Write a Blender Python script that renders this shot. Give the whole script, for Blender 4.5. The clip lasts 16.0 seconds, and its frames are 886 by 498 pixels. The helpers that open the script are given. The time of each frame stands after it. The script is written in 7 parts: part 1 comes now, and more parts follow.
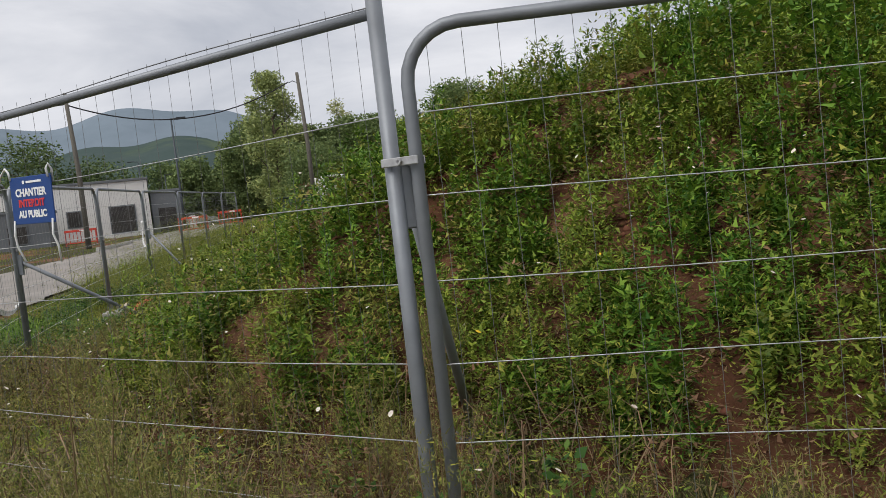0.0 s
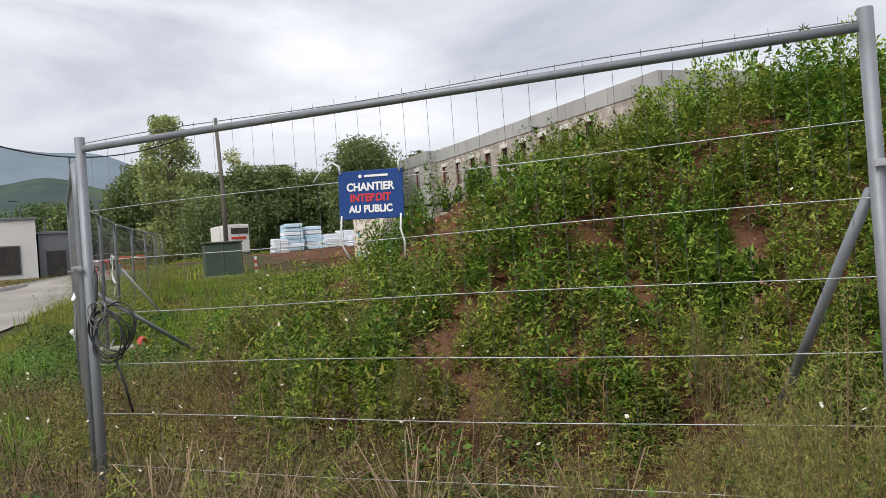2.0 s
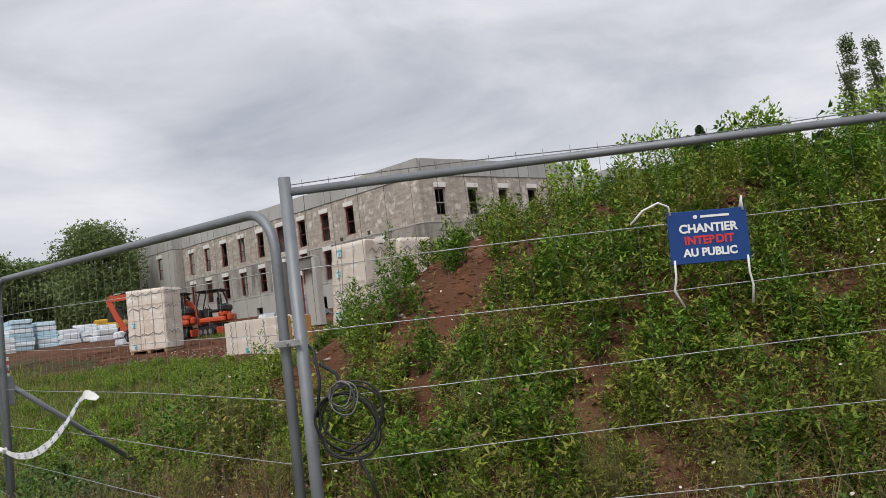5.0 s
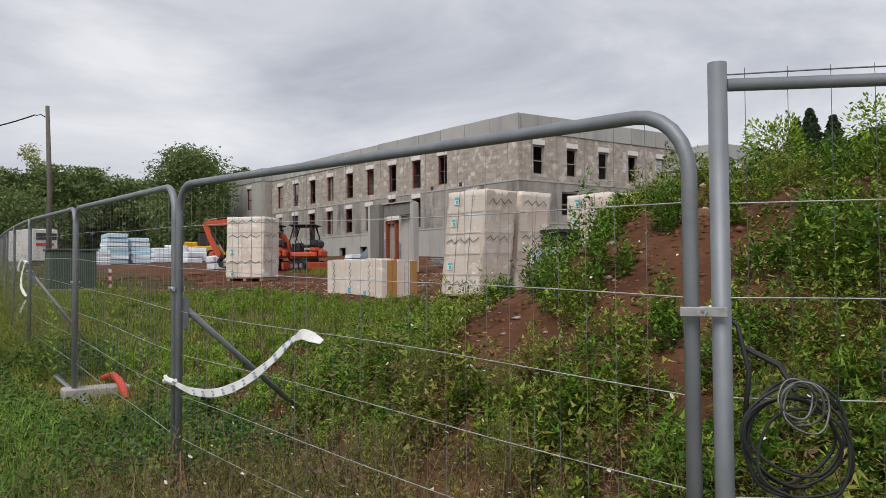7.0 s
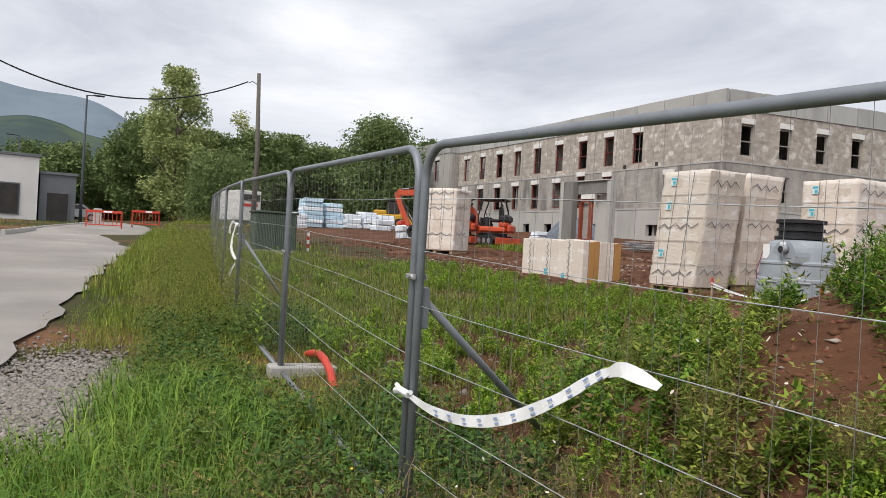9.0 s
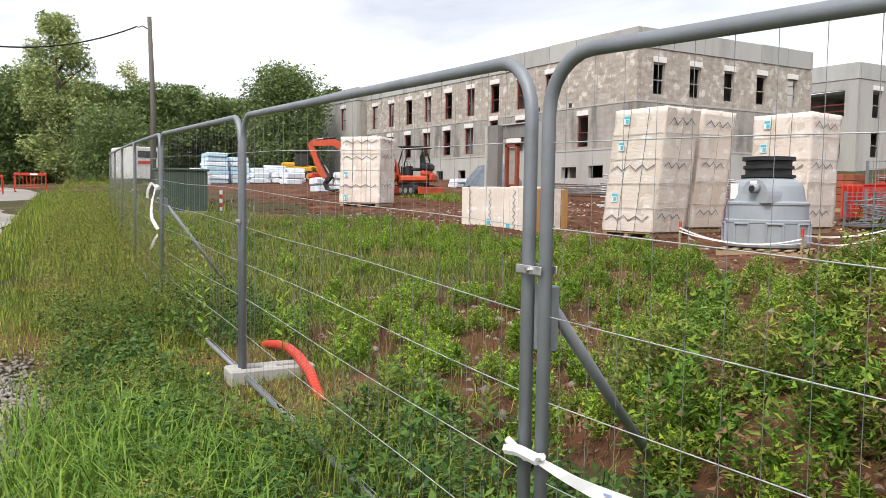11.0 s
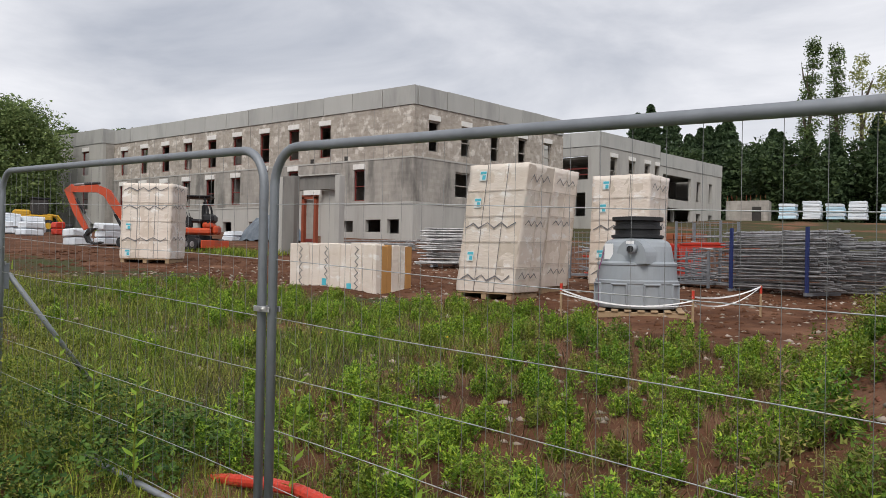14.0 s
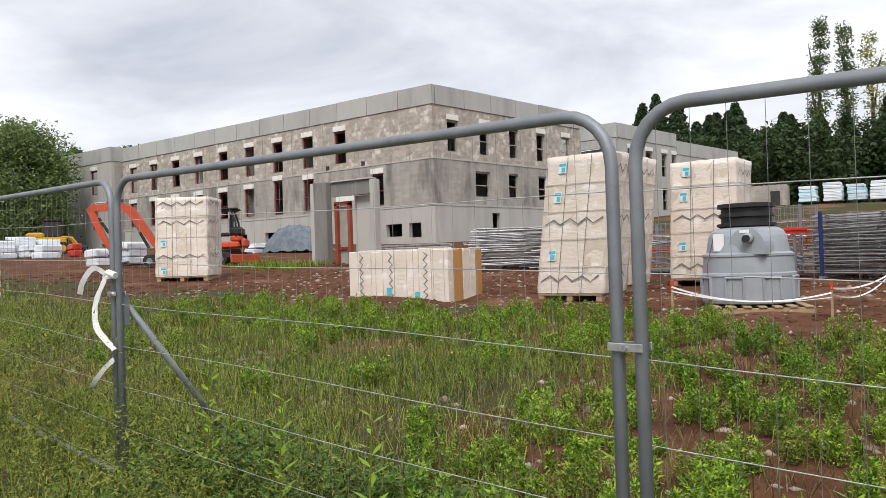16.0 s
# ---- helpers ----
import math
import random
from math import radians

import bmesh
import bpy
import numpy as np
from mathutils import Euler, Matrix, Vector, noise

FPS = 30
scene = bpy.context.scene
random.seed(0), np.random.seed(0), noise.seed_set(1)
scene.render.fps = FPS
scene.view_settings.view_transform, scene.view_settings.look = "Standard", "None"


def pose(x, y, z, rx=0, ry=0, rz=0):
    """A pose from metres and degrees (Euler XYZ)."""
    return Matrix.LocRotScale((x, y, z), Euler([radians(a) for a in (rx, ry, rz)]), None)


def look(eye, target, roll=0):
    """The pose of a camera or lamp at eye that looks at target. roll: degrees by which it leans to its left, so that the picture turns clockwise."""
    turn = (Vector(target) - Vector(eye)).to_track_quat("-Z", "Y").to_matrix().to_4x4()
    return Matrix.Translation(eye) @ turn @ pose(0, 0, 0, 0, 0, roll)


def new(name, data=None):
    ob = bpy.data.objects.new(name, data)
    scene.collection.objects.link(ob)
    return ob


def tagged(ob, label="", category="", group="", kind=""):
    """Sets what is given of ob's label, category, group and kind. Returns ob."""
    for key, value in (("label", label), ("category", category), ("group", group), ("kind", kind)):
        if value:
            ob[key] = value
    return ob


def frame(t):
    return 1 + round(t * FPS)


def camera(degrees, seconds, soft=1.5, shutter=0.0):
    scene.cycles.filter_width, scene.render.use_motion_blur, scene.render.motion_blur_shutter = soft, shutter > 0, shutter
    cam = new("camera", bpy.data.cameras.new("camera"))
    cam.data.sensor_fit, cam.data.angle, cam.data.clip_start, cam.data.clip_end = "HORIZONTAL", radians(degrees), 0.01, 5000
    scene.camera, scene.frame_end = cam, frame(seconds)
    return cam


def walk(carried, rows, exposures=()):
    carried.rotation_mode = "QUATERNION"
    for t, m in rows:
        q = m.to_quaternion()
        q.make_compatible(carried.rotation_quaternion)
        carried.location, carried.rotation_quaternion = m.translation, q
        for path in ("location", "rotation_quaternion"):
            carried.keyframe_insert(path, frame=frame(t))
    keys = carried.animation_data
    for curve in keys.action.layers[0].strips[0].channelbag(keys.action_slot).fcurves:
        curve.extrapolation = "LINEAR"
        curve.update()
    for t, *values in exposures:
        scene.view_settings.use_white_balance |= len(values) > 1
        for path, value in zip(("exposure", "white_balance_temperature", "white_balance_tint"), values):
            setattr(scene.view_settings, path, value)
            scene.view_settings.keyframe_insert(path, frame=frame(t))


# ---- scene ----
cam = camera(59.8, 16.0, soft=0.5)
PATH = [
    (0, (3.315, 2.869, 1.089), (1.414, 3.479, 0.976), -6.5),
    (0.5, (3.133, 2.408, 1.072), (1.259, 3.106, 1.043), -10.1),
    (1, (2.942, 1.864, 1.05), (1.042, 2.49, 1.057), -5.2),
    (1.5, (2.813, 1.45, 1.033), (0.998, 2.285, 0.94), -6.1),
    (2, (2.636, 1.028, 1.04), (0.853, 1.934, 1.052), -4.2),
    (2.5, (2.538, 0.599, 1.001), (0.788, 1.566, 0.951), -5.9),
    (3, (2.316, 0.227, 0.97), (0.643, 1.321, 0.885), -7.1),
    (5.5, (0.499, -0.711, 1.177), (-0.824, 0.776, 1.38), -6.4),
    (6, (0.113, -0.722, 1.195), (-1.284, 0.697, 1.373), -2.3),
    (6.5, (-0.282, -0.711, 1.205), (-1.699, 0.699, 1.247), -1.8),
    (7, (-0.595, -0.708, 1.199), (-2.089, 0.62, 1.265), -0.4),
    (7.5, (-0.9, -0.69, 1.224), (-2.467, 0.552, 1.265), 3.2),
    (8, (-1.233, -0.681, 1.239), (-2.822, 0.531, 1.172), 2.8),
    (8.5, (-1.508, -0.619, 1.235), (-3.141, 0.532, 1.153), 2.3),
    (9, (-1.856, -0.479, 1.279), (-3.612, 0.478, 1.271), 3.3),
    (9.2, (-2.014, -0.461, 1.27), (-3.777, 0.483, 1.283), 3.3),
    (11.5, (-3.876, -0.37, 1.354), (-5.465, 0.836, 1.206), 0.3),
    (12, (-4.27, -0.422, 1.365), (-5.84, 0.816, 1.36), 1.4),
    (12.5, (-4.685, -0.518, 1.337), (-6.132, 0.862, 1.367), 2.1),
    (13, (-5.034, -0.646, 1.375), (-6.466, 0.749, 1.352), -0.7),
    (13.5, (-5.369, -0.774, 1.414), (-6.691, 0.725, 1.479), 2.0),
    (14, (-6.003, -0.761, 1.41), (-7.167, 0.865, 1.425), 1.1),
    (14.5, (-6.449, -0.767, 1.417), (-7.593, 0.872, 1.484), 1.8),
    (15, (-6.876, -0.775, 1.423), (-8.107, 0.8, 1.432), 2.2),
    (15.5, (-7.287, -0.792, 1.446), (-8.437, 0.843, 1.413), 0.1),
    (16, (-7.769, -0.62, 1.444), (-8.939, 1.002, 1.464), -1.9),
]
walk(cam, [(t, look(eye, target, roll)) for t, eye, target, roll in PATH],
     [(0, -0.08, 6420, 11.5), (0.5, 0.4, 6420, 11.5), (1, 0.05, 6420, 11.5), (1.5, 0.25, 6420, 11.5), (2, 0.2, 6420, 11.5), (2.5, -0.22, 6420, 11.5), (3, 0.03, 6420, 11.5), (5.5, -0.12, 6420, 11.5), (6.5, -0.12, 6420, 11.5), (7.5, -0.05, 6420, 11.5), (8, 0.15, 6420, 11.5), (8.5, 0.3, 6420, 11.5), (9, 0.2, 6420, 11.5), (11.5, 0.68, 6420, 11.5), (12, 0.12, 6420, 11.5), (12.5, -0.02, 6420, 11.5), (13, 0.25, 6420, 11.5), (13.5, 0.15, 6420, 11.5), (14, 0, 6420, 11.5), (15, 0.05, 6420, 11.5), (15.5, 0.3, 6420, 11.5), (16, 0.3, 6420, 11.5)])

# ---- world and light ----
SUN_DIR = Vector((0.35, -0.70, 0.95)).normalized()
world = bpy.data.worlds.new("world")
scene.world = world
world.use_nodes = True
wn = world.node_tree.nodes
wl = world.node_tree.links
wn.clear()
w_out = wn.new("ShaderNodeOutputWorld")
w_bg = wn.new("ShaderNodeBackground")
w_sky = wn.new("ShaderNodeTexSky")
w_sky.sky_type = 'NISHITA'
w_sky.sun_disc = False
w_sky.sun_elevation = math.asin(SUN_DIR.z)
w_sky.sun_rotation = math.atan2(SUN_DIR.x, SUN_DIR.y)
w_sky.air_density, w_sky.dust_density = 1.0, 2.0
w_geo = wn.new("ShaderNodeTexCoord")
w_map = wn.new("ShaderNodeMapping")
w_map.inputs["Scale"].default_value = (1.0, 1.0, 3.2)
wl.new(w_geo.outputs["Generated"], w_map.inputs["Vector"])


def sky_noise(scale, detail, rough, distort):
    n = wn.new("ShaderNodeTexNoise")
    n.inputs["Scale"].default_value = scale
    n.inputs["Detail"].default_value = detail
    n.inputs["Roughness"].default_value = rough
    n.inputs["Distortion"].default_value = distort
    wl.new(w_map.outputs["Vector"], n.inputs["Vector"])
    return n


w_n1 = sky_noise(2.2, 7, 0.55, 0.4)
w_ramp = wn.new("ShaderNodeValToRGB")
w_ramp.color_ramp.elements[0].position = 0.32
w_ramp.color_ramp.elements[0].color = (0.50, 0.53, 0.59, 1)
w_ramp.color_ramp.elements[1].position = 0.66
w_ramp.color_ramp.elements[1].color = (0.93, 0.935, 0.955, 1)
wl.new(w_n1.outputs["Fac"], w_ramp.inputs["Fac"])
w_skymul = wn.new("ShaderNodeMix")
w_skymul.data_type = 'RGBA'
w_skymul.blend_type = 'MULTIPLY'
w_skymul.inputs["Factor"].default_value = 1.0
w_skymul.inputs["B"].default_value = (0.1, 0.1, 0.1, 1)
wl.new(w_sky.outputs["Color"], w_skymul.inputs["A"])
w_mix = wn.new("ShaderNodeMix")
w_mix.data_type = 'RGBA'
w_mix.inputs["Factor"].default_value = 0.93
wl.new(w_skymul.outputs["Result"], w_mix.inputs["A"])
wl.new(w_ramp.outputs["Color"], w_mix.inputs["B"])
wl.new(w_mix.outputs["Result"], w_bg.inputs["Color"])
w_bg.inputs["Strength"].default_value = 1.0
wl.new(w_bg.outputs["Background"], w_out.inputs["Surface"])

sun_data = bpy.data.lights.new("sun", 'SUN')
sun_data.energy = 2.4
sun_data.angle = radians(30)
sun_data.color = (1.0, 0.95, 0.87)
sun = new("sun", sun_data)
sun.matrix_world = look(SUN_DIR * 100, (0, 0, 0))

# ---- mesh helpers ----
RNG = np.random.default_rng(7)


def obj(name, verts, faces, mat=None, parent=None, label="", smooth=False):
    """One mesh object from vertices and faces."""
    me = bpy.data.meshes.new(name)
    me.from_pydata([tuple(map(float, v)) for v in verts], [], [tuple(map(int, f)) for f in faces])
    me.update()
    if smooth:
        me.shade_smooth()
    ob = new(name, me)
    if mat:
        me.materials.append(mat)
    if parent:
        ob.parent = parent
    if label:
        ob["label"] = label
    return ob


def big(name, verts, loops, per, mat, smooth=False, parent=None):
    """A large mesh from numpy arrays, every face with the same number of corners."""
    me = bpy.data.meshes.new(name)
    nf = len(loops) // per
    me.vertices.add(len(verts))
    me.vertices.foreach_set("co", np.asarray(verts, np.float32).ravel())
    me.loops.add(len(loops))
    me.loops.foreach_set("vertex_index", np.asarray(loops, np.int32))
    me.polygons.add(nf)
    me.polygons.foreach_set("loop_start", np.arange(0, nf * per, per, dtype=np.int32))
    me.update(calc_edges=True)
    if smooth:
        me.shade_smooth()
    me.materials.append(mat)
    ob = new(name, me)
    if parent:
        ob.parent = parent
    return ob


def box_geo(sx, sy, sz, cx=0.0, cy=0.0, cz=0.0, bev=0.0):
    """Vertices and faces of a box, with chamfered edges if bev is given."""
    if not bev:
        v = [(cx + x * sx / 2, cy + y * sy / 2, cz + z * sz / 2) for x in (-1, 1) for y in (-1, 1) for z in (-1, 1)]
        f = [(0, 1, 3, 2), (4, 6, 7, 5), (0, 4, 5, 1), (2, 3, 7, 6), (0, 2, 6, 4), (1, 5, 7, 3)]
        return v, f
    bm = bmesh.new()
    bmesh.ops.create_cube(bm, size=1.0)
    bmesh.ops.scale(bm, vec=(sx, sy, sz), verts=bm.verts)
    bmesh.ops.bevel(bm, geom=bm.edges[:], offset=bev, segments=1, affect='EDGES')
    bm.verts.ensure_lookup_table()
    v = [(cx + a.co.x, cy + a.co.y, cz + a.co.z) for a in bm.verts]
    f = [tuple(q.index for q in p.verts) for p in bm.faces]
    bm.free()
    return v, f


def join_geo(*geos):
    v, f = [], []
    for gv, gf in geos:
        n = len(v)
        v.extend(gv)
        f.extend(tuple(i + n for i in q) for q in gf)
    return v, f


def turn_geo(geo, m):
    return [tuple(m @ Vector(p)) for p in geo[0]], geo[1]


def tube_geo(points, r, seg=8, closed=False, caps=True):
    """A tube swept along points; r may be one number or one a point."""
    pts = [Vector(p) for p in points]
    n = len(pts)
    rs = r if isinstance(r, (list, tuple)) else [r] * n
    v, f = [], []
    side = None
    for i, p in enumerate(pts):
        a = pts[(i - 1) % n] if closed or i > 0 else p
        b = pts[(i + 1) % n] if closed or i < n - 1 else p
        d = (b - a).normalized()
        if side is None:
            side = d.cross(Vector((0, 0, 1)))
            if side.length < 0.1:
                side = d.cross(Vector((0, 1, 0)))
        side = (side - d * side.dot(d)).normalized()
        up = side.cross(d)
        for k in range(seg):
            w = 2 * math.pi * k / seg
            v.append(p + (side * math.cos(w) + up * math.sin(w)) * rs[i])
    for i in range(n if closed else n - 1):
        for k in range(seg):
            k2, j = (k + 1) % seg, (i + 1) % n
            f.append((i * seg + k, i * seg + k2, j * seg + k2, j * seg + k))
    if caps and not closed:
        f.append(tuple(range(seg - 1, -1, -1)))
        f.append(tuple((n - 1) * seg + k for k in range(seg)))
    return [tuple(p) for p in v], f


def lathe_geo(profile, seg=32, cx=0.0, cy=0.0):
    """A surface of revolution about z from (radius, height) pairs."""
    v, f = [], []
    for r, z in profile:
        for k in range(seg):
            w = 2 * math.pi * k / seg
            v.append((cx + r * math.cos(w), cy + r * math.sin(w), z))
    n = len(profile)
    for i in range(n - 1):
        for k in range(seg):
            k2 = (k + 1) % seg
            f.append((i * seg + k, i * seg + k2, (i + 1) * seg + k2, (i + 1) * seg + k))
    f.append(tuple(range(seg - 1, -1, -1)))
    f.append(tuple((n - 1) * seg + k for k in range(seg)))
    return v, f


def empty(name, x, y, z, rz=0.0, label="", category="", group="", kind=""):
    ob = new(name)
    ob.matrix_world = pose(x, y, z, 0, 0, rz)
    ob.empty_display_size = 0.2
    return tagged(ob, label, category, group, kind)


def part(name, geo, mat, parent, label="", smooth=False):
    return obj(name, geo[0], geo[1], mat, parent, label, smooth)


# ---- materials ----
def material(name, color, rough=0.8, metal=0.0, color2=None, scale=4.0, detail=6.0, spots=None, spot_scale=0.6,
             spot_mix=(0.5, 0.65), bump=0.0, bump_scale=40.0, island=0.0, spec=0.3, stretch=(1, 1, 1), courses=None, rand_obj=0.0):
    m = bpy.data.materials.new(name)
    m.use_nodes = True
    nt = m.node_tree
    n, l = nt.nodes, nt.links
    b = n["Principled BSDF"]
    b.inputs["Roughness"].default_value = rough
    b.inputs["Metallic"].default_value = metal
    b.inputs["Specular IOR Level"].default_value = spec
    tc = n.new("ShaderNodeTexCoord")
    mp = n.new("ShaderNodeMapping")
    mp.inputs["Scale"].default_value = stretch
    l.new(tc.outputs["Object"], mp.inputs["Vector"])
    col = None

    def noise_tex(sc, de):
        t = n.new("ShaderNodeTexNoise")
        t.inputs["Scale"].default_value = sc
        t.inputs["Detail"].default_value = de
        t.inputs["Roughness"].default_value = 0.6
        l.new(mp.outputs["Vector"], t.inputs["Vector"])
        return t

    def ramp(src, p0, p1):
        r = n.new("ShaderNodeMapRange")
        r.inputs["From Min"].default_value = p0
        r.inputs["From Max"].default_value = p1
        l.new(src, r.inputs["Value"])
        return r.outputs["Result"]

    def mix(fac, a, c):
        x = n.new("ShaderNodeMix")
        x.data_type = 'RGBA'
        if isinstance(fac, float):
            x.inputs["Factor"].default_value = fac
        else:
            l.new(fac, x.inputs["Factor"])
        for key, val in (("A", a), ("B", c)):
            if isinstance(val, tuple):
                x.inputs[key].default_value = (*val, 1)
            else:
                l.new(val, x.inputs[key])
        return x.outputs["Result"]

    col = color
    if color2:
        col = mix(ramp(noise_tex(scale, detail).outputs["Fac"], 0.3, 0.7), color, color2)
    if spots:
        col = mix(ramp(noise_tex(spot_scale, 5).outputs["Fac"], *spot_mix), col, spots)
    if island or rand_obj:
        if island:
            g = n.new("ShaderNodeNewGeometry").outputs["Random Per Island"]
        else:
            g = n.new("ShaderNodeObjectInfo").outputs["Random"]
        amt = island or rand_obj
        hsv = n.new("ShaderNodeHueSaturation")
        r1 = n.new("ShaderNodeMapRange")
        r1.inputs["To Min"].default_value = 1 - amt
        r1.inputs["To Max"].default_value = 1 + amt
        l.new(g, r1.inputs["Value"])
        l.new(r1.outputs["Result"], hsv.inputs["Value"])
        r2 = n.new("ShaderNodeMapRange")
        r2.inputs["To Min"].default_value = 0.5 + 0.05 * amt
        r2.inputs["To Max"].default_value = 0.5 - 0.05 * amt
        l.new(g, r2.inputs["Value"])
        l.new(r2.outputs["Result"], hsv.inputs["Hue"])
        if isinstance(col, tuple):
            hsv.inputs["Color"].default_value = (*col, 1)
        else:
            l.new(col, hsv.inputs["Color"])
        col = hsv.outputs["Color"]
    if courses:
        sx = n.new("ShaderNodeSeparateXYZ")
        l.new(tc.outputs["Object"], sx.inputs[0])
        ad = n.new("ShaderNodeMath")
        l.new(sx.outputs["X"], ad.inputs[0])
        l.new(sx.outputs["Y"], ad.inputs[1])
        cb = n.new("ShaderNodeCombineXYZ")
        l.new(ad.outputs[0], cb.inputs["X"])
        l.new(sx.outputs["Z"], cb.inputs["Y"])
        bk = n.new("ShaderNodeTexBrick")
        bk.inputs["Scale"].default_value = 1.0
        bk.inputs["Brick Width"].default_value = courses[0]
        bk.inputs["Row Height"].default_value = courses[1]
        bk.inputs["Mortar Size"].default_value = 0.012
        bk.inputs["Mortar Smooth"].default_value = 0.3
        bk.inputs["Color1"].default_value = (0.75, 0.73, 0.70, 1)
        bk.inputs["Color2"].default_value = (1.12, 1.10, 1.07, 1)
        bk.inputs["Mortar"].default_value = (0.95, 0.93, 0.9, 1)
        l.new(cb.outputs[0], bk.inputs["Vector"])
        mm = n.new("ShaderNodeMix")
        mm.data_type, mm.blend_type = 'RGBA', 'MULTIPLY'
        mm.inputs["Factor"].default_value = courses[2]
        l.new(col, mm.inputs["A"])
        l.new(bk.outputs["Color"], mm.inputs["B"])
        col = mm.outputs["Result"]
    if isinstance(col, tuple):
        b.inputs["Base Color"].default_value = (*col, 1)
    else:
        l.new(col, b.inputs["Base Color"])
    if bump:
        bp = n.new("ShaderNodeBump")
        bp.inputs["Strength"].default_value = bump
        bp.inputs["Distance"].default_value = 0.02
        l.new(noise_tex(bump_scale, 5).outputs["Fac"], bp.inputs["Height"])
        l.new(bp.outputs["Normal"], b.inputs["Normal"])
    return m


def leaf_material(name, c1, c2, c3, amount=0.35):
    """Foliage: colour varies from leaf to leaf and from clump to clump; light passes through."""
    m = material(name, c1, 0.6, 0, c2, 1.4, 3, c3, 0.45, (0.48, 0.7), island=min(0.7, amount * 1.2), spec=0.2)
    nt = m.node_tree
    b = nt.nodes["Principled BSDF"]
    out = nt.nodes["Material Output"]
    tr = nt.nodes.new("ShaderNodeBsdfTranslucent")
    nt.links.new(b.inputs["Base Color"].links[0].from_socket, tr.inputs["Color"])
    mx = nt.nodes.new("ShaderNodeMixShader")
    mx.inputs["Fac"].default_value = 0.2
    nt.links.new(b.outputs["BSDF"], mx.inputs[1])
    nt.links.new(tr.outputs["BSDF"], mx.inputs[2])
    nt.links.new(mx.outputs["Shader"], out.inputs["Surface"])
    return m


M_GALV = material("galvanised_steel", (0.26, 0.28, 0.305), 0.56, 0.4, (0.20, 0.215, 0.235), 7, 8, (0.14, 0.13, 0.12), 2.2, (0.62, 0.75), 0.05, 90, spec=0.4)
M_WIRE = material("wire", (0.62, 0.63, 0.63), 0.45, 0.35, (0.3, 0.31, 0.32), 12)
M_DARKWIRE = material("weathered_wire", (0.10, 0.10, 0.10), 0.5, 0.6, (0.22, 0.22, 0.22), 15)
M_MESHWIRE = material("dull_wire", (0.30, 0.31, 0.31), 0.5, 0.6, (0.16, 0.16, 0.16), 15)
M_CLAMP = material("zinc_clamp", (0.62, 0.62, 0.62), 0.35, 0.8, (0.4, 0.4, 0.4), 30)
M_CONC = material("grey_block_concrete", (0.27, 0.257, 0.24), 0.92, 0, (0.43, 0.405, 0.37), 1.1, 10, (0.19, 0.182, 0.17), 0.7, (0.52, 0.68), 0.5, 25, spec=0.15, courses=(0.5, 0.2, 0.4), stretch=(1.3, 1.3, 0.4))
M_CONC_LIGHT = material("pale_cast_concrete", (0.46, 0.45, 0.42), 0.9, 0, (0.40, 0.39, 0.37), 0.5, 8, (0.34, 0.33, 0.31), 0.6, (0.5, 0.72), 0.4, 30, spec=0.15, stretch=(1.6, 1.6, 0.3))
# Darker concrete for the porch's slab front and lintel beam
M_CONC_DARK = material("dark_porch_concrete", (0.17, 0.165, 0.155), 0.9, 0, (0.24, 0.23, 0.215), 1.2, 9, (0.11, 0.105, 0.10), 0.8, (0.52, 0.68), 0.5, 25, spec=0.15, stretch=(1.5, 1.5, 0.4))
M_BLOCKWALL = material("pale_blockwork", (0.48, 0.44, 0.395), 0.92, 0, (0.34, 0.305, 0.27), 2.4, 10, (0.62, 0.59, 0.55), 1.5, (0.54, 0.62), 0.5, 22, spec=0.12, courses=(0.5, 0.2, 0.75))
M_PARAPET = material("parapet_concrete", (0.45, 0.45, 0.43), 0.9, 0, (0.39, 0.39, 0.375), 0.35, 7, (0.33, 0.33, 0.32), 0.6, (0.5, 0.7), 0.3, 18, spec=0.15, rand_obj=0.06, stretch=(1.5, 1.5, 0.35))
# Darkness of unlit insides put into the colour; also for glass and seams
M_DARK = material("unlit_interior", (0.035, 0.033, 0.032), 0.9, 0, (0.06, 0.055, 0.05), 1.5)
M_WHITE = material("white_lintel_board", (0.78, 0.77, 0.74), 0.7, 0, (0.68, 0.66, 0.63), 3)
M_REDSTEEL = material("red_formwork_steel", (0.22, 0.035, 0.025), 0.6, 0.1, (0.12, 0.03, 0.03), 3)
M_GROUND = material("trampled_soil_and_grass", (0.05, 0.062, 0.022), 0.95, 0, (0.07, 0.05, 0.03), 0.8, 9, (0.17, 0.085, 0.05), 0.22, (0.52, 0.62), 0.8, 14, spec=0.1)
M_SOIL = material("red_brown_soil", (0.135, 0.062, 0.034), 0.95, 0, (0.065, 0.031, 0.019), 2.5, 9, (0.19, 0.10, 0.062), 0.8, (0.5, 0.7), 1.0, 18, spec=0.1)
M_ROAD = material("pale_tarmac", (0.30, 0.275, 0.25), 0.9, 0, (0.24, 0.225, 0.205), 0.7, 8, (0.37, 0.345, 0.315), 0.25, (0.5, 0.7), 0.4, 60, spec=0.2)
M_WRAP = material("film_wrapped_cream_blocks", (0.74, 0.675, 0.605), 0.34, 0, (0.66, 0.57, 0.49), 1.6, 9, (0.83, 0.80, 0.76), 2.3, (0.56, 0.64), 0.8, 9, spec=0.5, rand_obj=0.05, stretch=(1.0, 1.0, 1.9))
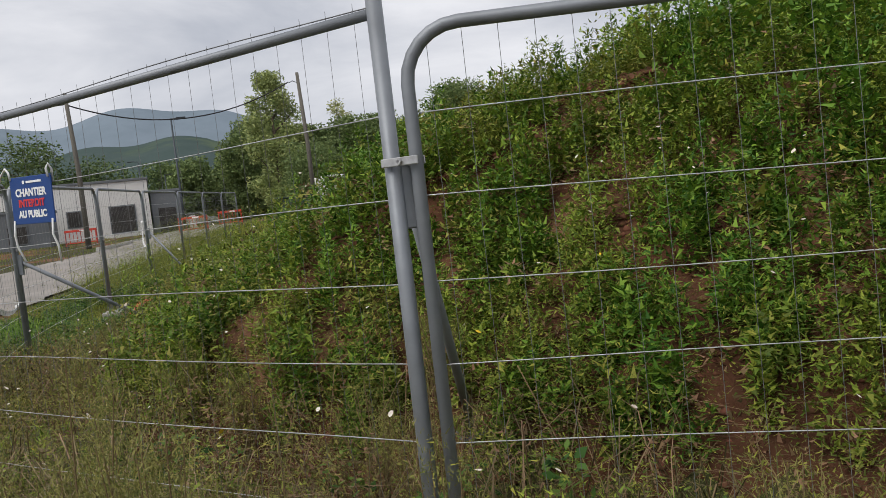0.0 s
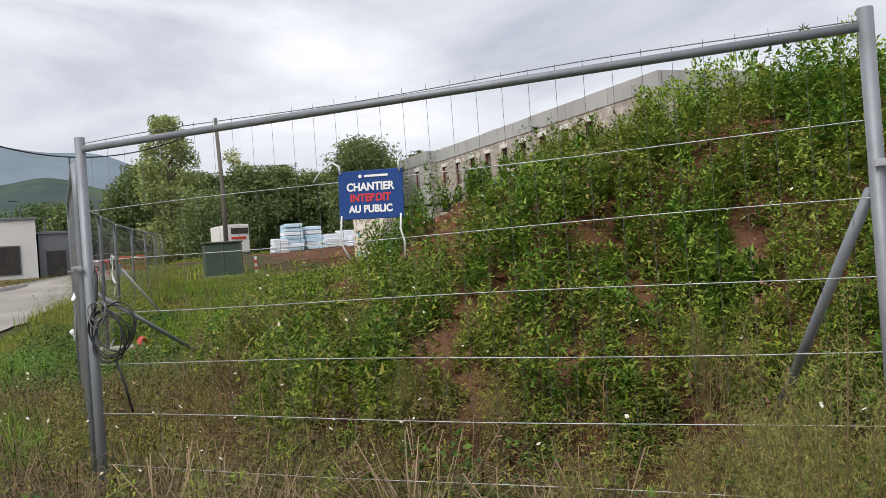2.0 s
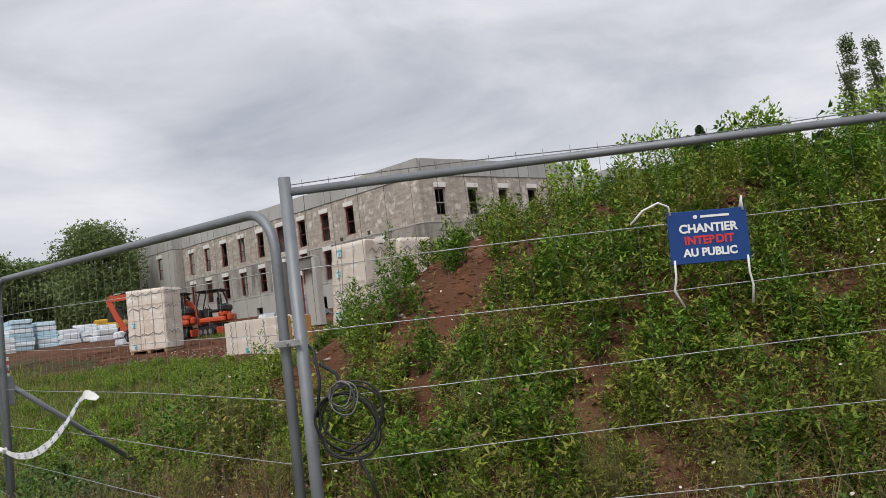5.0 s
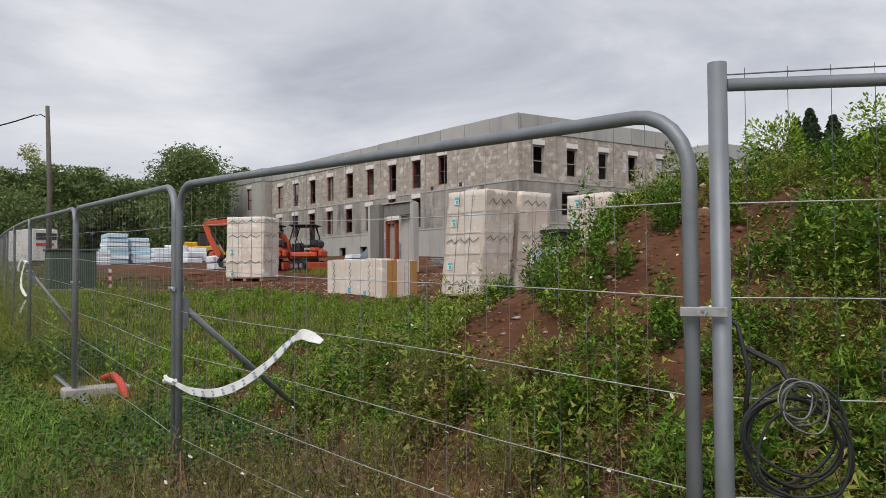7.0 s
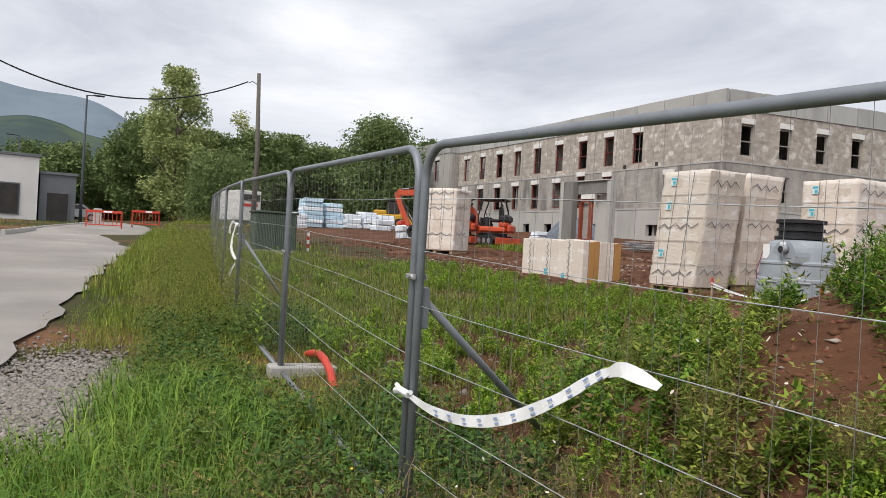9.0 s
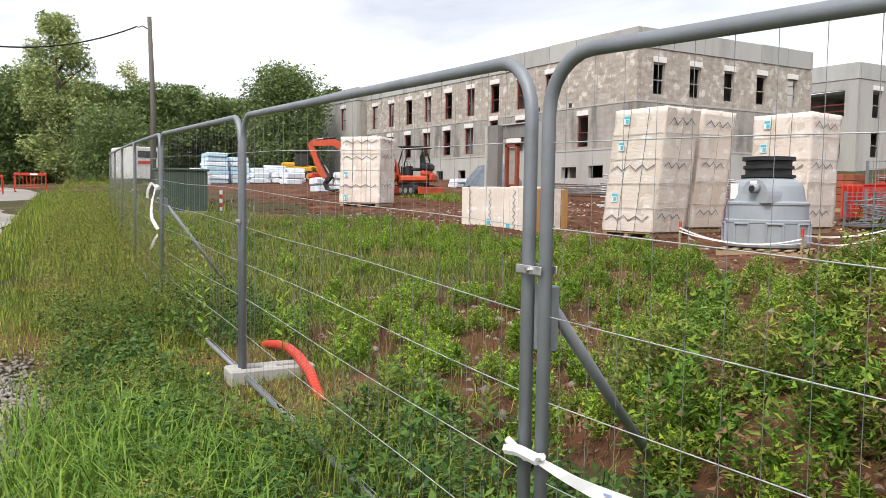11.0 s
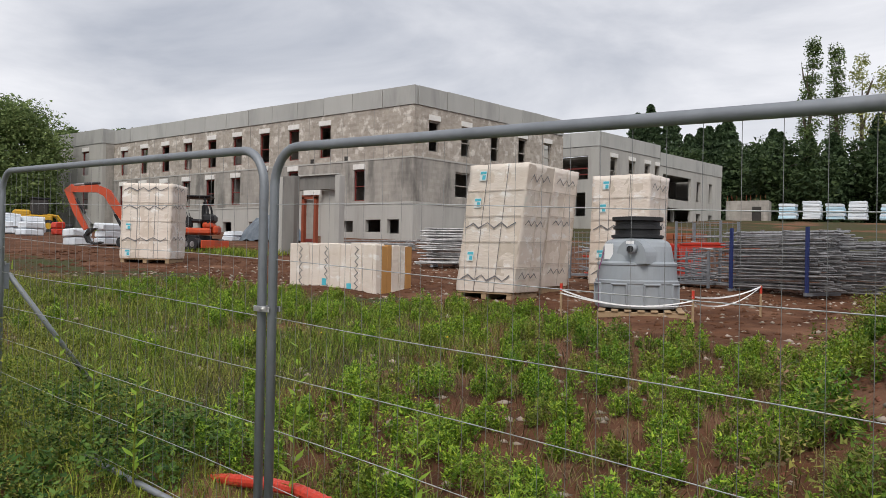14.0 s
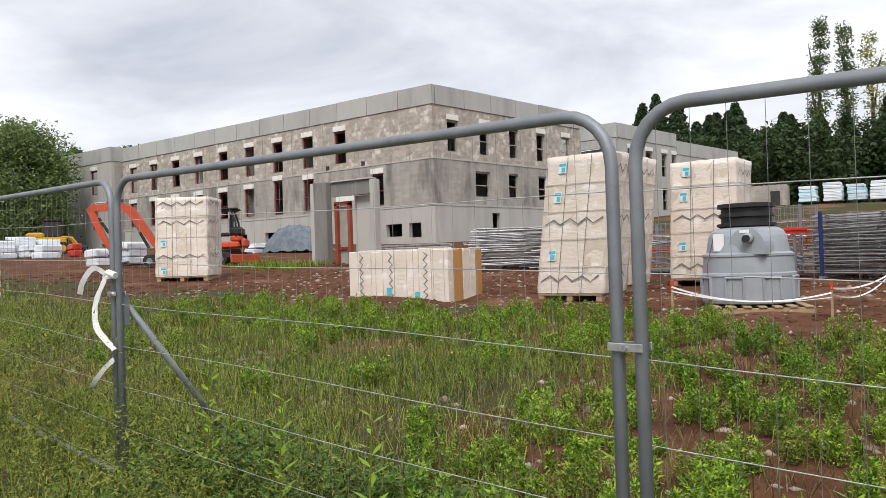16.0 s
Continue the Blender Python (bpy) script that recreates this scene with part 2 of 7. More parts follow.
M_BLOCK = material("cream_blocks", (0.66, 0.58, 0.50), 0.9, 0, (0.56, 0.48, 0.40), 3, 8, (0.74, 0.70, 0.63), 1.4, (0.54, 0.66), 0.4, 20, rand_obj=0.08)
# Shade of the gaps between block courses, put into the strip colour
M_SEAM = material("block_joint_shade", (0.42, 0.36, 0.31), 0.6, 0, (0.55, 0.49, 0.43), 6)
M_SHEET = material("pale_label_paper", (0.62, 0.74, 0.76), 0.6, 0, (0.7, 0.74, 0.72), 5)
M_INK = material("dark_print", (0.10, 0.10, 0.11), 0.6, 0, (0.26, 0.25, 0.25), 8)
M_CYAN = material("cyan_label", (0.06, 0.42, 0.55), 0.5, 0, (0.12, 0.5, 0.6), 6)
M_TIMBER = material("pallet_timber", (0.42, 0.30, 0.18), 0.8, 0, (0.32, 0.22, 0.13), 5, 6, None, stretch=(1, 6, 6), bump=0.3)
M_BOARD = material("orange_brown_board", (0.50, 0.27, 0.09), 0.7, 0, (0.42, 0.22, 0.08), 3)
M_TANK = material("grey_moulded_plastic", (0.33, 0.36, 0.39), 0.45, 0, (0.29, 0.32, 0.35), 1.5, 6, (0.25, 0.26, 0.27), 0.9, (0.55, 0.75), 0.1, 40, spec=0.4)
M_BLACK = material("black_rubber", (0.018, 0.019, 0.021), 0.5, 0, (0.03, 0.03, 0.032), 4)
M_REDPLASTIC = material("red_corrugated_plastic", (0.62, 0.06, 0.035), 0.45, 0, (0.5, 0.05, 0.03), 4)
M_TAPE = material("white_barrier_tape", (0.80, 0.80, 0.79), 0.5, 0, (0.68, 0.68, 0.68), 6)
M_BLUE = material("blue_sign_board", (0.012, 0.05, 0.20), 0.4, 0, (0.016, 0.06, 0.23), 2)
M_SIGNRED = material("sign_red", (0.62, 0.05, 0.05), 0.5)
M_SIGNWHITE = material("sign_white", (0.82, 0.82, 0.82), 0.5)

# ---- ground ----
FENCE = [(2.65, 6.60), (1.055, 3.50), (-1.66, 1.165), (-5.19, 1.20), (-8.70, 1.635), (-12.20, 2.06), (-15.66, 2.64), (-19.1, 3.26), (-22.54, 3.90), (-25.98, 4.55)]


def smooth01(a):
    a = np.clip(a, 0, 1)
    return a * a * (3 - 2 * a)


def fence_y(x):
    fx = np.array([p[0] for p in FENCE[::-1]])
    fy = np.array([p[1] for p in FENCE[::-1]])
    return np.interp(x, fx, fy)


def rough_noise(x, y):
    return (np.sin(x * 1.7 + 0.6 * np.sin(y * 2.3)) * np.sin(y * 1.9 + 0.8 * np.sin(x * 1.3))
            + 0.5 * np.sin(x * 4.1 + y * 1.7 + 1.0) * np.sin(y * 3.7 - x * 2.2))


def mound_height(x, y):
    """The heap of soil behind the first panels."""
    d = y - fence_y(np.minimum(x, 1.05)) - np.maximum(x - 1.05, 0) * 1.6
    d = np.where(x > -1.66, d * 0.86, d)
    rise = np.sin(np.clip((d - 0.8) / 5.8, 0, 1) * math.pi / 2)
    back = 1 - smooth01((d - 8.5) / 7.0)
    left = smooth01((x + 7.9) / 3.5)
    right = 1 - smooth01((x - 12.0) / 8.0)
    return 2.1 * rise * back * left * right * (1 + 0.05 * rough_noise(x * 0.8, y * 0.8))


def ground_z(x, y):
    x, y = np.asarray(x, float), np.asarray(y, float)
    along = -0.03 * (np.maximum(x, -55) + 8.75) - 0.008 * np.minimum(x + 55, 0)
    dy = y - 1.6
    rise = np.where(dy > 0, 0.045 * np.minimum(dy, 11) + 0.040 * np.clip(dy - 11, 0, 30) + 0.085 * np.clip(dy - 41, 0, 42) + 0.02 * np.clip(dy - 83, 0, 160), 0.0)
    near = smooth01((y - fence_y(x)) / 1.0 + 0.3)
    far = smooth01((np.hypot(x + 6, y - 4) - 60) / 40)
    bump = 0.035 * rough_noise(x, y) * (0.35 + 0.65 * near) * (1 - far)
    return along + rise + bump + mound_height(x, y)


def gz(x, y):
    return float(ground_z(x, y))


def grid_mesh(name, x0, x1, y0, y1, step, mat, fn, smooth=True):
    xs = np.arange(x0, x1 + step * 0.5, step)
    ys = np.arange(y0, y1 + step * 0.5, step)
    X, Y = np.meshgrid(xs, ys)
    Z = fn(X, Y)
    v = np.stack([X, Y, Z], -1).reshape(-1, 3)
    nx, ny = len(xs), len(ys)
    i = np.arange((ny - 1) * (nx - 1))
    a = (i // (nx - 1)) * nx + i % (nx - 1)
    loops = np.stack([a, a + 1, a + nx + 1, a + nx], -1).ravel()
    return big(name, v, loops, 4, mat, smooth)


def spaced(near_lo, near_hi, step, lo, hi):
    """Grid lines: close together over the near stretch, ever wider towards the horizon."""
    mid = list(np.arange(near_lo, near_hi + 1e-6, step))
    up, s = [], step
    while (up[-1] if up else near_hi) < hi:
        s *= 1.18
        up.append((up[-1] if up else near_hi) + s)
    dn, s = [], step
    while (dn[-1] if dn else near_lo) > lo:
        s *= 1.18
        dn.append((dn[-1] if dn else near_lo) - s)
    return np.array(dn[::-1] + mid + up)


gx = spaced(-24, 9, 0.22, -1500, 1200)
gy = spaced(-4, 17, 0.22, -900, 1500)
GX, GY = np.meshgrid(gx, gy)
GZ = ground_z(GX, GY)
gi = np.arange((len(gy) - 1) * (len(gx) - 1))
ga = (gi // (len(gx) - 1)) * len(gx) + gi % (len(gx) - 1)
ground = big("ground", np.stack([GX, GY, GZ], -1).reshape(-1, 3), np.stack([ga, ga + 1, ga + len(gx) + 1, ga + len(gx)], -1).ravel(), 4, M_GROUND, True)
SOILY = (rough_noise(GX * 0.55, GY * 0.55) + 0.6 * rough_noise(GX * 1.7, GY * 1.7))
soil_mask = ((GY > 9.2 + 0.8 * SOILY + 0.12 * np.abs(GX + 14)) & (GY < 38) & (GX > -62) & (GX < 2)) | (mound_height(GX, GY) > 0.12)
soil_mask |= (GX > -11.0 + 0.5 * SOILY) & (GX < 0) & (GY > 2.3) & (GY < 14)
ground.data.materials.append(M_SOIL)
ground.data.polygons.foreach_set("material_index", soil_mask[:-1, :-1].ravel().astype(np.int32))
tagged(ground, "uneven grassy ground with patches of red-brown soil", "ground", kind="structure")

# ---- the building shell ----
CORNER = Vector((-35.4, 37.0, 0))
UL = Vector((-0.9994, 0.034, 0))
UR = Vector((0.136, 0.99, 0))
Z_GROUND, Z_LOW, Z_MID, Z_TOPBAND, Z_ROOF = 0.6, 4.65, 7.5, 10.75, 11.97


def wall_run(name, origin, along, length, z0, z1, thick, openings, mat, parent, inward, strip=None):
    """A straight wall with real openings (u0, u1, z0, z1) through it, pieced from boxes between the openings."""
    us = sorted({0.0, length, *[o[0] for o in openings], *[o[1] for o in openings]})
    zs = sorted({z0, z1, *[o[2] for o in openings], *[o[3] for o in openings]})
    us = [u for u in us if 0 <= u <= length]
    zs = [z for z in zs if z0 <= z <= z1]
    v, f, index = [], [], {}

    def vert(u, z, d):
        key = (round(u, 3), round(z, 3), d)
        if key not in index:
            index[key] = len(v)
            p = origin + along * u + inward * (thick * d)
            v.append((p.x, p.y, z))
        return index[key]

    def solid(i, k):
        if i < 0 or k < 0 or i >= len(us) - 1 or k >= len(zs) - 1:
            return False
        uc, zc = (us[i] + us[i + 1]) / 2, (zs[k] + zs[k + 1]) / 2
        return not any(o[0] < uc < o[1] and o[2] < zc < o[3] for o in openings)

    for i in range(len(us) - 1):
        for k in range(len(zs) - 1):
            if not solid(i, k):
                continue
            a, b, c, d = us[i], us[i + 1], zs[k], zs[k + 1]
            f.append((vert(a, c, 0), vert(b, c, 0), vert(b, d, 0), vert(a, d, 0)))
            f.append((vert(a, c, 1), vert(a, d, 1), vert(b, d, 1), vert(b, c, 1)))
            if not solid(i - 1, k):
                f.append((vert(a, c, 0), vert(a, d, 0), vert(a, d, 1), vert(a, c, 1)))
            if not solid(i + 1, k):
                f.append((vert(b, c, 0), vert(b, c, 1), vert(b, d, 1), vert(b, d, 0)))
            if not solid(i, k - 1):
                f.append((vert(a, c, 0), vert(a, c, 1), vert(b, c, 1), vert(b, c, 0)))
            if not solid(i, k + 1):
                f.append((vert(a, d, 0), vert(b, d, 0), vert(b, d, 1), vert(a, d, 1)))
    return obj(name, v, f, mat, parent)


def on_wall(name, origin, along, out, u0, u1, z0, z1, d0, d1, mat, parent, label=""):
    """A block laid on a wall between two places along it, two heights and two distances outwards."""
    v = []
    for u in (u0, u1):
        for d in (d0, d1):
            for z in (z0, z1):
                p = origin + along * u + out * d
                v.append((p.x, p.y, z))
    f = [(0, 1, 3, 2), (4, 6, 7, 5), (0, 4, 5, 1), (2, 3, 7, 6), (0, 2, 6, 4), (1, 5, 7, 3)]
    return obj(name, v, f, mat, parent, label)


def window_at(origin, along, out, u0, u1, z0, z1, parent, lintel=True, frame_mat=None, rail=True):
    """An unglazed window: steel props in the reveal and a pale lintel board above."""
    fm = frame_mat or M_REDSTEEL
    fr = 0.07
    vs, fs = [], []

    def bar(a0, a1, b0, b1):
        nonlocal vs, fs
        pts = []
        for u in (a0, a1):
            for d in (-0.10, -0.20):
                for z in (b0, b1):
                    p = origin + along * u + out * d
                    pts.append((p.x, p.y, z))
        n = len(vs)
        vs += pts
        fs += [tuple(i + n for i in q) for q in [(0, 1, 3, 2), (4, 6, 7, 5), (0, 4, 5, 1), (2, 3, 7, 6), (0, 2, 6, 4), (1, 5, 7, 3)]]

    bar(u0 + 0.003, u0 + fr, z0 + 0.003, z1 - 0.003)
    bar(u1 - fr, u1 - 0.003, z0 + 0.003, z1 - 0.003)
    bar(u0 + fr, u1 - fr, z1 - 0.1, z1 - 0.003)
    bar(u0 + fr, u1 - fr, z0 + 0.003, z0 + 0.06)
    if rail:
        zm = z0 + (z1 - z0) * 0.45
        bar(u0 + fr, u1 - fr, zm, zm + 0.06)
    win = obj("window", vs, fs, fm, parent)
    if lintel:
        on_wall("lintel", origin, along, out, u0 - 0.05, u1 + 0.05, z1 + 0.02, z1 + 0.36, 0.004, 0.07, M_WHITE, win, "white lintel board")
    return win


building = empty("apartment_building", CORNER.x, CORNER.y, 0, 0, "unfinished three-storey concrete block building with empty window openings", "building")
building.matrix_world = Matrix.Identity(4)
OUT_L = Vector((-0.034, -0.9994, 0))
OUT_R = Vector((0.99, -0.136, 0))
LEN_L, LEN_R = 35.0, 16.1
pitch = 3.173
top_l = [(7.40 + i * pitch, 8.45 + i * pitch, 7.9, 10.05) for i in range(9)]
mid_l = [(4.13, 5.12, 4.85, 6.9)] + [(10.6, 11.62, 4.85, 7.1), (13.85, 14.8, 4.85, 7.3)] + [(17.05 + i * pitch, 18.12 + i * pitch, 4.9, 6.95) for i in range(6)]
low_l = [(1.12, 2.1, 2.7, 3.6), (2.68, 4.0, 2.8, 3.6), (5.15, 6.6, 2.8, 3.55), (11.9, 13.2, 1.9, 3.6), (14.7, 15.9, 2.6, 3.6), (18.0, 19.05, 2.2, 3.6), (21.3, 22.3, 2.2, 3.6), (27.5, 28.5, 2.2, 3.6)]
top_r = [(1.3 + i * 3.07, 2.26 + i * 3.07, 7.95, 9.92) for i in range(5)]
mid_r = [(3.85, 5.3, 5.2, 6.87), (7.25, 8.3, 5.25, 6.9), (10.6, 11.6, 5.2, 6.9)]
low_r = [(5.4, 6.2, 2.2, 4.2), (11.4, 12.3, 2.2, 4.2)]
TH = 0.3
# each storey is a wall of its own; the upper one is paler blockwork
for nm, zz0, zz1, ol, orr, mt in (("wall_ground_floor", Z_GROUND, Z_LOW - 0.06, low_l, low_r, M_CONC_LIGHT), ("wall_first_floor", Z_LOW + 0.06, Z_MID - 0.05, mid_l, mid_r, M_CONC), ("wall_second_floor", Z_MID + 0.05, Z_TOPBAND, top_l, top_r, M_BLOCKWALL)):
    wall_run(nm, CORNER, UL, LEN_L, zz0, zz1, TH, ol, mt, building, -OUT_L)
    wall_run(nm, CORNER + UR * (TH + 0.002), UR, LEN_R - TH, zz0, zz1, TH, [(a - TH, b - TH, c, d) for a, b, c, d in orr], mt, building, -OUT_R)
for z0, z1 in ((Z_LOW - 0.06, Z_LOW + 0.06), (Z_MID - 0.05, Z_MID + 0.05)):
    on_wall("floor_band", CORNER, UL, OUT_L, -0.02, LEN_L, z0, z1, -TH, 0.03, M_CONC_LIGHT, building)
    on_wall("floor_band", CORNER + UR * (TH + 0.002), UR, OUT_R, 0, LEN_R - TH, z0, z1, -TH, 0.03, M_CONC_LIGHT, building)
# parapet of precast panels
n = 13
for i in range(n):
    a, b = LEN_L * i / n, LEN_L * (i + 1) / n
    on_wall("parapet_panel", CORNER, UL, OUT_L, a + (0.0 if i else -0.05), b - 0.05, Z_TOPBAND + 0.02, Z_ROOF + 0.012 * ((i * 7) % 3 - 1), -0.2, 0.06, M_PARAPET, building)
for i in range(6):
    a, b = (LEN_R - TH) * i / 6, (LEN_R - TH) * (i + 1) / 6
    on_wall("parapet_panel", CORNER + UR * (TH + 0.002), UR, OUT_R, a, b - 0.05, Z_TOPBAND + 0.02, Z_ROOF + 0.012 * ((i * 5) % 3 - 1), -0.2, 0.06, M_PARAPET, building)
for a, b, c, d in top_l:
    window_at(CORNER, UL, OUT_L, a, b, c, d, building, True)
for a, b, c, d in mid_l:
    window_at(CORNER, UL, OUT_L, a, b, c, d, building, True)
for a, b, c, d in top_r:
    window_at(CORNER, UR, OUT_R, a, b, c, d, building, True, M_CONC)
for a, b, c, d in mid_r:
    window_at(CORNER, UR, OUT_R, a, b, c, d, building, False, M_CONC)
# slabs, partition walls and roof inside, so that the openings look into dark rooms
DEPTH = 15.6
ends = [CORNER + UL * 0.31 - OUT_L * 0.31, CORNER + UL * (LEN_L - 0.05) - OUT_L * 0.31, CORNER + UL * (LEN_L - 0.05) - OUT_L * DEPTH, CORNER + UR * (DEPTH + 0.3) + UL * 0.4]
for z in (Z_LOW - 0.2, Z_MID - 0.2, Z_TOPBAND - 0.05):
    v = [(p.x, p.y, z + dz) for dz in (0, 0.2) for p in ends]
    obj("floor_slab", v, [(0, 1, 2, 3), (7, 6, 5, 4), (0, 4, 5, 1), (1, 5, 6, 2), (2, 6, 7, 3), (3, 7, 4, 0)], M_CONC, building)
on_wall("partition_wall", CORNER, UL, OUT_L, 0.5, LEN_L - 0.1, Z_GROUND, Z_TOPBAND - 0.1, -4.4, -4.2, M_CONC, building)
on_wall("partition_wall", CORNER, UR, OUT_R, 4.8, LEN_R - 0.6, Z_GROUND, Z_TOPBAND - 0.1, -4.4, -4.2, M_CONC, building)
for u in range(6, 35, 6):
    on_wall("partition_wall", CORNER, UL, OUT_L, u + 0.1, u + 0.3, Z_GROUND, Z_TOPBAND - 0.1, -4.2, -0.32, M_CONC, building)
on_wall("back_wall", CORNER, UL, OUT_L, 0.4, LEN_L, Z_GROUND, Z_TOPBAND, -DEPTH - 0.3, -DEPTH, M_CONC, building)
# narrow downpipe grooves and form-tie marks
for u in (2.1, 3.35, 6.2, 9.5, 12.7, 15.9, 19.1, 22.3, 25.4, 28.6, 31.7):
    on_wall("joint_strip", CORNER, UL, OUT_L, u, u + 0.05, Z_LOW + 0.1, Z_TOPBAND - 0.05, 0.003, 0.012, M_CONC, building)
# Vents are near-black blocks, a hole's darkness put into the colour
for u in (5.7, 9.0):
    on_wall("vent_opening", CORNER, UL, OUT_L, u, u + 0.32, 7.05 + 0.5, 7.35 + 0.5, 0.003, 0.02, M_DARK, building, "small dark vent")
# end block that stands a little proud at the far end of the long front
EB = CORNER + UL * LEN_L + OUT_L * 1.1
wall_run("wall_end_block", EB, UL, 8.0, Z_GROUND, Z_TOPBAND, TH, [(2.4, 3.5, 8.0, 10.15), (2.4, 3.5, 4.9, 6.95), (1.0, 2.0, 2.0, 3.6), (5.0, 5.9, 2.2, 3.6)], M_CONC_LIGHT, building, -OUT_L)
# Return wall: its darker side is put into the colour, a greyer concrete
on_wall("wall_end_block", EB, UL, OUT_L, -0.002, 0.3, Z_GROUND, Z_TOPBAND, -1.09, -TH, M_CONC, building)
on_wall("wall_end_block", EB, UL, OUT_L, 7.7, 8.0, Z_GROUND, Z_TOPBAND, -DEPTH, -TH, M_CONC_LIGHT, building)
on_wall("parapet_panel", EB, UL, OUT_L, -0.04, 8.04, Z_TOPBAND + 0.02, Z_ROOF + 0.05, -0.24, 0.05, M_PARAPET, building)
on_wall("parapet_panel", EB, UL, OUT_L, -0.04, 0.3, Z_TOPBAND + 0.02, Z_ROOF + 0.05, -2.4, -0.25, M_PARAPET, building)
for z in ((8.0, 10.15), (4.9, 6.95)):
    window_at(EB, UL, OUT_L, 2.4, 3.5, z[0], z[1], building, True)
on_wall("partition_wall", EB, UL, OUT_L, 0.31, 7.6, Z_GROUND, Z_TOPBAND - 0.1, -4.4, -4.2, M_CONC, building)

# the rear wing
B2 = Vector((-32.9, 58.9, 0))
UR2 = Vector((0.14, 0.99, 0)).normalized()
OUT2 = Vector((UR2.y, -UR2.x, 0))
wall_run("wall_wing_front", B2, UL, 9.0, 1.5, 10.75, TH, [(1.0, 3.9, 8.0, 10.0), (1.2, 2.2, 4.9, 6.9)], M_CONC_LIGHT, building, -OUT_L)
wing_top = [(1.8, 2.9, 7.9, 10.0), (4.8, 5.9, 7.9, 10.0), (7.6, 8.6, 7.9, 10.0), (9.5, 10.3, 7.9, 10.0)]
wing_low = [(a, b, 4.9, 6.9) for a, b, _, _ in wing_top]
wall_run("wall_wing_side", B2 + UR2 * (TH + 0.002), UR2, 10.4 - TH, 1.5, 10.75, TH, [(a - TH, b - TH, c, d) for a, b, c, d in wing_top + wing_low], M_CONC_LIGHT, building, -OUT2)
on_wall("parapet_panel", B2, UL, OUT_L, -0.05, 9.0, 10.77, 11.97, -0.2, 0.05, M_PARAPET, building)
on_wall("parapet_panel", B2 + UR2 * (TH + 0.002), UR2, OUT2, 0, 10.1, 10.77, 11.97, -0.2, 0.05, M_PARAPET, building)
for a, b, c, d in wing_top + wing_low:
    window_at(B2, UR2, OUT2, a, b, c, d, building, c > 7, M_CONC)
on_wall("railing", B2, UL, OUT_L, 1.0, 3.9, 8.9, 9.0, -0.2, -0.15, M_REDSTEEL, building)
on_wall("railing", B2, UL, OUT_L, 1.0, 3.9, 8.4, 8.48, -0.2, -0.15, M_REDSTEEL, building)
B3 = B2 + UR2 * 10.45
wall_run("wall_wing_end", B3, UR2, 13.4, 1.5, 10.1, TH, [(0.6, 6.4, 7.1, 9.4), (0.6, 6.4, 3.2, 6.3), (7.6, 8.5, 7.2, 9.2), (10.4, 11.2, 7.2, 9.2), (7.6, 8.5, 4.2, 6.0), (10.4, 11.2, 4.2, 6.0)], M_CONC_LIGHT, building, -OUT2)
on_wall("parapet_panel", B3, UR2, OUT2, 0, 13.45, 10.12, 11.35, -0.2, 0.05, M_PARAPET, building)
on_wall("wall_wing_end", B3, UR2, OUT2, 13.1, 13.4, 1.5, 10.1, -9, -TH - 0.002, M_CONC_LIGHT, building)
on_wall("partition_wall", B2, UR2, OUT2, 0.5, 23.5, 1.5, 10.0, -5.2, -5.0, M_CONC, building)
for p, n2 in ((B2, 10.4), (B3, 13.0)):
    for z in (7.2, 10.0):
        on_wall("floor_slab", p, UR2, OUT2, 0.31, n2 - 0.1, z - 0.2, z, -5.0, -0.31, M_CONC, building)
for u in (2.5, 4.4):
    on_wall("column", B3, UR2, OUT2, u, u + 0.3, 1.5, 7.0, -1.2, -0.9, M_CONC_LIGHT, building)

# ---- the free-standing concrete porch ----
porch = empty("concrete_porch", -26.4, 19.4, gz(-26.4, 19.4), 0, "unfinished grey concrete entrance porch with orange door frame", "porch")
ph = 4.22 - gz(-26.4, 19.4)
# One slab: its side-lit edge and dark front are put into two colours
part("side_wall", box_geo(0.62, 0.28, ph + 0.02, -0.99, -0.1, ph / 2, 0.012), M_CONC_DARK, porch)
part("wall_edge", box_geo(0.17, 0.30, ph, -1.39, -0.1, ph / 2, 0.012), M_CONC_LIGHT, porch)
part("side_wall", box_geo(0.22, 0.3, ph - 0.04, 1.3, 0.1, ph / 2 - 0.02, 0.012), M_CONC_LIGHT, porch)
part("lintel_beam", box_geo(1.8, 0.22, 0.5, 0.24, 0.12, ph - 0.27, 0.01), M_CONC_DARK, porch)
part("roof_slab", box_geo(1.9, 0.34, 0.05, 0.3, 0.1, ph + 0.01, 0.01), M_CONC_LIGHT, porch)
part("back_wall", box_geo(0.95, 0.18, ph - 0.53, 0.70, 0.35, (ph - 0.53) / 2, 0.01), M_CONC_LIGHT, porch)
part("door_frame", join_geo(box_geo(0.12, 0.14, 2.15, -0.50, 0.1, 1.075), box_geo(0.12, 0.14, 2.15, 0.12, 0.1, 1.075), box_geo(0.74, 0.14, 0.14, -0.19, 0.1, 2.15)), material("orange_primer", (0.30, 0.07, 0.035), 0.6, 0, (0.22, 0.055, 0.03), 3), porch, "orange-brown door frame")
part("sign_strip", box_geo(0.85, 0.02, 0.18, 0.0, -0.005, ph - 0.62), M_WHITE, porch, "white strip over the door")
part("door_leaf", box_geo(0.5, 0.05, 2.05, -0.19, 0.2, 1.02), M_CONC, porch, "dull grey door leaf")
part("door_bar", box_geo(0.5, 0.06, 0.12, -0.19, 0.13, 0.55, 0.01), M_REDSTEEL, porch, "dark red bar across the door")

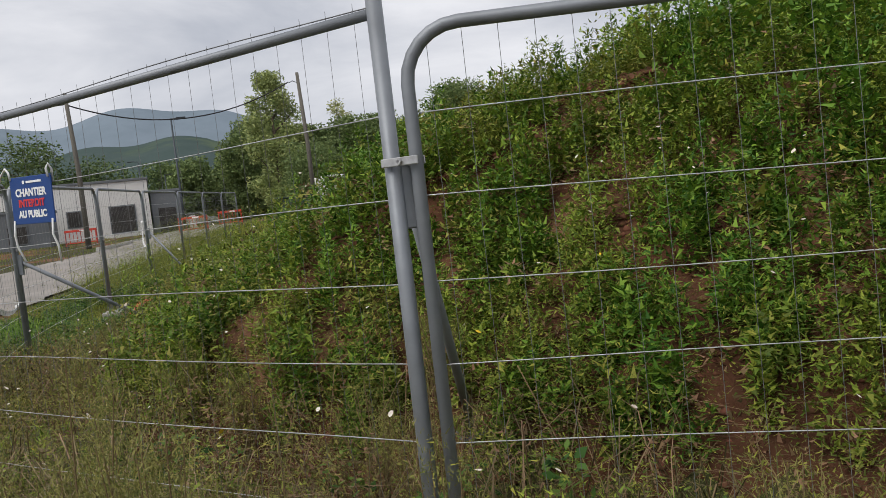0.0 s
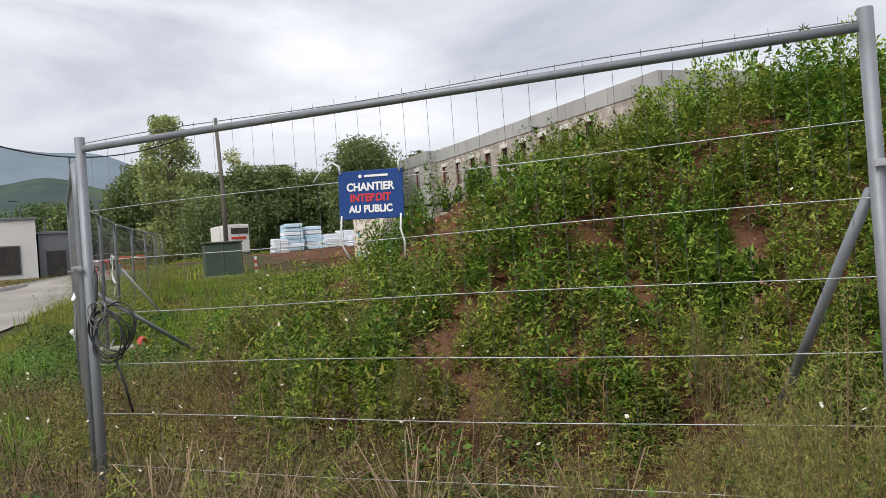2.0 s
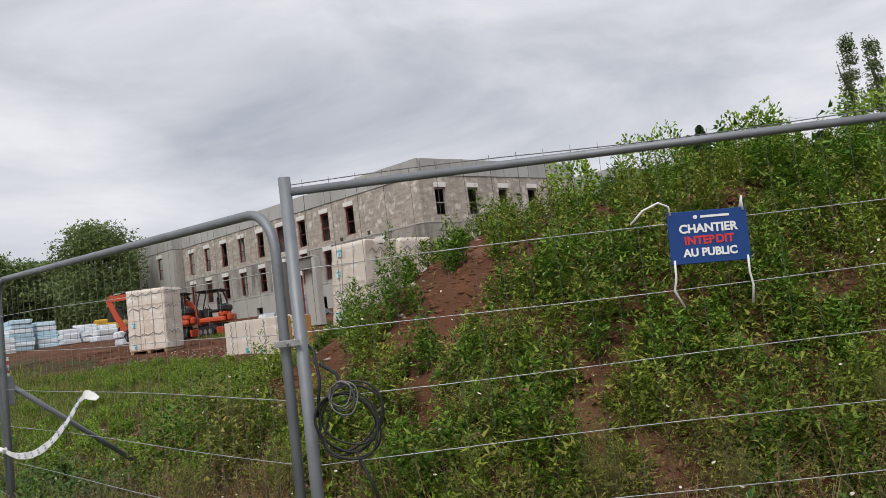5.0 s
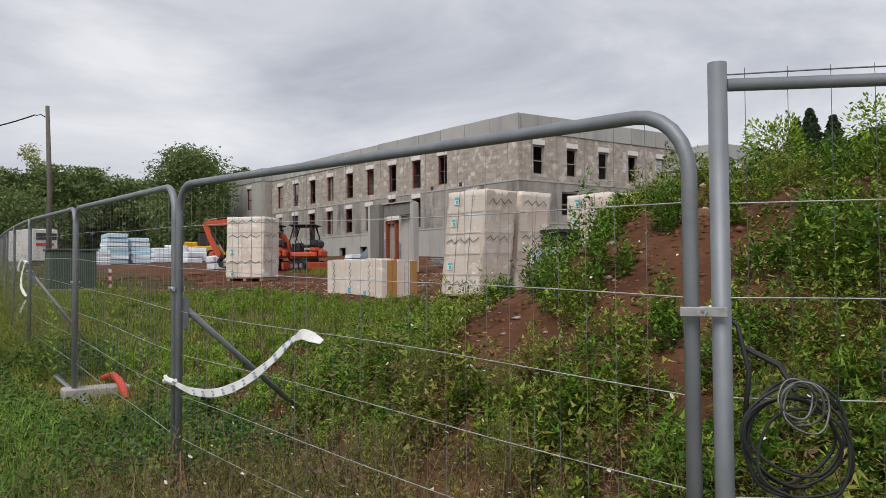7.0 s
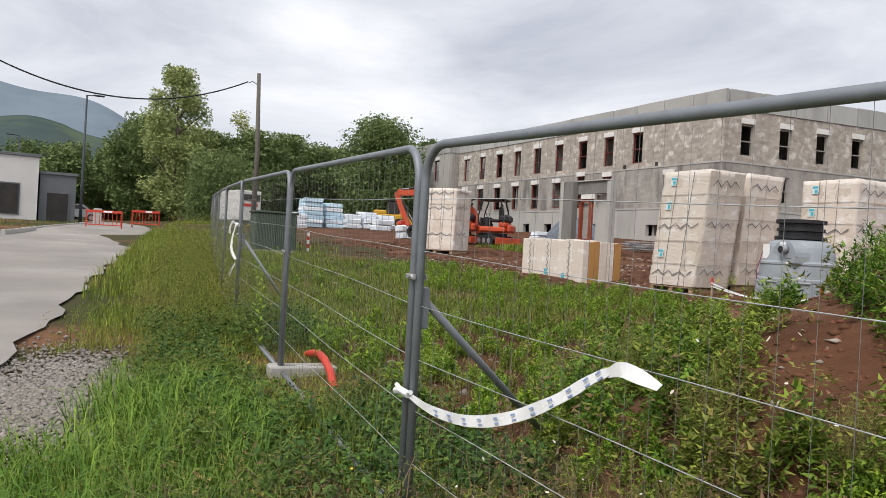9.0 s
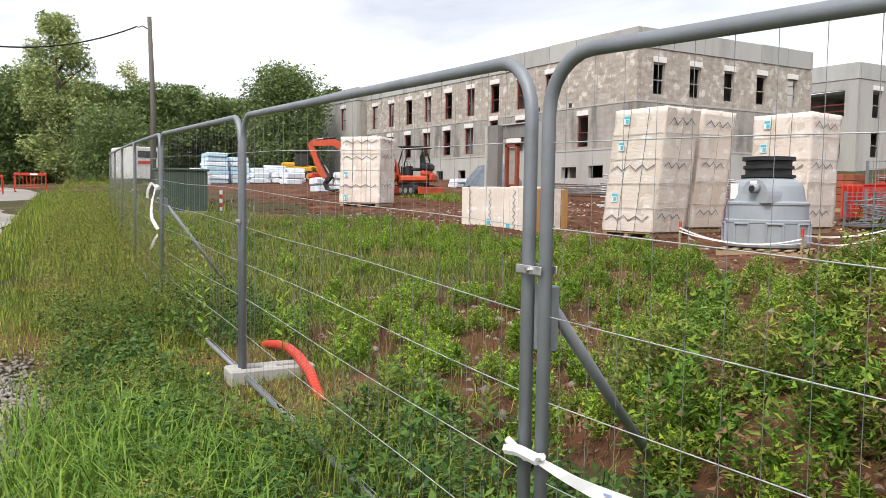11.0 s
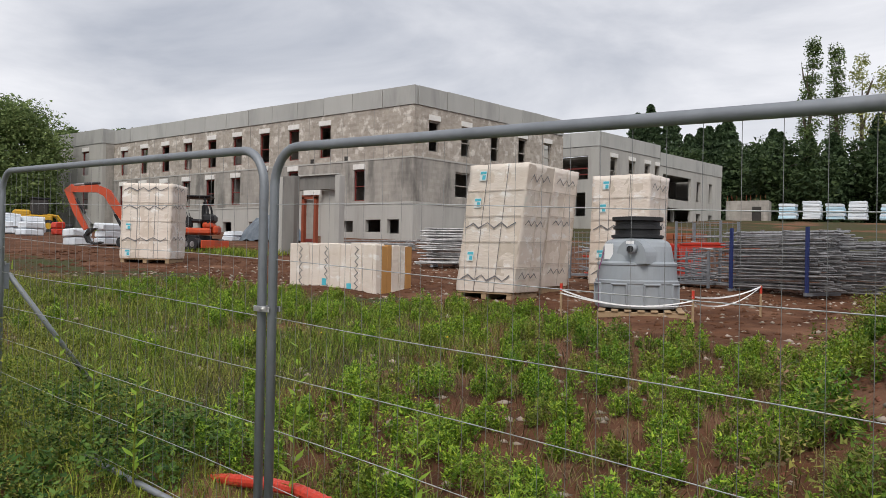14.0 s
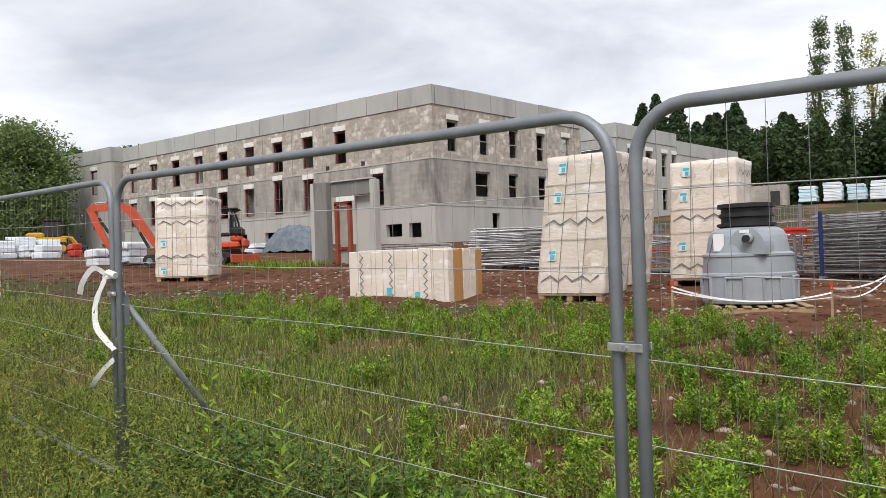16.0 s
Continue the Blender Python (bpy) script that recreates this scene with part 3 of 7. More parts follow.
# ---- site fence ----
PH = 1.82          # height of a panel's frame
R_TUBE = 0.021


def rounded_frame(w):
    pts = []
    r = 0.17
    for k in range(7):
        a = math.pi - k * math.pi / 12
        pts.append((r + r * math.cos(a), 0, PH - r + r * math.sin(a)))
    for k in range(7):
        a = math.pi / 2 - k * math.pi / 12
        pts.append((w - r + r * math.cos(a), 0, PH - r + r * math.sin(a)))
    return [(0, 0, -0.12)] + pts + [(w, 0, -0.12)]


def v_wire_geo(z0, z1, r=0.0009):
    return tube_geo([(0, 0, z0), (0, 0, z1)], r, 4, caps=False)


def fence_panel(a, b, square=False):
    """One panel of mesh in a tube frame between two places."""
    ax, ay = a
    bx, by = b
    d = Vector((bx - ax, by - ay, 0))
    length = d.length
    gap = 0.041
    w = length - 2 * gap
    za, zb = FZ(a), FZ(b)
    th = empty("mesh_fence", ax + d.x / length * gap, ay + d.y / length * gap, za + 0.08, math.degrees(math.atan2(d.y, d.x)),
               "galvanised steel mesh fence panel with square tall posts" if square else "galvanised steel mesh fence panel with rounded top corners",
               "fence", "site fence panels")
    shear = (zb - za) / length

    def sh(geo):
        return [(x, y, z + x * shear) for x, y, z in geo[0]], geo[1]

    if square:
        part("post", sh(tube_geo([(0, 0, -0.3), (0, 0, PH + 0.12)], 0.0255, 12)), M_GALV, th, smooth=True)
        part("post", sh(tube_geo([(w, 0, -0.3), (w, 0, PH + 0.12)], 0.0255, 12)), M_GALV, th, smooth=True)
        part("top_rail", sh(tube_geo([(0.025, 0, PH + 0.06), (w - 0.025, 0, PH + 0.06)], 0.017, 10)), M_GALV, th, smooth=True)
        part("bottom_rail", sh(tube_geo([(0.025, 0, 0.02), (w - 0.025, 0, 0.02)], 0.017, 8)), M_GALV, th, smooth=True)
    else:
        part("frame", sh(tube_geo(rounded_frame(w), R_TUBE, 12)), M_GALV, th, smooth=True)
        part("bottom_rail", sh(tube_geo([(0.02, 0, 0.0), (w - 0.02, 0, 0.0)], 0.019, 10)), M_GALV, th, smooth=True)
    top = PH + (0.105 if square else -0.005)
    step = 0.108
    count = int((w - 0.12) / step)
    first = None
    for i in range(count + 1):
        x = 0.07 + i * step
        edge = 0.0
        if not square:
            e = min(x, w - x)
            if e < 0.17:
                edge = 0.17 - math.sqrt(max(0.0, 0.17 ** 2 - (0.17 - e) ** 2))
        if edge:
            o = part("vertical_wire", v_wire_geo(0.0, top - edge), M_DARKWIRE if square else M_MESHWIRE, th)
        elif first is None:
            o = first = part("vertical_wire", v_wire_geo(0.0, top), M_DARKWIRE if square else M_MESHWIRE, th)
        else:
            o = new("vertical_wire", first.data)
            o.parent = th
        o.location = (x, 0.0, x * shear)
    for k in range(7):
        z = PH - 0.255 * (k + 1)
        pts = [(x, 0.0045, z + 0.006 * math.sin(x * 2.1 + k * 1.7)) for x in np.linspace(0.005, w - 0.005, 15)]
        part("horizontal_wire", sh(tube_geo(pts, 0.0019, 5, caps=False)), M_WIRE, th, smooth=True)
    if square:
        pts = [(x, 0.004, PH + 0.088 + 0.008 * math.sin(x * 3.0)) for x in np.linspace(0.005, w - 0.005, 21)]
        part("horizontal_wire", sh(tube_geo(pts, 0.0022, 5, caps=False)), M_DARKWIRE, th, smooth=True)
    return th


def FZ(p):
    """Height of the foot of the fence."""
    extra = {FENCE[1]: 0.043, FENCE[2]: -0.031, FENCE[3]: -0.02}.get(p, 0.0)
    return -0.03 * (p[0] + 8.75) - 0.02 + extra


for i in range(len(FENCE) - 1):
    fence_panel(FENCE[i + 1], FENCE[i], square=(i == 1))


def fence_clamp(p, z, rz):
    th = empty("fence_clamp", p[0], p[1], z, rz, "zinc clamp joining two fence posts", "clamp", "fence clamps")
    part("plate", box_geo(0.12, 0.006, 0.026, 0, -0.03, 0, 0.002), M_CLAMP, th)
    part("plate", box_geo(0.12, 0.006, 0.026, 0, 0.03, 0, 0.002), M_CLAMP, th)
    part("bolt", tube_geo([(0, -0.045, 0), (0, 0.045, 0)], 0.006, 8), M_CLAMP, th)
    part("nut", tube_geo([(0, -0.045, 0), (0, -0.034, 0)], 0.011, 6), M_CLAMP, th)


for i, h in ((1, 1.504), (2, 1.36), (3, 1.27), (4, 1.17), (5, 1.2), (6, 1.2)):
    p, q0, q1 = FENCE[i], FENCE[i - 1], FENCE[i + 1]
    fence_clamp(p, FZ(p) + h, math.degrees(math.atan2(q0[1] - q1[1], q0[0] - q1[0])))


def fence_brace(p, foot, h, off=(0.02, 0.06)):
    th = empty("fence_brace", p[0], p[1], FZ(p), 0, "slanting steel brace tube behind the fence", "brace", "fence braces")
    top = Vector((*off, h))
    end = Vector((foot[0] - p[0], foot[1] - p[1], gz(*foot) - FZ(p)))
    part("strut", tube_geo([top, end], 0.02, 10), M_GALV, th, smooth=True)
    part("bracket", box_geo(0.06, 0.05, 0.2, off[0] * 0.5, off[1] * 0.6, h - 0.02, 0.004), M_GALV, th)
    part("foot_plate", box_geo(0.16, 0.16, 0.012, end.x, end.y, end.z), M_GALV, th)


fence_brace(FENCE[3], (-5.72, 2.47), 1.14)
fence_brace(FENCE[5], (-12.1, 2.85), 1.12)
fence_brace(FENCE[1], (0.06, 3.96), 1.42, (-0.097, 0.03))


def sag(a, b, drop, n=14):
    return [Vector(a).lerp(Vector(b), i / n) - Vector((0, 0, drop * 4 * (i / n) * (1 - i / n))) for i in range(n + 1)]


def flowing(pts, k=8):
    """A smooth line through the points."""
    p = [Vector(q) for q in pts]
    p = [p[0] * 2 - p[1]] + p + [p[-1] * 2 - p[-2]]
    out = []
    for i in range(1, len(p) - 2):
        for j in range(k):
            t = j / k
            out.append(0.5 * (2 * p[i] + (p[i + 1] - p[i - 1]) * t + (2 * p[i - 1] - 5 * p[i] + 4 * p[i + 1] - p[i + 2]) * t * t
                              + (3 * p[i] - p[i - 1] - 3 * p[i + 1] + p[i + 2]) * t ** 3))
    return out + [p[-2]]


def ribbon_geo(pts, w, twist=0.0, nrm=(0, 1, 0), taper=False):
    """A thin strip along points, w wide, slightly twisting, with a little thickness."""
    v, f = [], []
    n = len(pts)
    for i, p in enumerate(pts):
        a = twist * i / n + 0.12 * math.sin(i * 1.3)
        ww = w * (0.35 + 0.65 * math.sin(math.pi * (i + 0.5) / n) ** 0.6) if taper else w
        d = (Vector(pts[min(i + 1, n - 1)]) - Vector(pts[max(i - 1, 0)])).normalized()
        across = d.cross(Vector(nrm)).normalized()
        nn = across.cross(d)
        across = across * math.cos(a) + nn * math.sin(a)
        thick = across.cross(d) * 0.0012
        for s1, s2 in ((-1, -1), (1, -1), (1, 1), (-1, 1)):
            v.append(Vector(p) + across * (ww / 2 * s1) + thick * s2)
    for i in range(n - 1):
        for k in range(4):
            k2 = (k + 1) % 4
            f.append((4 * i + k, 4 * i + k2, 4 * i + 4 + k2, 4 * i + 4 + k))
    return [tuple(p) for p in v], f


# torn barrier tape at the third joint
tape = empty("barrier_tape", 0, 0, 0, 0, "torn white barrier tape tied to the fence posts", "tape", "barrier tapes")
t_pts = flowing([(-5.12, 1.165, 0.56), (-4.90, 1.165, 0.54), (-4.60, 1.165, 0.56), (-4.30, 1.165, 0.635), (-4.02, 1.165, 0.755), (-3.80, 1.165, 0.88), (-3.72, 1.165, 0.915)], 5)
part("strip", ribbon_geo(t_pts, 0.05, 0.35, taper=True), M_TAPE, tape)
part("strip", ribbon_geo(flowing([(-3.74, 1.165, 0.905), (-3.67, 1.155, 0.93), (-3.59, 1.15, 0.925), (-3.50, 1.155, 0.905)], 4), 0.05, 0.9, taper=True), M_TAPE, tape)
part("knot", join_geo(tube_geo([(-5.26, 1.16, 0.56), (-5.19, 1.15, 0.575), (-5.12, 1.16, 0.565)], 0.018, 7), tube_geo([(-5.26, 1.16, 0.59), (-5.18, 1.165, 0.555), (-5.10, 1.16, 0.58)], 0.012, 6)), M_TAPE, tape)
M_FADED = material("faded_blue_print", (0.30, 0.38, 0.58), 0.6)
for i in range(6, 27, 2):
    p = Vector(t_pts[i])
    for k in range(2):
        part("printed_mark", turn_geo(box_geo(0.026, 0.003, 0.007), Matrix.Translation(p + Vector((0.012 * k, -0.008, 0.008 - 0.017 * k))) @ Matrix.Rotation(0.1 - 0.03 * i, 4, 'Y')), M_FADED, tape)
# tails of tape at the fifth joint
j5 = FENCE[5]
tails = empty("barrier_tape", j5[0], j5[1], FZ(j5), 0, "white tape knotted round the post with hanging tails", "tape", "barrier tapes")
part("knot", join_geo(tube_geo([(-0.05, -0.04, 1.30), (0, -0.05, 1.33), (0.06, -0.04, 1.31)], 0.022, 7), tube_geo([(-0.05, 0.0, 1.32), (0.0, -0.06, 1.30), (0.05, 0.01, 1.33)], 0.015, 6)), M_TAPE, tails)
part("tail", ribbon_geo(flowing([(0.0, -0.05, 1.31), (-0.13, -0.07, 1.36), (-0.24, -0.08, 1.28), (-0.30, -0.07, 1.2)]), 0.034, 0.8), M_TAPE, tails)
part("tail", ribbon_geo(flowing([(-0.02, -0.06, 1.30), (-0.12, -0.07, 1.14), (-0.10, -0.08, 1.0), (-0.02, -0.07, 0.92), (0.04, -0.05, 0.86)]), 0.036, 1.5), M_TAPE, tails)
part("tail", ribbon_geo(flowing([(0.03, -0.05, 0.80), (-0.06, -0.06, 0.74), (-0.15, -0.07, 0.66), (-0.2, -0.07, 0.62)]), 0.03, 1.2), M_TAPE, tails)
# cable coil on the second joint
coil = empty("cable_coil", -1.53, 1.325, 0.80, 40, "black cable wound in a coil and hung on the fence", "cable")


def loop(r, sy, cx, cz, ph, y):
    return [(cx + r * math.cos(a) + 0.06 * r * math.sin(3 * a + ph), y + 0.02 * math.sin(a + ph), cz + r * sy * math.sin(a) + 0.07 * r * math.sin(2 * a + ph)) for a in np.linspace(0, 2 * math.pi, 36, endpoint=False)]


for k in range(6):
    part("loop", tube_geo(loop(0.118 + 0.010 * math.sin(k * 2.1), 1.0, 0.012 * math.cos(k * 1.3), -0.012 * k, k * 1.1, -0.06 - 0.011 * k), 0.0042, 7, closed=True), M_BLACK, coil, smooth=True)
for k in range(4):
    part("loop", tube_geo(loop(0.04 + 0.004 * k, 1.15, -0.01 + 0.006 * k, 0.085 - 0.006 * k, k * 2.0, -0.135 - 0.008 * k), 0.0028, 7, closed=True), M_DARKWIRE, coil, "grey wire loop", True)
part("tie", tube_geo([(-0.1, -0.02, 0.2), (-0.03, -0.08, 0.16), (0.0, -0.11, 0.10)], 0.008, 7), M_BLACK, coil)
part("loose_end", tube_geo([(-0.12, -0.08, 0.0), (-0.10, -0.06, 0.14), (-0.12, -0.03, 0.26), (-0.17, 0.0, 0.30)], 0.0065, 7), M_BLACK, coil, smooth=True)
part("loose_end", tube_geo([(0.02, -0.08, -0.16), (0.07, -0.08, -0.28), (0.10, -0.07, -0.42)], 0.0065, 7), M_BLACK, coil, smooth=True)
part("plug", tube_geo([(-0.19, -0.03, 0.30), (-0.145, -0.04, 0.31)], 0.012, 8), M_SIGNWHITE, coil, "white plug", True)

# the notice on the square panel
SX, SY = FENCE[1][0] - FENCE[2][0], FENCE[1][1] - FENCE[2][1]
sa = math.degrees(math.atan2(SY, SX))
notice = empty("notice_board", -0.40, 2.262, 1.311, sa, "blue site notice hung on the fence with white cords", "sign")
notice.matrix_world = notice.matrix_world @ Matrix.Rotation(radians(2.3), 4, 'Y')
part("board", box_geo(0.305, 0.006, 0.205, 0, -0.03, 0, 0.002), M_BLUE, notice)


def lettering(text, size, x, z, mat, parent, y=-0.0345):
    c = bpy.data.curves.new("lettering", 'FONT')
    c.body, c.size, c.align_x, c.align_y = text, size, 'CENTER', 'CENTER'
    c.extrude, c.offset = 0.0006, 0.0016
    c.materials.append(mat)
    o = new("lettering", c)
    o.parent = parent
    o.matrix_local = pose(x, y, z, 90, 0, 0)
    return o


lettering("CHANTIER", 0.046, 0, 0.032, M_SIGNWHITE, notice)
lettering("INTERDIT", 0.044, 0, -0.014, M_SIGNRED, notice)
lettering("AU PUBLIC", 0.042, 0, -0.061, M_SIGNWHITE, notice)
part("logo_bar", box_geo(0.11, 0.002, 0.009, 0.03, -0.0345, 0.078), M_SIGNWHITE, notice)
part("logo_mark", tube_geo([(-0.045, -0.0335, 0.078), (-0.045, -0.0355, 0.078)], 0.008, 10), M_SIGNWHITE, notice)
for x0, s1 in ((-0.14, -1), (0.14, 1)):
    part("cord", tube_geo([(x0, -0.035, 0.09), (x0 - 0.004, -0.038, 0.125), (x0 + s1 * 0.02 - 0.02, -0.03, 0.145), (x0 - 0.05 + s1 * 0.05, -0.015, 0.12), (x0 - 0.08 + s1 * 0.07, -0.01, 0.07)], 0.0045, 6), M_TAPE, notice, "white cord", True)
    part("cord", tube_geo([(x0, -0.035, -0.085), (x0 - 0.002, -0.04, -0.15), (x0 + 0.01 * s1, -0.03, -0.20), (x0 + 0.015 - 0.01 * s1, -0.02, -0.27)], 0.0045, 6), M_TAPE, notice, "white cord", True)

# concrete foot and red conduit at the fourth joint
foot = empty("ballast_block", FENCE[4][0], FENCE[4][1], gz(*FENCE[4]) - 0.02, 83, "pale concrete foot block under the fence posts", "fence foot")
part("block", join_geo(box_geo(0.62, 0.055, 0.13, 0.2, -0.085, 0.06, 0.015), box_geo(0.62, 0.055, 0.13, 0.2, 0.085, 0.06, 0.015), box_geo(0.12, 0.115, 0.12, -0.05, 0, 0.055, 0.005), box_geo(0.10, 0.115, 0.12, 0.2, 0, 0.055, 0.005), box_geo(0.10, 0.115, 0.12, 0.46, 0, 0.055, 0.005), box_geo(0.6, 0.115, 0.05, 0.2, 0, 0.02)), M_CONC_LIGHT, foot)
conduit = empty("conduit", 0, 0, 0, 0, "red corrugated plastic conduit arching out of the ground", "pipe")
cp = [Vector(p) for p in ((-10.0, 2.30, -0.03), (-9.7, 2.24, 0.05), (-9.25, 2.15, 0.13), (-8.94, 2.09, 0.165), (-8.62, 2.03, 0.16), (-8.3, 1.97, 0.105), (-8.05, 1.91, 0.02), (-7.85, 1.86, -0.08))]
fine = []
for i in range(len(cp) - 1):
    for k in range(14):
        fine.append(cp[i].lerp(cp[i + 1], k / 14))
part("pipe", tube_geo(fine, [0.037 if i % 2 else 0.033 for i in range(len(fine))], 12), M_REDPLASTIC, conduit)

# ---- stacks of wrapped blocks ----


def zigzag(x0, x1, z, y, amp, n):
    """A flat printed zigzag line on a face that looks towards -y, uneven as on creased film."""
    pts = [(x0 + (x1 - x0) * (i + (RNG.uniform(-0.16, 0.16) if 0 < i < n else 0)) / n, y, z + (amp if i % 2 else -amp) * RNG.uniform(0.7, 1.1)) for i in range(n + 1)]
    v, f = [], []
    for i, p in enumerate(pts):
        for dz in (-0.012, 0.012):
            v.append((p[0], p[1], p[2] + dz * (1.3 if i % 3 else 0.8)))
    for i in range(n):
        f.append((2 * i, 2 * i + 2, 2 * i + 3, 2 * i + 1))
    return v, f


def crumpled(w, d, h, z0):
    """Film drawn round a block pile: a box skin with shallow creases and soft corners."""
    nx, ny, nz = 16, 12, 22
    rim = [(w * i / nx, 0.0) for i in range(nx)] + [(w, d * i / ny) for i in range(ny)] + [(w - w * i / nx, d) for i in range(nx)] + [(0.0, d - d * i / ny) for i in range(ny)]
    m = len(rim)
    v, f = [], []
    for k in range(nz + 1):
        for i, (a, b) in enumerate(rim):
            cx, cy = a - w / 2, b - d / 2
            g = 1 + RNG.normal(0, 0.005) + 0.006 * math.sin(i * 0.9 + k * 0.35) + (0.008 if k % 4 in (1, 2) else 0)
            if abs(cx) > w / 2 - 0.01 and abs(cy) > d / 2 - 0.01:
                g *= 0.992
            v.append((w / 2 + cx * g, d / 2 + cy * g, z0 + (h - z0) * k / nz + RNG.normal(0, 0.004)))
    for k in range(nz):
        for i in range(m):
            j = (i + 1) % m
            f.append((k * m + i, k * m + j, (k + 1) * m + j, (k + 1) * m + i))
    top = len(v)
    v.append((w / 2, d / 2, h + 0.02))
    f += [(nz * m + i, nz * m + (i + 1) % m, top) for i in range(m)]
    return v, f


def wrapped_stack(x, y, w, d, h, lean=(0, 0), z=None, rows=5, prints=(0.55, 0.16), label="tall stack of cream blocks in clear film on pallets", rz=0.0):
    """Blocks in film on a pallet; the front looks towards -y before the turn, x and y are its front left corner."""
    z = gz(x + w / 2, y + d / 2) - 0.03 if z is None else z
    th = empty("block_stack", x, y, z, rz, label, "block stack", "wrapped block stacks")
    m = Matrix(((1, 0, lean[0], 0), (0, 1, lean[1], 0), (0, 0, 1, 0), (0, 0, 0, 1)))
    for k in range(6):
        part("pallet_board", turn_geo(box_geo(w - 0.05, 0.1, 0.022, w / 2, 0.06 + k * (d - 0.12) / 5, 0.12), m), M_TIMBER, th)
    for k in range(3):
        part("pallet_bearer", turn_geo(box_geo(0.11, d - 0.05, 0.1, 0.08 + k * (w - 0.16) / 2, d / 2, 0.055), m), M_TIMBER, th)
    ch = (h - 0.14) / rows
    cols = max(2, round(w / 0.42))
    deep = max(2, round(d / 0.55))
    for r in range(rows):
        for c in range(cols):
            for k in range(deep):
                if 0 < c < cols - 1 and 0 < k < deep - 1:
                    continue
                jx, jy = RNG.uniform(-0.009, 0.009, 2)
                g = box_geo(w / cols - 0.006, d / deep - 0.006, ch - 0.007, (c + 0.5) * w / cols + jx, (k + 0.5) * d / deep + jy, 0.135 + (r + 0.5) * ch, 0.012)
                part("block", turn_geo(g, m), M_BLOCK, th)
    part("film", turn_geo(crumpled(w, d, h + 0.01, 0.15), m), M_WRAP, th, "creased clear plastic film", True)
    for t in prints:
        part("printed_zigzag", turn_geo(zigzag(0.07, w * 0.92, h * t, -0.024, 0.055, 7), m), M_INK, th)
        g = zigzag(0.10, d * 0.78, h * (t + 0.02), 0, 0.055, 6)
        part("printed_zigzag", turn_geo(([(w + 0.026, p[0], p[2]) for p in g[0]], g[1]), m), M_INK, th)
    if rows > 4:
        g = zigzag(0.10, d * 0.85, h * 0.9, 0, 0.07, 6)
        part("printed_zigzag", turn_geo(([(w + 0.026, p[0], p[2]) for p in g[0]], g[1]), m), M_INK, th)
    for t, u in ((0.92, 0.26), (0.72, 0.22), (0.32, 0.2)) if rows > 4 else ((0.46, 0.16), (0.13, 0.16)):
        sheet = part("label_sheet", turn_geo(box_geo(0.15, 0.004, 0.18, w * u, -0.026, h * t), m), M_SHEET, th, "pale label with cyan print")
        part("print_bar", turn_geo(join_geo(box_geo(0.13, 0.003, 0.05, w * u, -0.030, h * t + 0.055), box_geo(0.07, 0.003, 0.08, w * u + 0.02, -0.030, h * t - 0.03)), m), M_CYAN, sheet)
    # Darker strips laid on the film draw the shaded joints of the blocks
    for r in range(1, rows):
        zc = 0.135 + r * ch
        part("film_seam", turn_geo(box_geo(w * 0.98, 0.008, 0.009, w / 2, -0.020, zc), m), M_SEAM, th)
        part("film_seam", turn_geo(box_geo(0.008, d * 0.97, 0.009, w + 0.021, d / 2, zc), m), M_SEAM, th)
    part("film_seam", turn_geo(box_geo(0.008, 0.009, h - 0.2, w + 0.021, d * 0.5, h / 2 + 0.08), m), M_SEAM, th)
    for c in (0.33, 0.68):
        part("strap", turn_geo(box_geo(0.009, 0.006, h - 0.14, w * c, -0.024, 0.14 + (h - 0.14) / 2), m), M_INK, th)
    return th


wrapped_stack(-14.56, 11.62, 1.28, 1.02, 2.55, (0.125, 0.0), 0.58, 5, (0.55, 0.16), "tall leaning stack of cream blocks in clear film on a pallet")
wrapped_stack(-14.64, 12.98, 1.26, 1.1, 2.52, (0.10, -0.01), 0.66, 5, (0.55, 0.16), "tall leaning stack of cream blocks in clear film on a pallet")
wrapped_stack(-13.15, 14.62, 1.28, 1.15, 2.45, (0.03, 0), None, 5, (0.55, 0.16), "tall upright stack of cream blocks in clear film")
wrapped_stack(-26.50, 11.86, 1.45, 1.25, 2.3, (0.02, 0.0), 1.0, 4, (0.93, 0.70, 0.30), "square stack of pale blocks in clear film", 35)


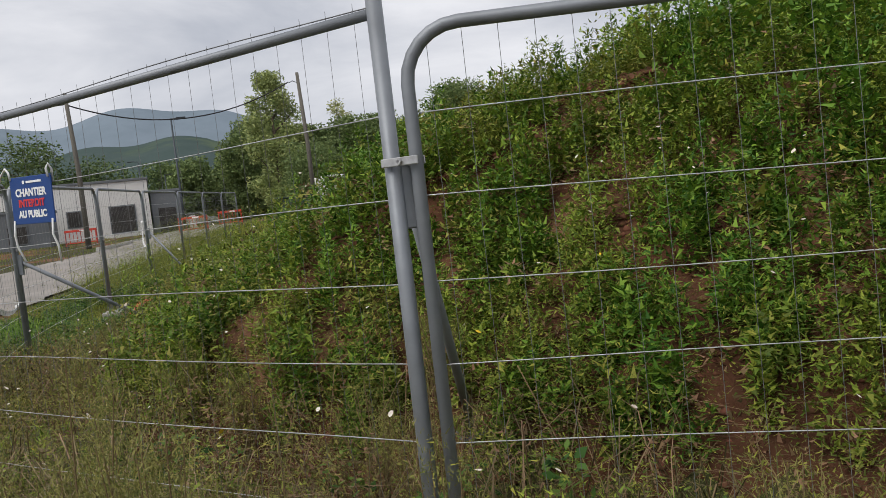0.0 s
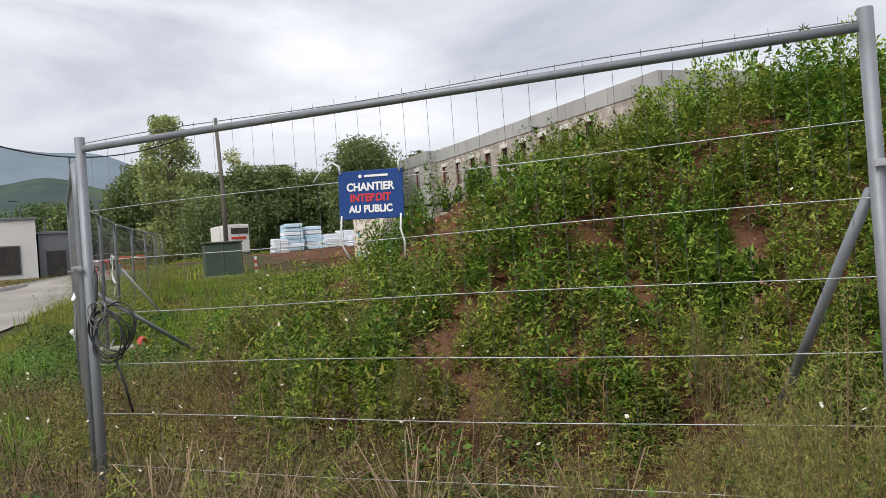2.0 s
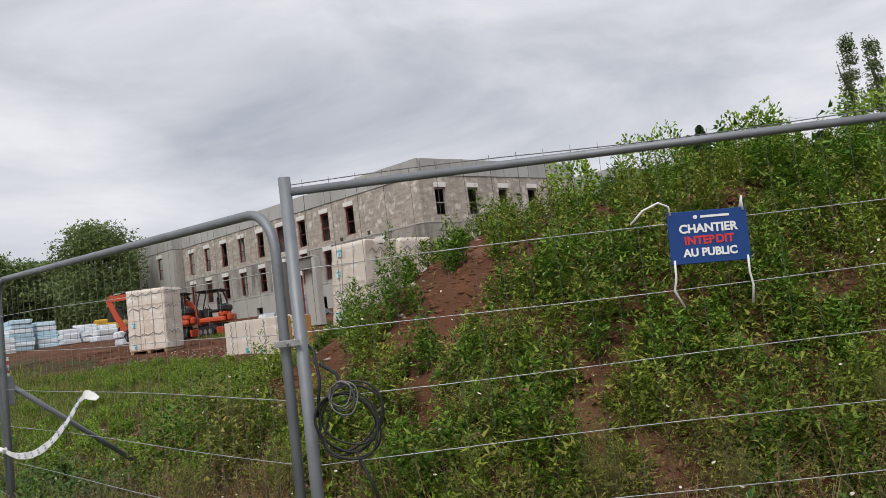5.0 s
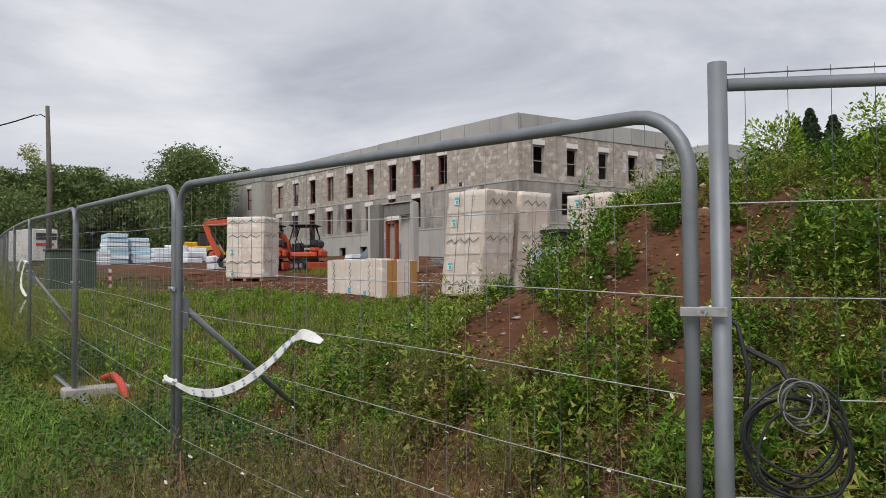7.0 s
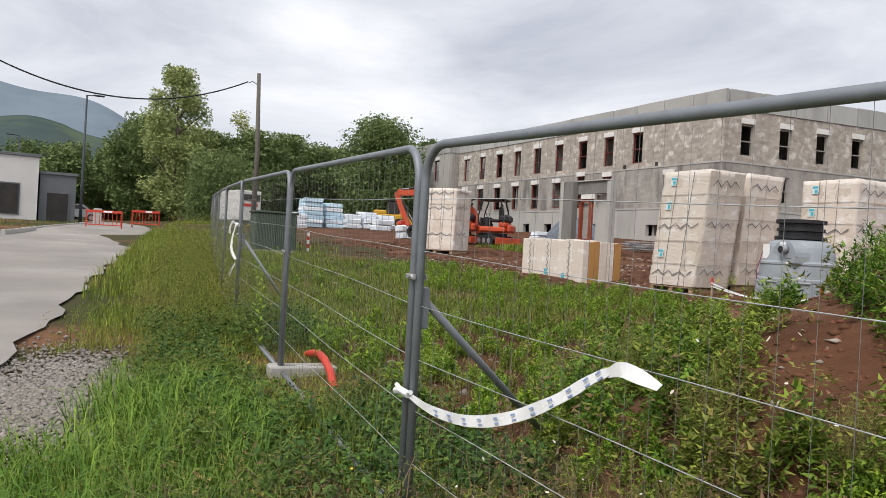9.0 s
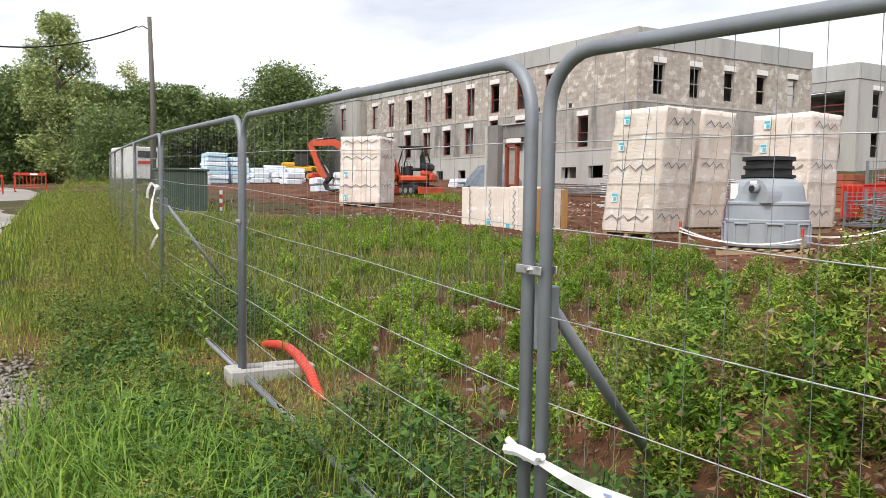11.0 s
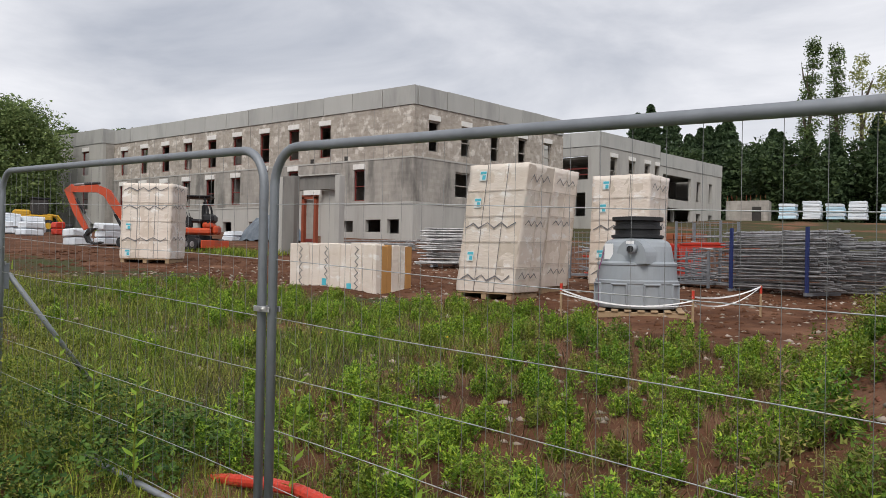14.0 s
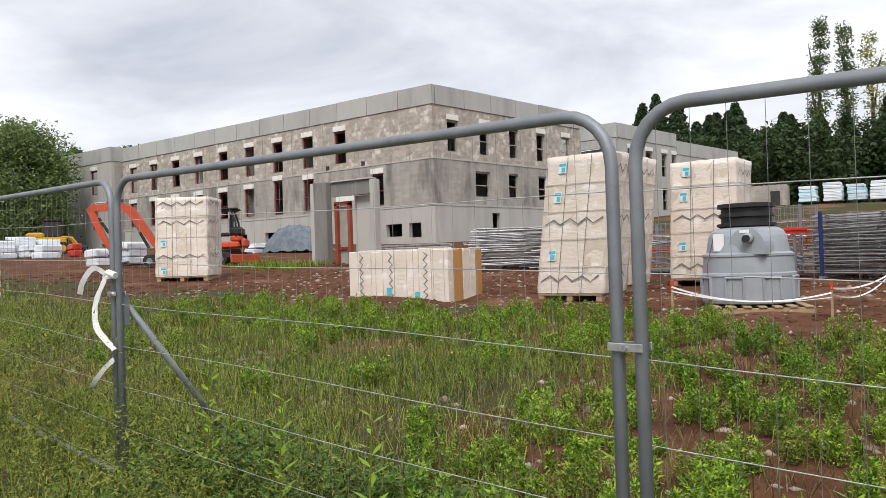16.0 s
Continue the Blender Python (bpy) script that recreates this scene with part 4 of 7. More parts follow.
def slab_pack(x, y, z):
    """A low pack of slabs standing on edge: cream in front, orange boards at its end."""
    th = empty("slab_pack", x, y, z, 0, "low pack of cream slabs on edge with orange end boards", "block stack", "wrapped block stacks")
    w, d, h = 2.37, 1.17, 1.1
    for k in range(5):
        part("pallet_bearer", box_geo(0.1, d, 0.1, 0.1 + k * (w - 0.2) / 4, d / 2, 0.05), M_TIMBER, th)
    n = 8
    for i in range(n):
        hh = h - 0.1 + 0.02 * math.sin(i * 2.3)
        part("slab", box_geo(w / n - 0.012, d * 0.62, hh, (i + 0.5) * w / n, d * 0.31, 0.1 + hh / 2, 0.012), M_WRAP, th)
    for u0, u1, mt in ((0.0, 0.16, M_WRAP), (0.16, 0.30, M_BOARD), (0.30, 0.42, M_BOARD), (0.43, 0.62, M_WRAP), (0.63, 0.80, M_WRAP), (0.81, 0.99, M_BOARD)):
        hh = h - 0.12 + 0.02 * math.sin(u0 * 30)
        part("end_board", box_geo(0.09, d * (u1 - u0) - 0.008, hh, w + 0.05, d * (u0 + u1) / 2, 0.1 + hh / 2, 0.006), mt, th, "orange-brown board" if mt is M_BOARD else "")
    for k in range(4):
        part("slab", box_geo(w / 4 - 0.01, d * 0.36, h - 0.12, (k + 0.5) * w / 4, d * 0.81, 0.1 + (h - 0.12) / 2, 0.01), M_WRAP, th)
    for x0 in (0.35, 1.1, 1.95):
        g = zigzag(0.15, h - 0.05, 0, 0, 0.05, 12)
        part("printed_zigzag", ([(x0 + p[2], -0.008, p[0]) for p in g[0]], g[1]), M_INK, th)
    for x0, z0 in ((1.05, 0.3), (1.75, 0.22)):
        part("label_sheet", box_geo(0.12, 0.006, 0.14, x0, -0.006, z0), M_CYAN, th, "cyan printed label")
    return th


slab_pack(-18.48, 10.94, 0.50)


def septic_tank(x, y, z):
    th = empty("septic_tank", x, y, z, -8, "grey moulded plastic tank with black riser on a pallet", "tank")
    body = [(0.60, 0.0), (0.67, 0.02), (0.685, 0.06), (0.675, 0.40), (0.685, 0.415), (0.685, 0.455), (0.66, 0.475), (0.645, 0.70), (0.66, 0.715), (0.66, 0.745), (0.60, 0.775), (0.575, 0.93), (0.555, 1.02), (0.52, 1.09), (0.46, 1.13), (0.40, 1.15)]
    part("body", lathe_geo(body, 40), M_TANK, th, smooth=False)
    for k in range(8):
        a = 2 * math.pi * k / 8 + 0.1
        g = join_geo(box_geo(0.05, 0.035, 0.33, 0.672, -0.13, 0.235, 0.012), box_geo(0.05, 0.035, 0.33, 0.672, 0.13, 0.235, 0.012), box_geo(0.05, 0.29, 0.035, 0.676, 0, 0.40, 0.012))
        part("rib", turn_geo(g, Matrix.Rotation(a, 4, 'Z')), M_TANK, th)
    part("riser", lathe_geo([(0.37, 1.15), (0.43, 1.17), (0.43, 1.21), (0.365, 1.22), (0.365, 1.30), (0.40, 1.31), (0.40, 1.36), (0.365, 1.37), (0.365, 1.44), (0.42, 1.45), (0.42, 1.51), (0.36, 1.515)], 40), M_BLACK, th, "black ribbed riser ring")
    arch = [(0.30 * math.cos(a), 0.86 + 0.27 * math.sin(a)) for a in np.linspace(0, math.pi, 13)] + [(-0.30, 0.74), (0.30, 0.74)]
    k = len(arch)
    av = [(0.22 + px * (1 - 0.12 * s), -0.22 - 0.36 * s, pz) for s in (0, 1) for px, pz in arch]
    part("inlet_box", (av, [tuple(range(k - 1, -1, -1)), tuple(range(k, 2 * k))] + [(i, (i + 1) % k, k + (i + 1) % k, k + i) for i in range(k)]), M_TANK, th)
    part("pipe_stub", tube_geo([(0.27, -0.58, 0.98), (0.27, -0.70, 0.975)], 0.075, 16), M_TANK, th, smooth=True)
    # Flat black disc stands for the shaded inside of the pipe
    part("pipe_bore", tube_geo([(0.27, -0.70, 0.975), (0.27, -0.702, 0.975)], 0.058, 16), M_BLACK, th)
    part("label_sheet", box_geo(0.16, 0.006, 0.26, -0.2, -0.565, 0.93), M_SIGNWHITE, th, "white paper label")
    part("label_sheet", box_geo(0.14, 0.006, 0.05, 0.2, -0.584, 1.08), M_SIGNWHITE, th, "small white label")
    part("rope", tube_geo([(-0.36, -0.59, 0.0), (-0.37, -0.60, 0.6), (-0.3, -0.52, 1.0), (-0.26, -0.3, 1.17)], 0.008, 6), material("purple_strap", (0.22, 0.06, 0.16), 0.7), th, "purple strap")
    pl = empty("pallet", x + 0.16, y - 0.2, z - 0.145, 22, "weathered timber pallet under the grey tank", "pallet")
    for k in range(7):
        part("board", box_geo(0.11, 1.25, 0.022, -0.62 + k * 0.205, 0, 0.13, 0.003), M_TIMBER, pl)
    for k in range(3):
        part("bearer", box_geo(1.38, 0.09, 0.1, 0, -0.56 + k * 0.56, 0.065, 0.003), M_TIMBER, pl)
    return th


septic_tank(-10.90, 11.70, gz(-10.72, 11.72) + 0.07)

# ---- road ----
def road_right(x):
    return np.interp(x, [-220, -100, -62.9, -33.8, -17.9, -10.8, -6, 0, 5, 40], [44, 17, 8.9, 3.5, 0.75, -0.35, -1.3, -2.2, -2.9, -8])


def road_left(x):
    return np.interp(x, [-220, -85, -56.5, -41, -33, -20, -10, 5, 40], [36, 10.4, 4.1, 0.5, -1.15, -3.9, -5.8, -8.4, -14])


rx = np.concatenate([np.arange(-220, -40, 3.0), np.arange(-40, 40, 0.5)])
rows_v = []
for k in np.linspace(0, 1, 9):
    yy = road_left(rx) * (1 - k) + road_right(rx) * k + (0.07 * np.sin(rx * 1.9) + 0.05 * np.sin(rx * 4.3) if k in (0.0, 1.0) else 0)
    rows_v.append(np.stack([rx, yy, -0.03 * (np.maximum(rx, -55) + 8.75) - 0.008 * np.minimum(rx + 55, 0) + 0.04 + np.where(rx < -38, 0.12, 0.0)], -1))
rv = np.stack(rows_v, 0)
nx = len(rx)
ri = np.arange(8 * (nx - 1))
ra = (ri // (nx - 1)) * nx + ri % (nx - 1)
road = big("road", rv.reshape(-1, 3), np.stack([ra, ra + 1, ra + nx + 1, ra + nx], -1).ravel(), 4, M_ROAD, True)
tagged(road, "pale worn tarmac lane with dusty patches", "road", kind="structure")
kerb = empty("kerb", 0, 0, 0, 0, "low concrete kerb along the lane", "kerb", kind="structure")
for i in range(26):
    x0 = -60 + i * 1.02
    y0, y1 = float(road_left(x0)), float(road_left(x0 + 1.0))
    z0 = -0.03 * (max(x0, -55) + 8.75) + 0.08
    g = box_geo(0.99, 0.16, 0.22, 0, 0, 0, 0.015)
    part("kerb_stone", turn_geo(g, Matrix.Translation((x0 + 0.5, (y0 + y1) / 2 - 0.08, z0)) @ Matrix.Rotation(math.atan2(y1 - y0, 1.0), 4, 'Z')), M_CONC_LIGHT, kerb)
# gravel patch on the verge
M_GRAVEL = material("pale_gravel", (0.30, 0.275, 0.24), 0.9, 0, (0.19, 0.17, 0.15), 14, 6, island=0.3, bump=0.3)


def pebbles(name, xs, ys, sizes, mat, label, lift=0.0):
    n = len(xs)
    oct_v = np.array([(1, 0, 0), (0, 1, 0), (-1, 0, 0), (0, -1, 0), (0, 0, 0.5), (0, 0, -0.5)])
    oct_f = np.array([(0, 1, 4), (1, 2, 4), (2, 3, 4), (3, 0, 4), (1, 0, 5), (2, 1, 5), (3, 2, 5), (0, 3, 5)])
    rot = RNG.uniform(0, 6.28, n)
    jit = RNG.uniform(0.5, 1.5, (n, 6, 3))
    v = oct_v[None] * jit * sizes[:, None, None]
    c, s = np.cos(rot)[:, None], np.sin(rot)[:, None]
    vx = v[..., 0] * c - v[..., 1] * s
    vy = v[..., 0] * s + v[..., 1] * c
    zz = ground_z(xs, ys) + lift
    v = np.stack([vx + xs[:, None], vy + ys[:, None], v[..., 2] + zz[:, None]], -1)
    loops = (oct_f[None] + (np.arange(n) * 6)[:, None, None]).ravel()
    return tagged(big(name, v.reshape(-1, 3), loops, 3, mat), label, "stones", kind="stuff")


n = 9000
px = RNG.normal(-8.2, 1.0, n)
py = road_right(px) + 0.55 + RNG.normal(0, 0.38, n)
pebbles("gravel", px, py, RNG.uniform(0.008, 0.028, n), M_GRAVEL, "pale loose gravel at the edge of the verge", 0.015)
n = 3200
px, py = RNG.uniform(-24, -4, n), RNG.uniform(2.5, 20, n)
pebbles("stones", px, py, RNG.uniform(0.025, 0.085, n) * RNG.uniform(0.4, 1, n), material("scattered_stone", (0.38, 0.33, 0.275), 0.9, 0, (0.25, 0.20, 0.16), 5, island=0.35), "scattered pale stones on the red-brown soil")
# Paler copy of the soil colour, so that the clods look lit
M_CLOD = material("lit_soil_clods", (0.17, 0.083, 0.048), 0.95, 0, (0.12, 0.056, 0.032), 9, 6, island=0.35, spec=0.1)
n = 5200
px, py = RNG.uniform(-34, -7, n), RNG.uniform(8.8, 21, n)
pebbles("clods", px, py, RNG.uniform(0.02, 0.11, n) * RNG.uniform(0.4, 1, n), M_SOIL, "rough clods of red-brown soil")
n = 12000
px, py = RNG.uniform(-7.4, 1, n), RNG.uniform(2.6, 9.5, n)
pebbles("clods", px, py, RNG.uniform(0.008, 0.03, n) * RNG.uniform(0.5, 1.0, n) ** 2 * 2.2, M_CLOD, "loose clods of red-brown soil on the mound", -0.006)

# ---- grass and weeds ----
def blades(name, x, y, h, w, lean, mat, label, category="grass", curl=0.5, z=None):
    """Many grass blades in one mesh: three triangles each."""
    n = len(x)
    z = (ground_z(x, y) if z is None else z) - 0.02
    a = RNG.uniform(0, 2 * math.pi, n)
    b = a + math.pi / 2 + RNG.uniform(-0.6, 0.6, n)
    lx, ly = np.cos(a) * lean * h, np.sin(a) * lean * h
    wx, wy = np.cos(b) * w / 2, np.sin(b) * w / 2
    base = np.stack([x, y, z], -1)
    mid = base + np.stack([lx * 0.35, ly * 0.35, h * 0.6], -1)
    tip = base + np.stack([lx, ly, h * (1 - curl * lean)], -1)
    side = np.stack([wx, wy, np.zeros(n)], -1)
    v = np.stack([base - side, base + side, mid - side * 0.75, mid + side * 0.75, tip], 1)
    f = np.array([(0, 1, 3), (0, 3, 2), (2, 3, 4)])
    loops = (f[None] + (np.arange(n) * 5)[:, None, None]).ravel()
    return tagged(big(name, v.reshape(-1, 3), loops, 3, mat), label, category, kind="stuff")


def herbs(name, x, y, h, spread, leaves, size, mat, label, category="weeds", droop=0.1, top=0.7, z=None, slim=0.45, corners=3):
    """Bushy weeds: a stem and many small leaves each, all in one mesh."""
    n, k = len(x), leaves
    z = ground_z(x, y) if z is None else z
    t = RNG.uniform(0.08, 1.0, (n, k))
    rad = spread[:, None] * (0.25 + 0.75 * np.sin(np.clip(t * 0.9 + 0.1, 0, 1) * math.pi) ** top) * np.sqrt(RNG.uniform(0.05, 1, (n, k)))
    a = RNG.uniform(0, 2 * math.pi, (n, k))
    cx, cy = x[:, None] + rad * np.cos(a), y[:, None] + rad * np.sin(a)
    cz = z[:, None] + h[:, None] * t
    c = np.stack([cx, cy, cz], -1).reshape(-1, 3)
    a2 = (a + RNG.normal(0, 0.7, (n, k))).ravel()
    el = RNG.normal(0.25 - droop, 0.45, n * k)
    ln = (size[:, None] * RNG.uniform(0.6, 1.3, (n, k))).ravel()
    d = np.stack([np.cos(a2) * np.cos(el), np.sin(a2) * np.cos(el), np.sin(el)], -1) * ln[:, None]
    s = np.stack([-np.sin(a2), np.cos(a2), RNG.normal(0, 0.35, n * k)], -1) * (ln * slim)[:, None] / 2
    if corners == 4:
        v = np.stack([c, c + d * 0.45 + s, c + d, c + d * 0.45 - s], 1).reshape(-1, 3)
    else:
        v = np.stack([c + s, c - s, c + d], 1).reshape(-1, 3)
    loops = np.arange(len(v))
    return tagged(big(name, v, loops, corners, mat), label, category, kind="stuff")


M_GRASS = leaf_material("green_grass", (0.145, 0.222, 0.026), (0.19, 0.252, 0.034), (0.255, 0.24, 0.055), 0.45)
M_LUSH = leaf_material("lush_grass_blades", (0.13, 0.25, 0.03), (0.19, 0.30, 0.045), (0.10, 0.19, 0.025), 0.35)
M_STRAW = leaf_material("pale_straw", (0.20, 0.148, 0.078), (0.145, 0.105, 0.055), (0.095, 0.065, 0.035), 0.5)
M_PALESTRAW = leaf_material("bleached_straw", (0.34, 0.27, 0.165), (0.25, 0.19, 0.11), (0.15, 0.105, 0.06), 0.5)
M_DRYGRASS = leaf_material("dry_grass", (0.17, 0.13, 0.06), (0.12, 0.12, 0.035), (0.09, 0.06, 0.035), 0.5)
M_HERB = leaf_material("bright_green_weeds", (0.175, 0.31, 0.028), (0.23, 0.345, 0.036), (0.12, 0.235, 0.026), 0.5)
M_NETTLE = leaf_material("deep_green_weeds", (0.090, 0.195, 0.022), (0.135, 0.245, 0.028), (0.19, 0.24, 0.034), 0.5)
M_SEED = leaf_material("pale_seeding_weeds", (0.19, 0.21, 0.034), (0.13, 0.17, 0.025), (0.26, 0.225, 0.068), 0.5)
M_PLUME = leaf_material("pale_seed_heads", (0.25, 0.24, 0.075), (0.20, 0.215, 0.055), (0.32, 0.28, 0.12), 0.4)
M_LIME = leaf_material("yellow_green_weeds", (0.20, 0.275, 0.036), (0.165, 0.235, 0.032), (0.25, 0.275, 0.06), 0.4)
M_BROWNWEED = leaf_material("brown_dead_weeds", (0.17, 0.105, 0.05), (0.23, 0.16, 0.085), (0.10, 0.06, 0.035), 0.45)


def scatter(n, x0, x1, y0, y1, keep):
    x, y = RNG.uniform(x0, x1, n), RNG.uniform(y0, y1, n)
    ok = keep(x, y)
    return x[ok], y[ok]


def clump(x, y, f=1.0):
    return 0.5 + 0.3 * rough_noise(x * f, y * f)


def clump_spots(n, x0, x1, y0, y1, gap, keep):
    """Places for separate clumps, none nearer to another than the gap."""
    x, y = scatter(n, x0, x1, y0, y1, keep)
    px, py = [], []
    for a, b in zip(x, y):
        if not px or np.min((np.array(px) - a) ** 2 + (np.array(py) - b) ** 2) > gap * gap:
            px.append(a)
            py.append(b)
    return np.array(px), np.array(py)


def clumps_of(x, y, r, h, shoots, dome=0.45):
    """Shoots round each clump's middle: place and height of each, the outer ones lower."""
    n = len(x)
    q = np.sqrt(RNG.uniform(0, 1, (n, shoots)))
    a = RNG.uniform(0, 2 * math.pi, (n, shoots))
    sx = (x[:, None] + q * r[:, None] * np.cos(a)).ravel()
    sy = (y[:, None] + q * r[:, None] * np.sin(a)).ravel()
    sh = (h[:, None] * (1.0 - dome * q * q) * RNG.uniform(0.65, 1.15, (n, shoots))).ravel()
    return sx, sy, sh


def verge(x, y):
    g = (y > road_right(x) + 0.1) & (y < fence_y(x) + 0.6)
    g &= ~((np.abs(x + 8.7) < 1.2) & (y > fence_y(x) - 0.35))
    return g & ~((np.abs(x + 8.2) < 1.75) & (y < road_right(x) + 1.0 + 0.15 * np.sin(x * 7)))


# verge in front of the fence
x, y = scatter(120000, -14, 4.5, -2.6, 6.5, verge)
h = RNG.uniform(0.10, 0.34, len(x)) * (0.55 + 0.6 * clump(x, y, 0.9)) * np.clip((y - road_right(x)) / 0.7, 0.25, 1)
blades("verge_grass", x, y, h, RNG.uniform(0.004, 0.009, len(x)), RNG.uniform(0.15, 0.9, len(x)), M_GRASS, "long green grass on the verge")
x, y = scatter(45000, -45, -14, -1, 9, verge)
blades("verge_grass", x, y, RNG.uniform(0.15, 0.5, len(x)), RNG.uniform(0.008, 0.016, len(x)), RNG.uniform(0.1, 0.7, len(x)), M_GRASS, "long green grass along the lane")
x, y = scatter(26000, -8.2, -1.5, -2.2, 1.2, lambda x, y: verge(x, y) & (y < 0.75 + 0.3 * rough_noise(x, y)))
blades("lush_grass", x, y, RNG.uniform(0.22, 0.5, len(x)) * np.clip((y - road_right(x)) / 0.7, 0.3, 1), RNG.uniform(0.005, 0.010, len(x)), RNG.uniform(0.4, 1.2, len(x)), M_LUSH, "lush arching bright green grass on the verge", curl=0.5)
x, y = scatter(13000, -4.8, 4.0, -1.2, 6.0, lambda x, y: (y > road_right(x) + 0.1) & (y < fence_y(x) + 1.2) & (y > fence_y(x) - 1.4) & (rough_noise(x * 0.8 + 1, y * 0.8) > -0.35))
blades("dry_stalks", x, y, RNG.uniform(0.3, 0.85, len(x)), RNG.uniform(0.0035, 0.0065, len(x)), RNG.uniform(0.5, 1.5, len(x)), M_STRAW, "pale bent straw stalks beside the fence", curl=0.5)
# tufts of long straw bent over to the ground
tx = RNG.uniform(-1.9, 1.6, 26)
ty = fence_y(tx) + RNG.uniform(-0.75, 0.1, 26)
sx, sy, shh = clumps_of(tx, ty, np.full(26, 0.14), RNG.uniform(0.5, 0.85, 26), 90)
blades("straw_tufts", sx, sy, shh, RNG.uniform(0.004, 0.0075, len(sx)), RNG.uniform(0.8, 1.5, len(sx)), M_PALESTRAW, "tufts of pale straw bent over beside the fence", curl=0.52)
# dry straw and dead stalks beside the first panels
x, y = scatter(50000, -5.2, 4.5, -1.6, 5.5, lambda x, y: verge(x, y) & (y > fence_y(x) - 1.9 + 0.5 * rough_noise(x, y)) & ((x > -1.8) | (RNG.uniform(0, 1, len(x)) < 0.3)))
blades("dry_grass", x, y, RNG.uniform(0.12, 0.55, len(x)), RNG.uniform(0.003, 0.007, len(x)), RNG.uniform(0.3, 1.3, len(x)), M_DRYGRASS, "dry straw and dead stalks among the weeds", curl=0.55)
# short thin grass round the concrete foot
x, y = scatter(9000, -10.2, -7.2, 0.9, 2.7, lambda x, y: rough_noise(x * 2.2, y * 2.2) > -0.45)
blades("short_grass", x, y, RNG.uniform(0.03, 0.15, len(x)), RNG.uniform(0.004, 0.008, len(x)), RNG.uniform(0.3, 1.1, len(x)), M_GRASS, "short thin grass round the concrete foot")
# grassy ground behind the fence
def meadow(x, y):
    clear = (x > -10.0) & (x < -7.6) & (y < 2.45 - 0.12 * np.abs(x + 8.8))
    return ~clear & (y > fence_y(x) + 0.3) & (y < 9.6 - 0.1 * np.abs(x + 14) + 0.8 * rough_noise(x * 0.5, y * 0.5)) & (mound_height(x, y) < 0.25)


x, y = scatter(230000, -26, -3, 1.3, 11, lambda x, y: meadow(x, y) & (RNG.uniform(0, 1, len(x)) < np.clip(0.05 + 0.95 * smooth01((-9.6 - x) / 2.2), 0, 1) * np.where(y > 7.0, 0.45, 1.0) * (0.35 + 0.65 * (rough_noise(x * 0.6, y * 0.6) > -0.35))))
blades("meadow_grass", x, y, RNG.uniform(0.08, 0.27, len(x)), RNG.uniform(0.004, 0.008, len(x)), RNG.uniform(0.3, 1.2, len(x)), M_GRASS, "green grass between the fence and the stacks")
x, y = scatter(36000, -90, -26, 4, 34, lambda x, y: (y > fence_y(x) + 0.5) & (y > road_right(x) + 0.5) & ((y < 10 + 0.05 * x + rough_noise(x * .3, y * .3)) | (x < -62)))
blades("far_grass", x, y, RNG.uniform(0.12, 0.4, len(x)), RNG.uniform(0.02, 0.04, len(x)), RNG.uniform(0.1, 0.6, len(x)), M_GRASS, "far grass beside the building site")
x, y = scatter(14000, -70, -12, -16, 4, lambda x, y: y < road_left(x) - 0.3)
blades("far_grass", x, y, RNG.uniform(0.05, 0.16, len(x)), RNG.uniform(0.015, 0.03, len(x)), RNG.uniform(0.1, 0.6, len(x)), M_GRASS, "short grass on the far side of the lane")
x, y = scatter(22000, -24, -3, 1.5, 10, meadow)
blades("dry_grass", x, y, RNG.uniform(0.1, 0.35, len(x)), RNG.uniform(0.004, 0.008, len(x)), RNG.uniform(0.2, 1.0, len(x)), M_DRYGRASS, "dry brown blades among the green grass")
x, y = scatter(2600, -30.2, -26.6, 16.4, 18.9, lambda x, y: rough_noise(x * 1.1, y * 1.1) > -0.3)
blades("grass_patch", x, y, RNG.uniform(0.1, 0.35, len(x)), RNG.uniform(0.012, 0.024, len(x)), RNG.uniform(0.1, 0.7, len(x)), M_GRASS, "patch of green grass on the soil by the porch")
x, y = scatter(12000, -16, -2.5, 2.2, 11, meadow)
blades("straw_litter", x, y, RNG.uniform(0.06, 0.2, len(x)), RNG.uniform(0.004, 0.008, len(x)), RNG.uniform(1.2, 1.6, len(x)), M_STRAW, "dry straw litter lying on the soil", curl=0.58)
# bright bushy weeds with soil between them
def herb_ground(x, y):
    return meadow(x, y) & (RNG.uniform(0, 1, len(x)) < np.where(x > -10.6, 1.0, np.where(y > 6.6, 0.55, 0.03)))


for gap, rr, hh, count, mat, text in ((0.44, (0.13, 0.25), (0.17, 0.36), 20, M_HERB, "bright green feathery weeds in clumps on bare soil"), (0.72, (0.11, 0.22), (0.16, 0.30), 16, M_LIME, "yellow-green feathery weeds in clumps on bare soil")):
    x, y = clump_spots(3600, -20, -1.5, 2.2, 11.5, gap, herb_ground)
    sx, sy, shh = clumps_of(x, y, RNG.uniform(*rr, len(x)), RNG.uniform(*hh, len(x)), count)
    herbs("green_weeds", sx, sy, shh, RNG.uniform(0.025, 0.042, len(sx)), 74, RNG.uniform(0.02, 0.036, len(sx)), mat, text, droop=-0.25, slim=0.5)
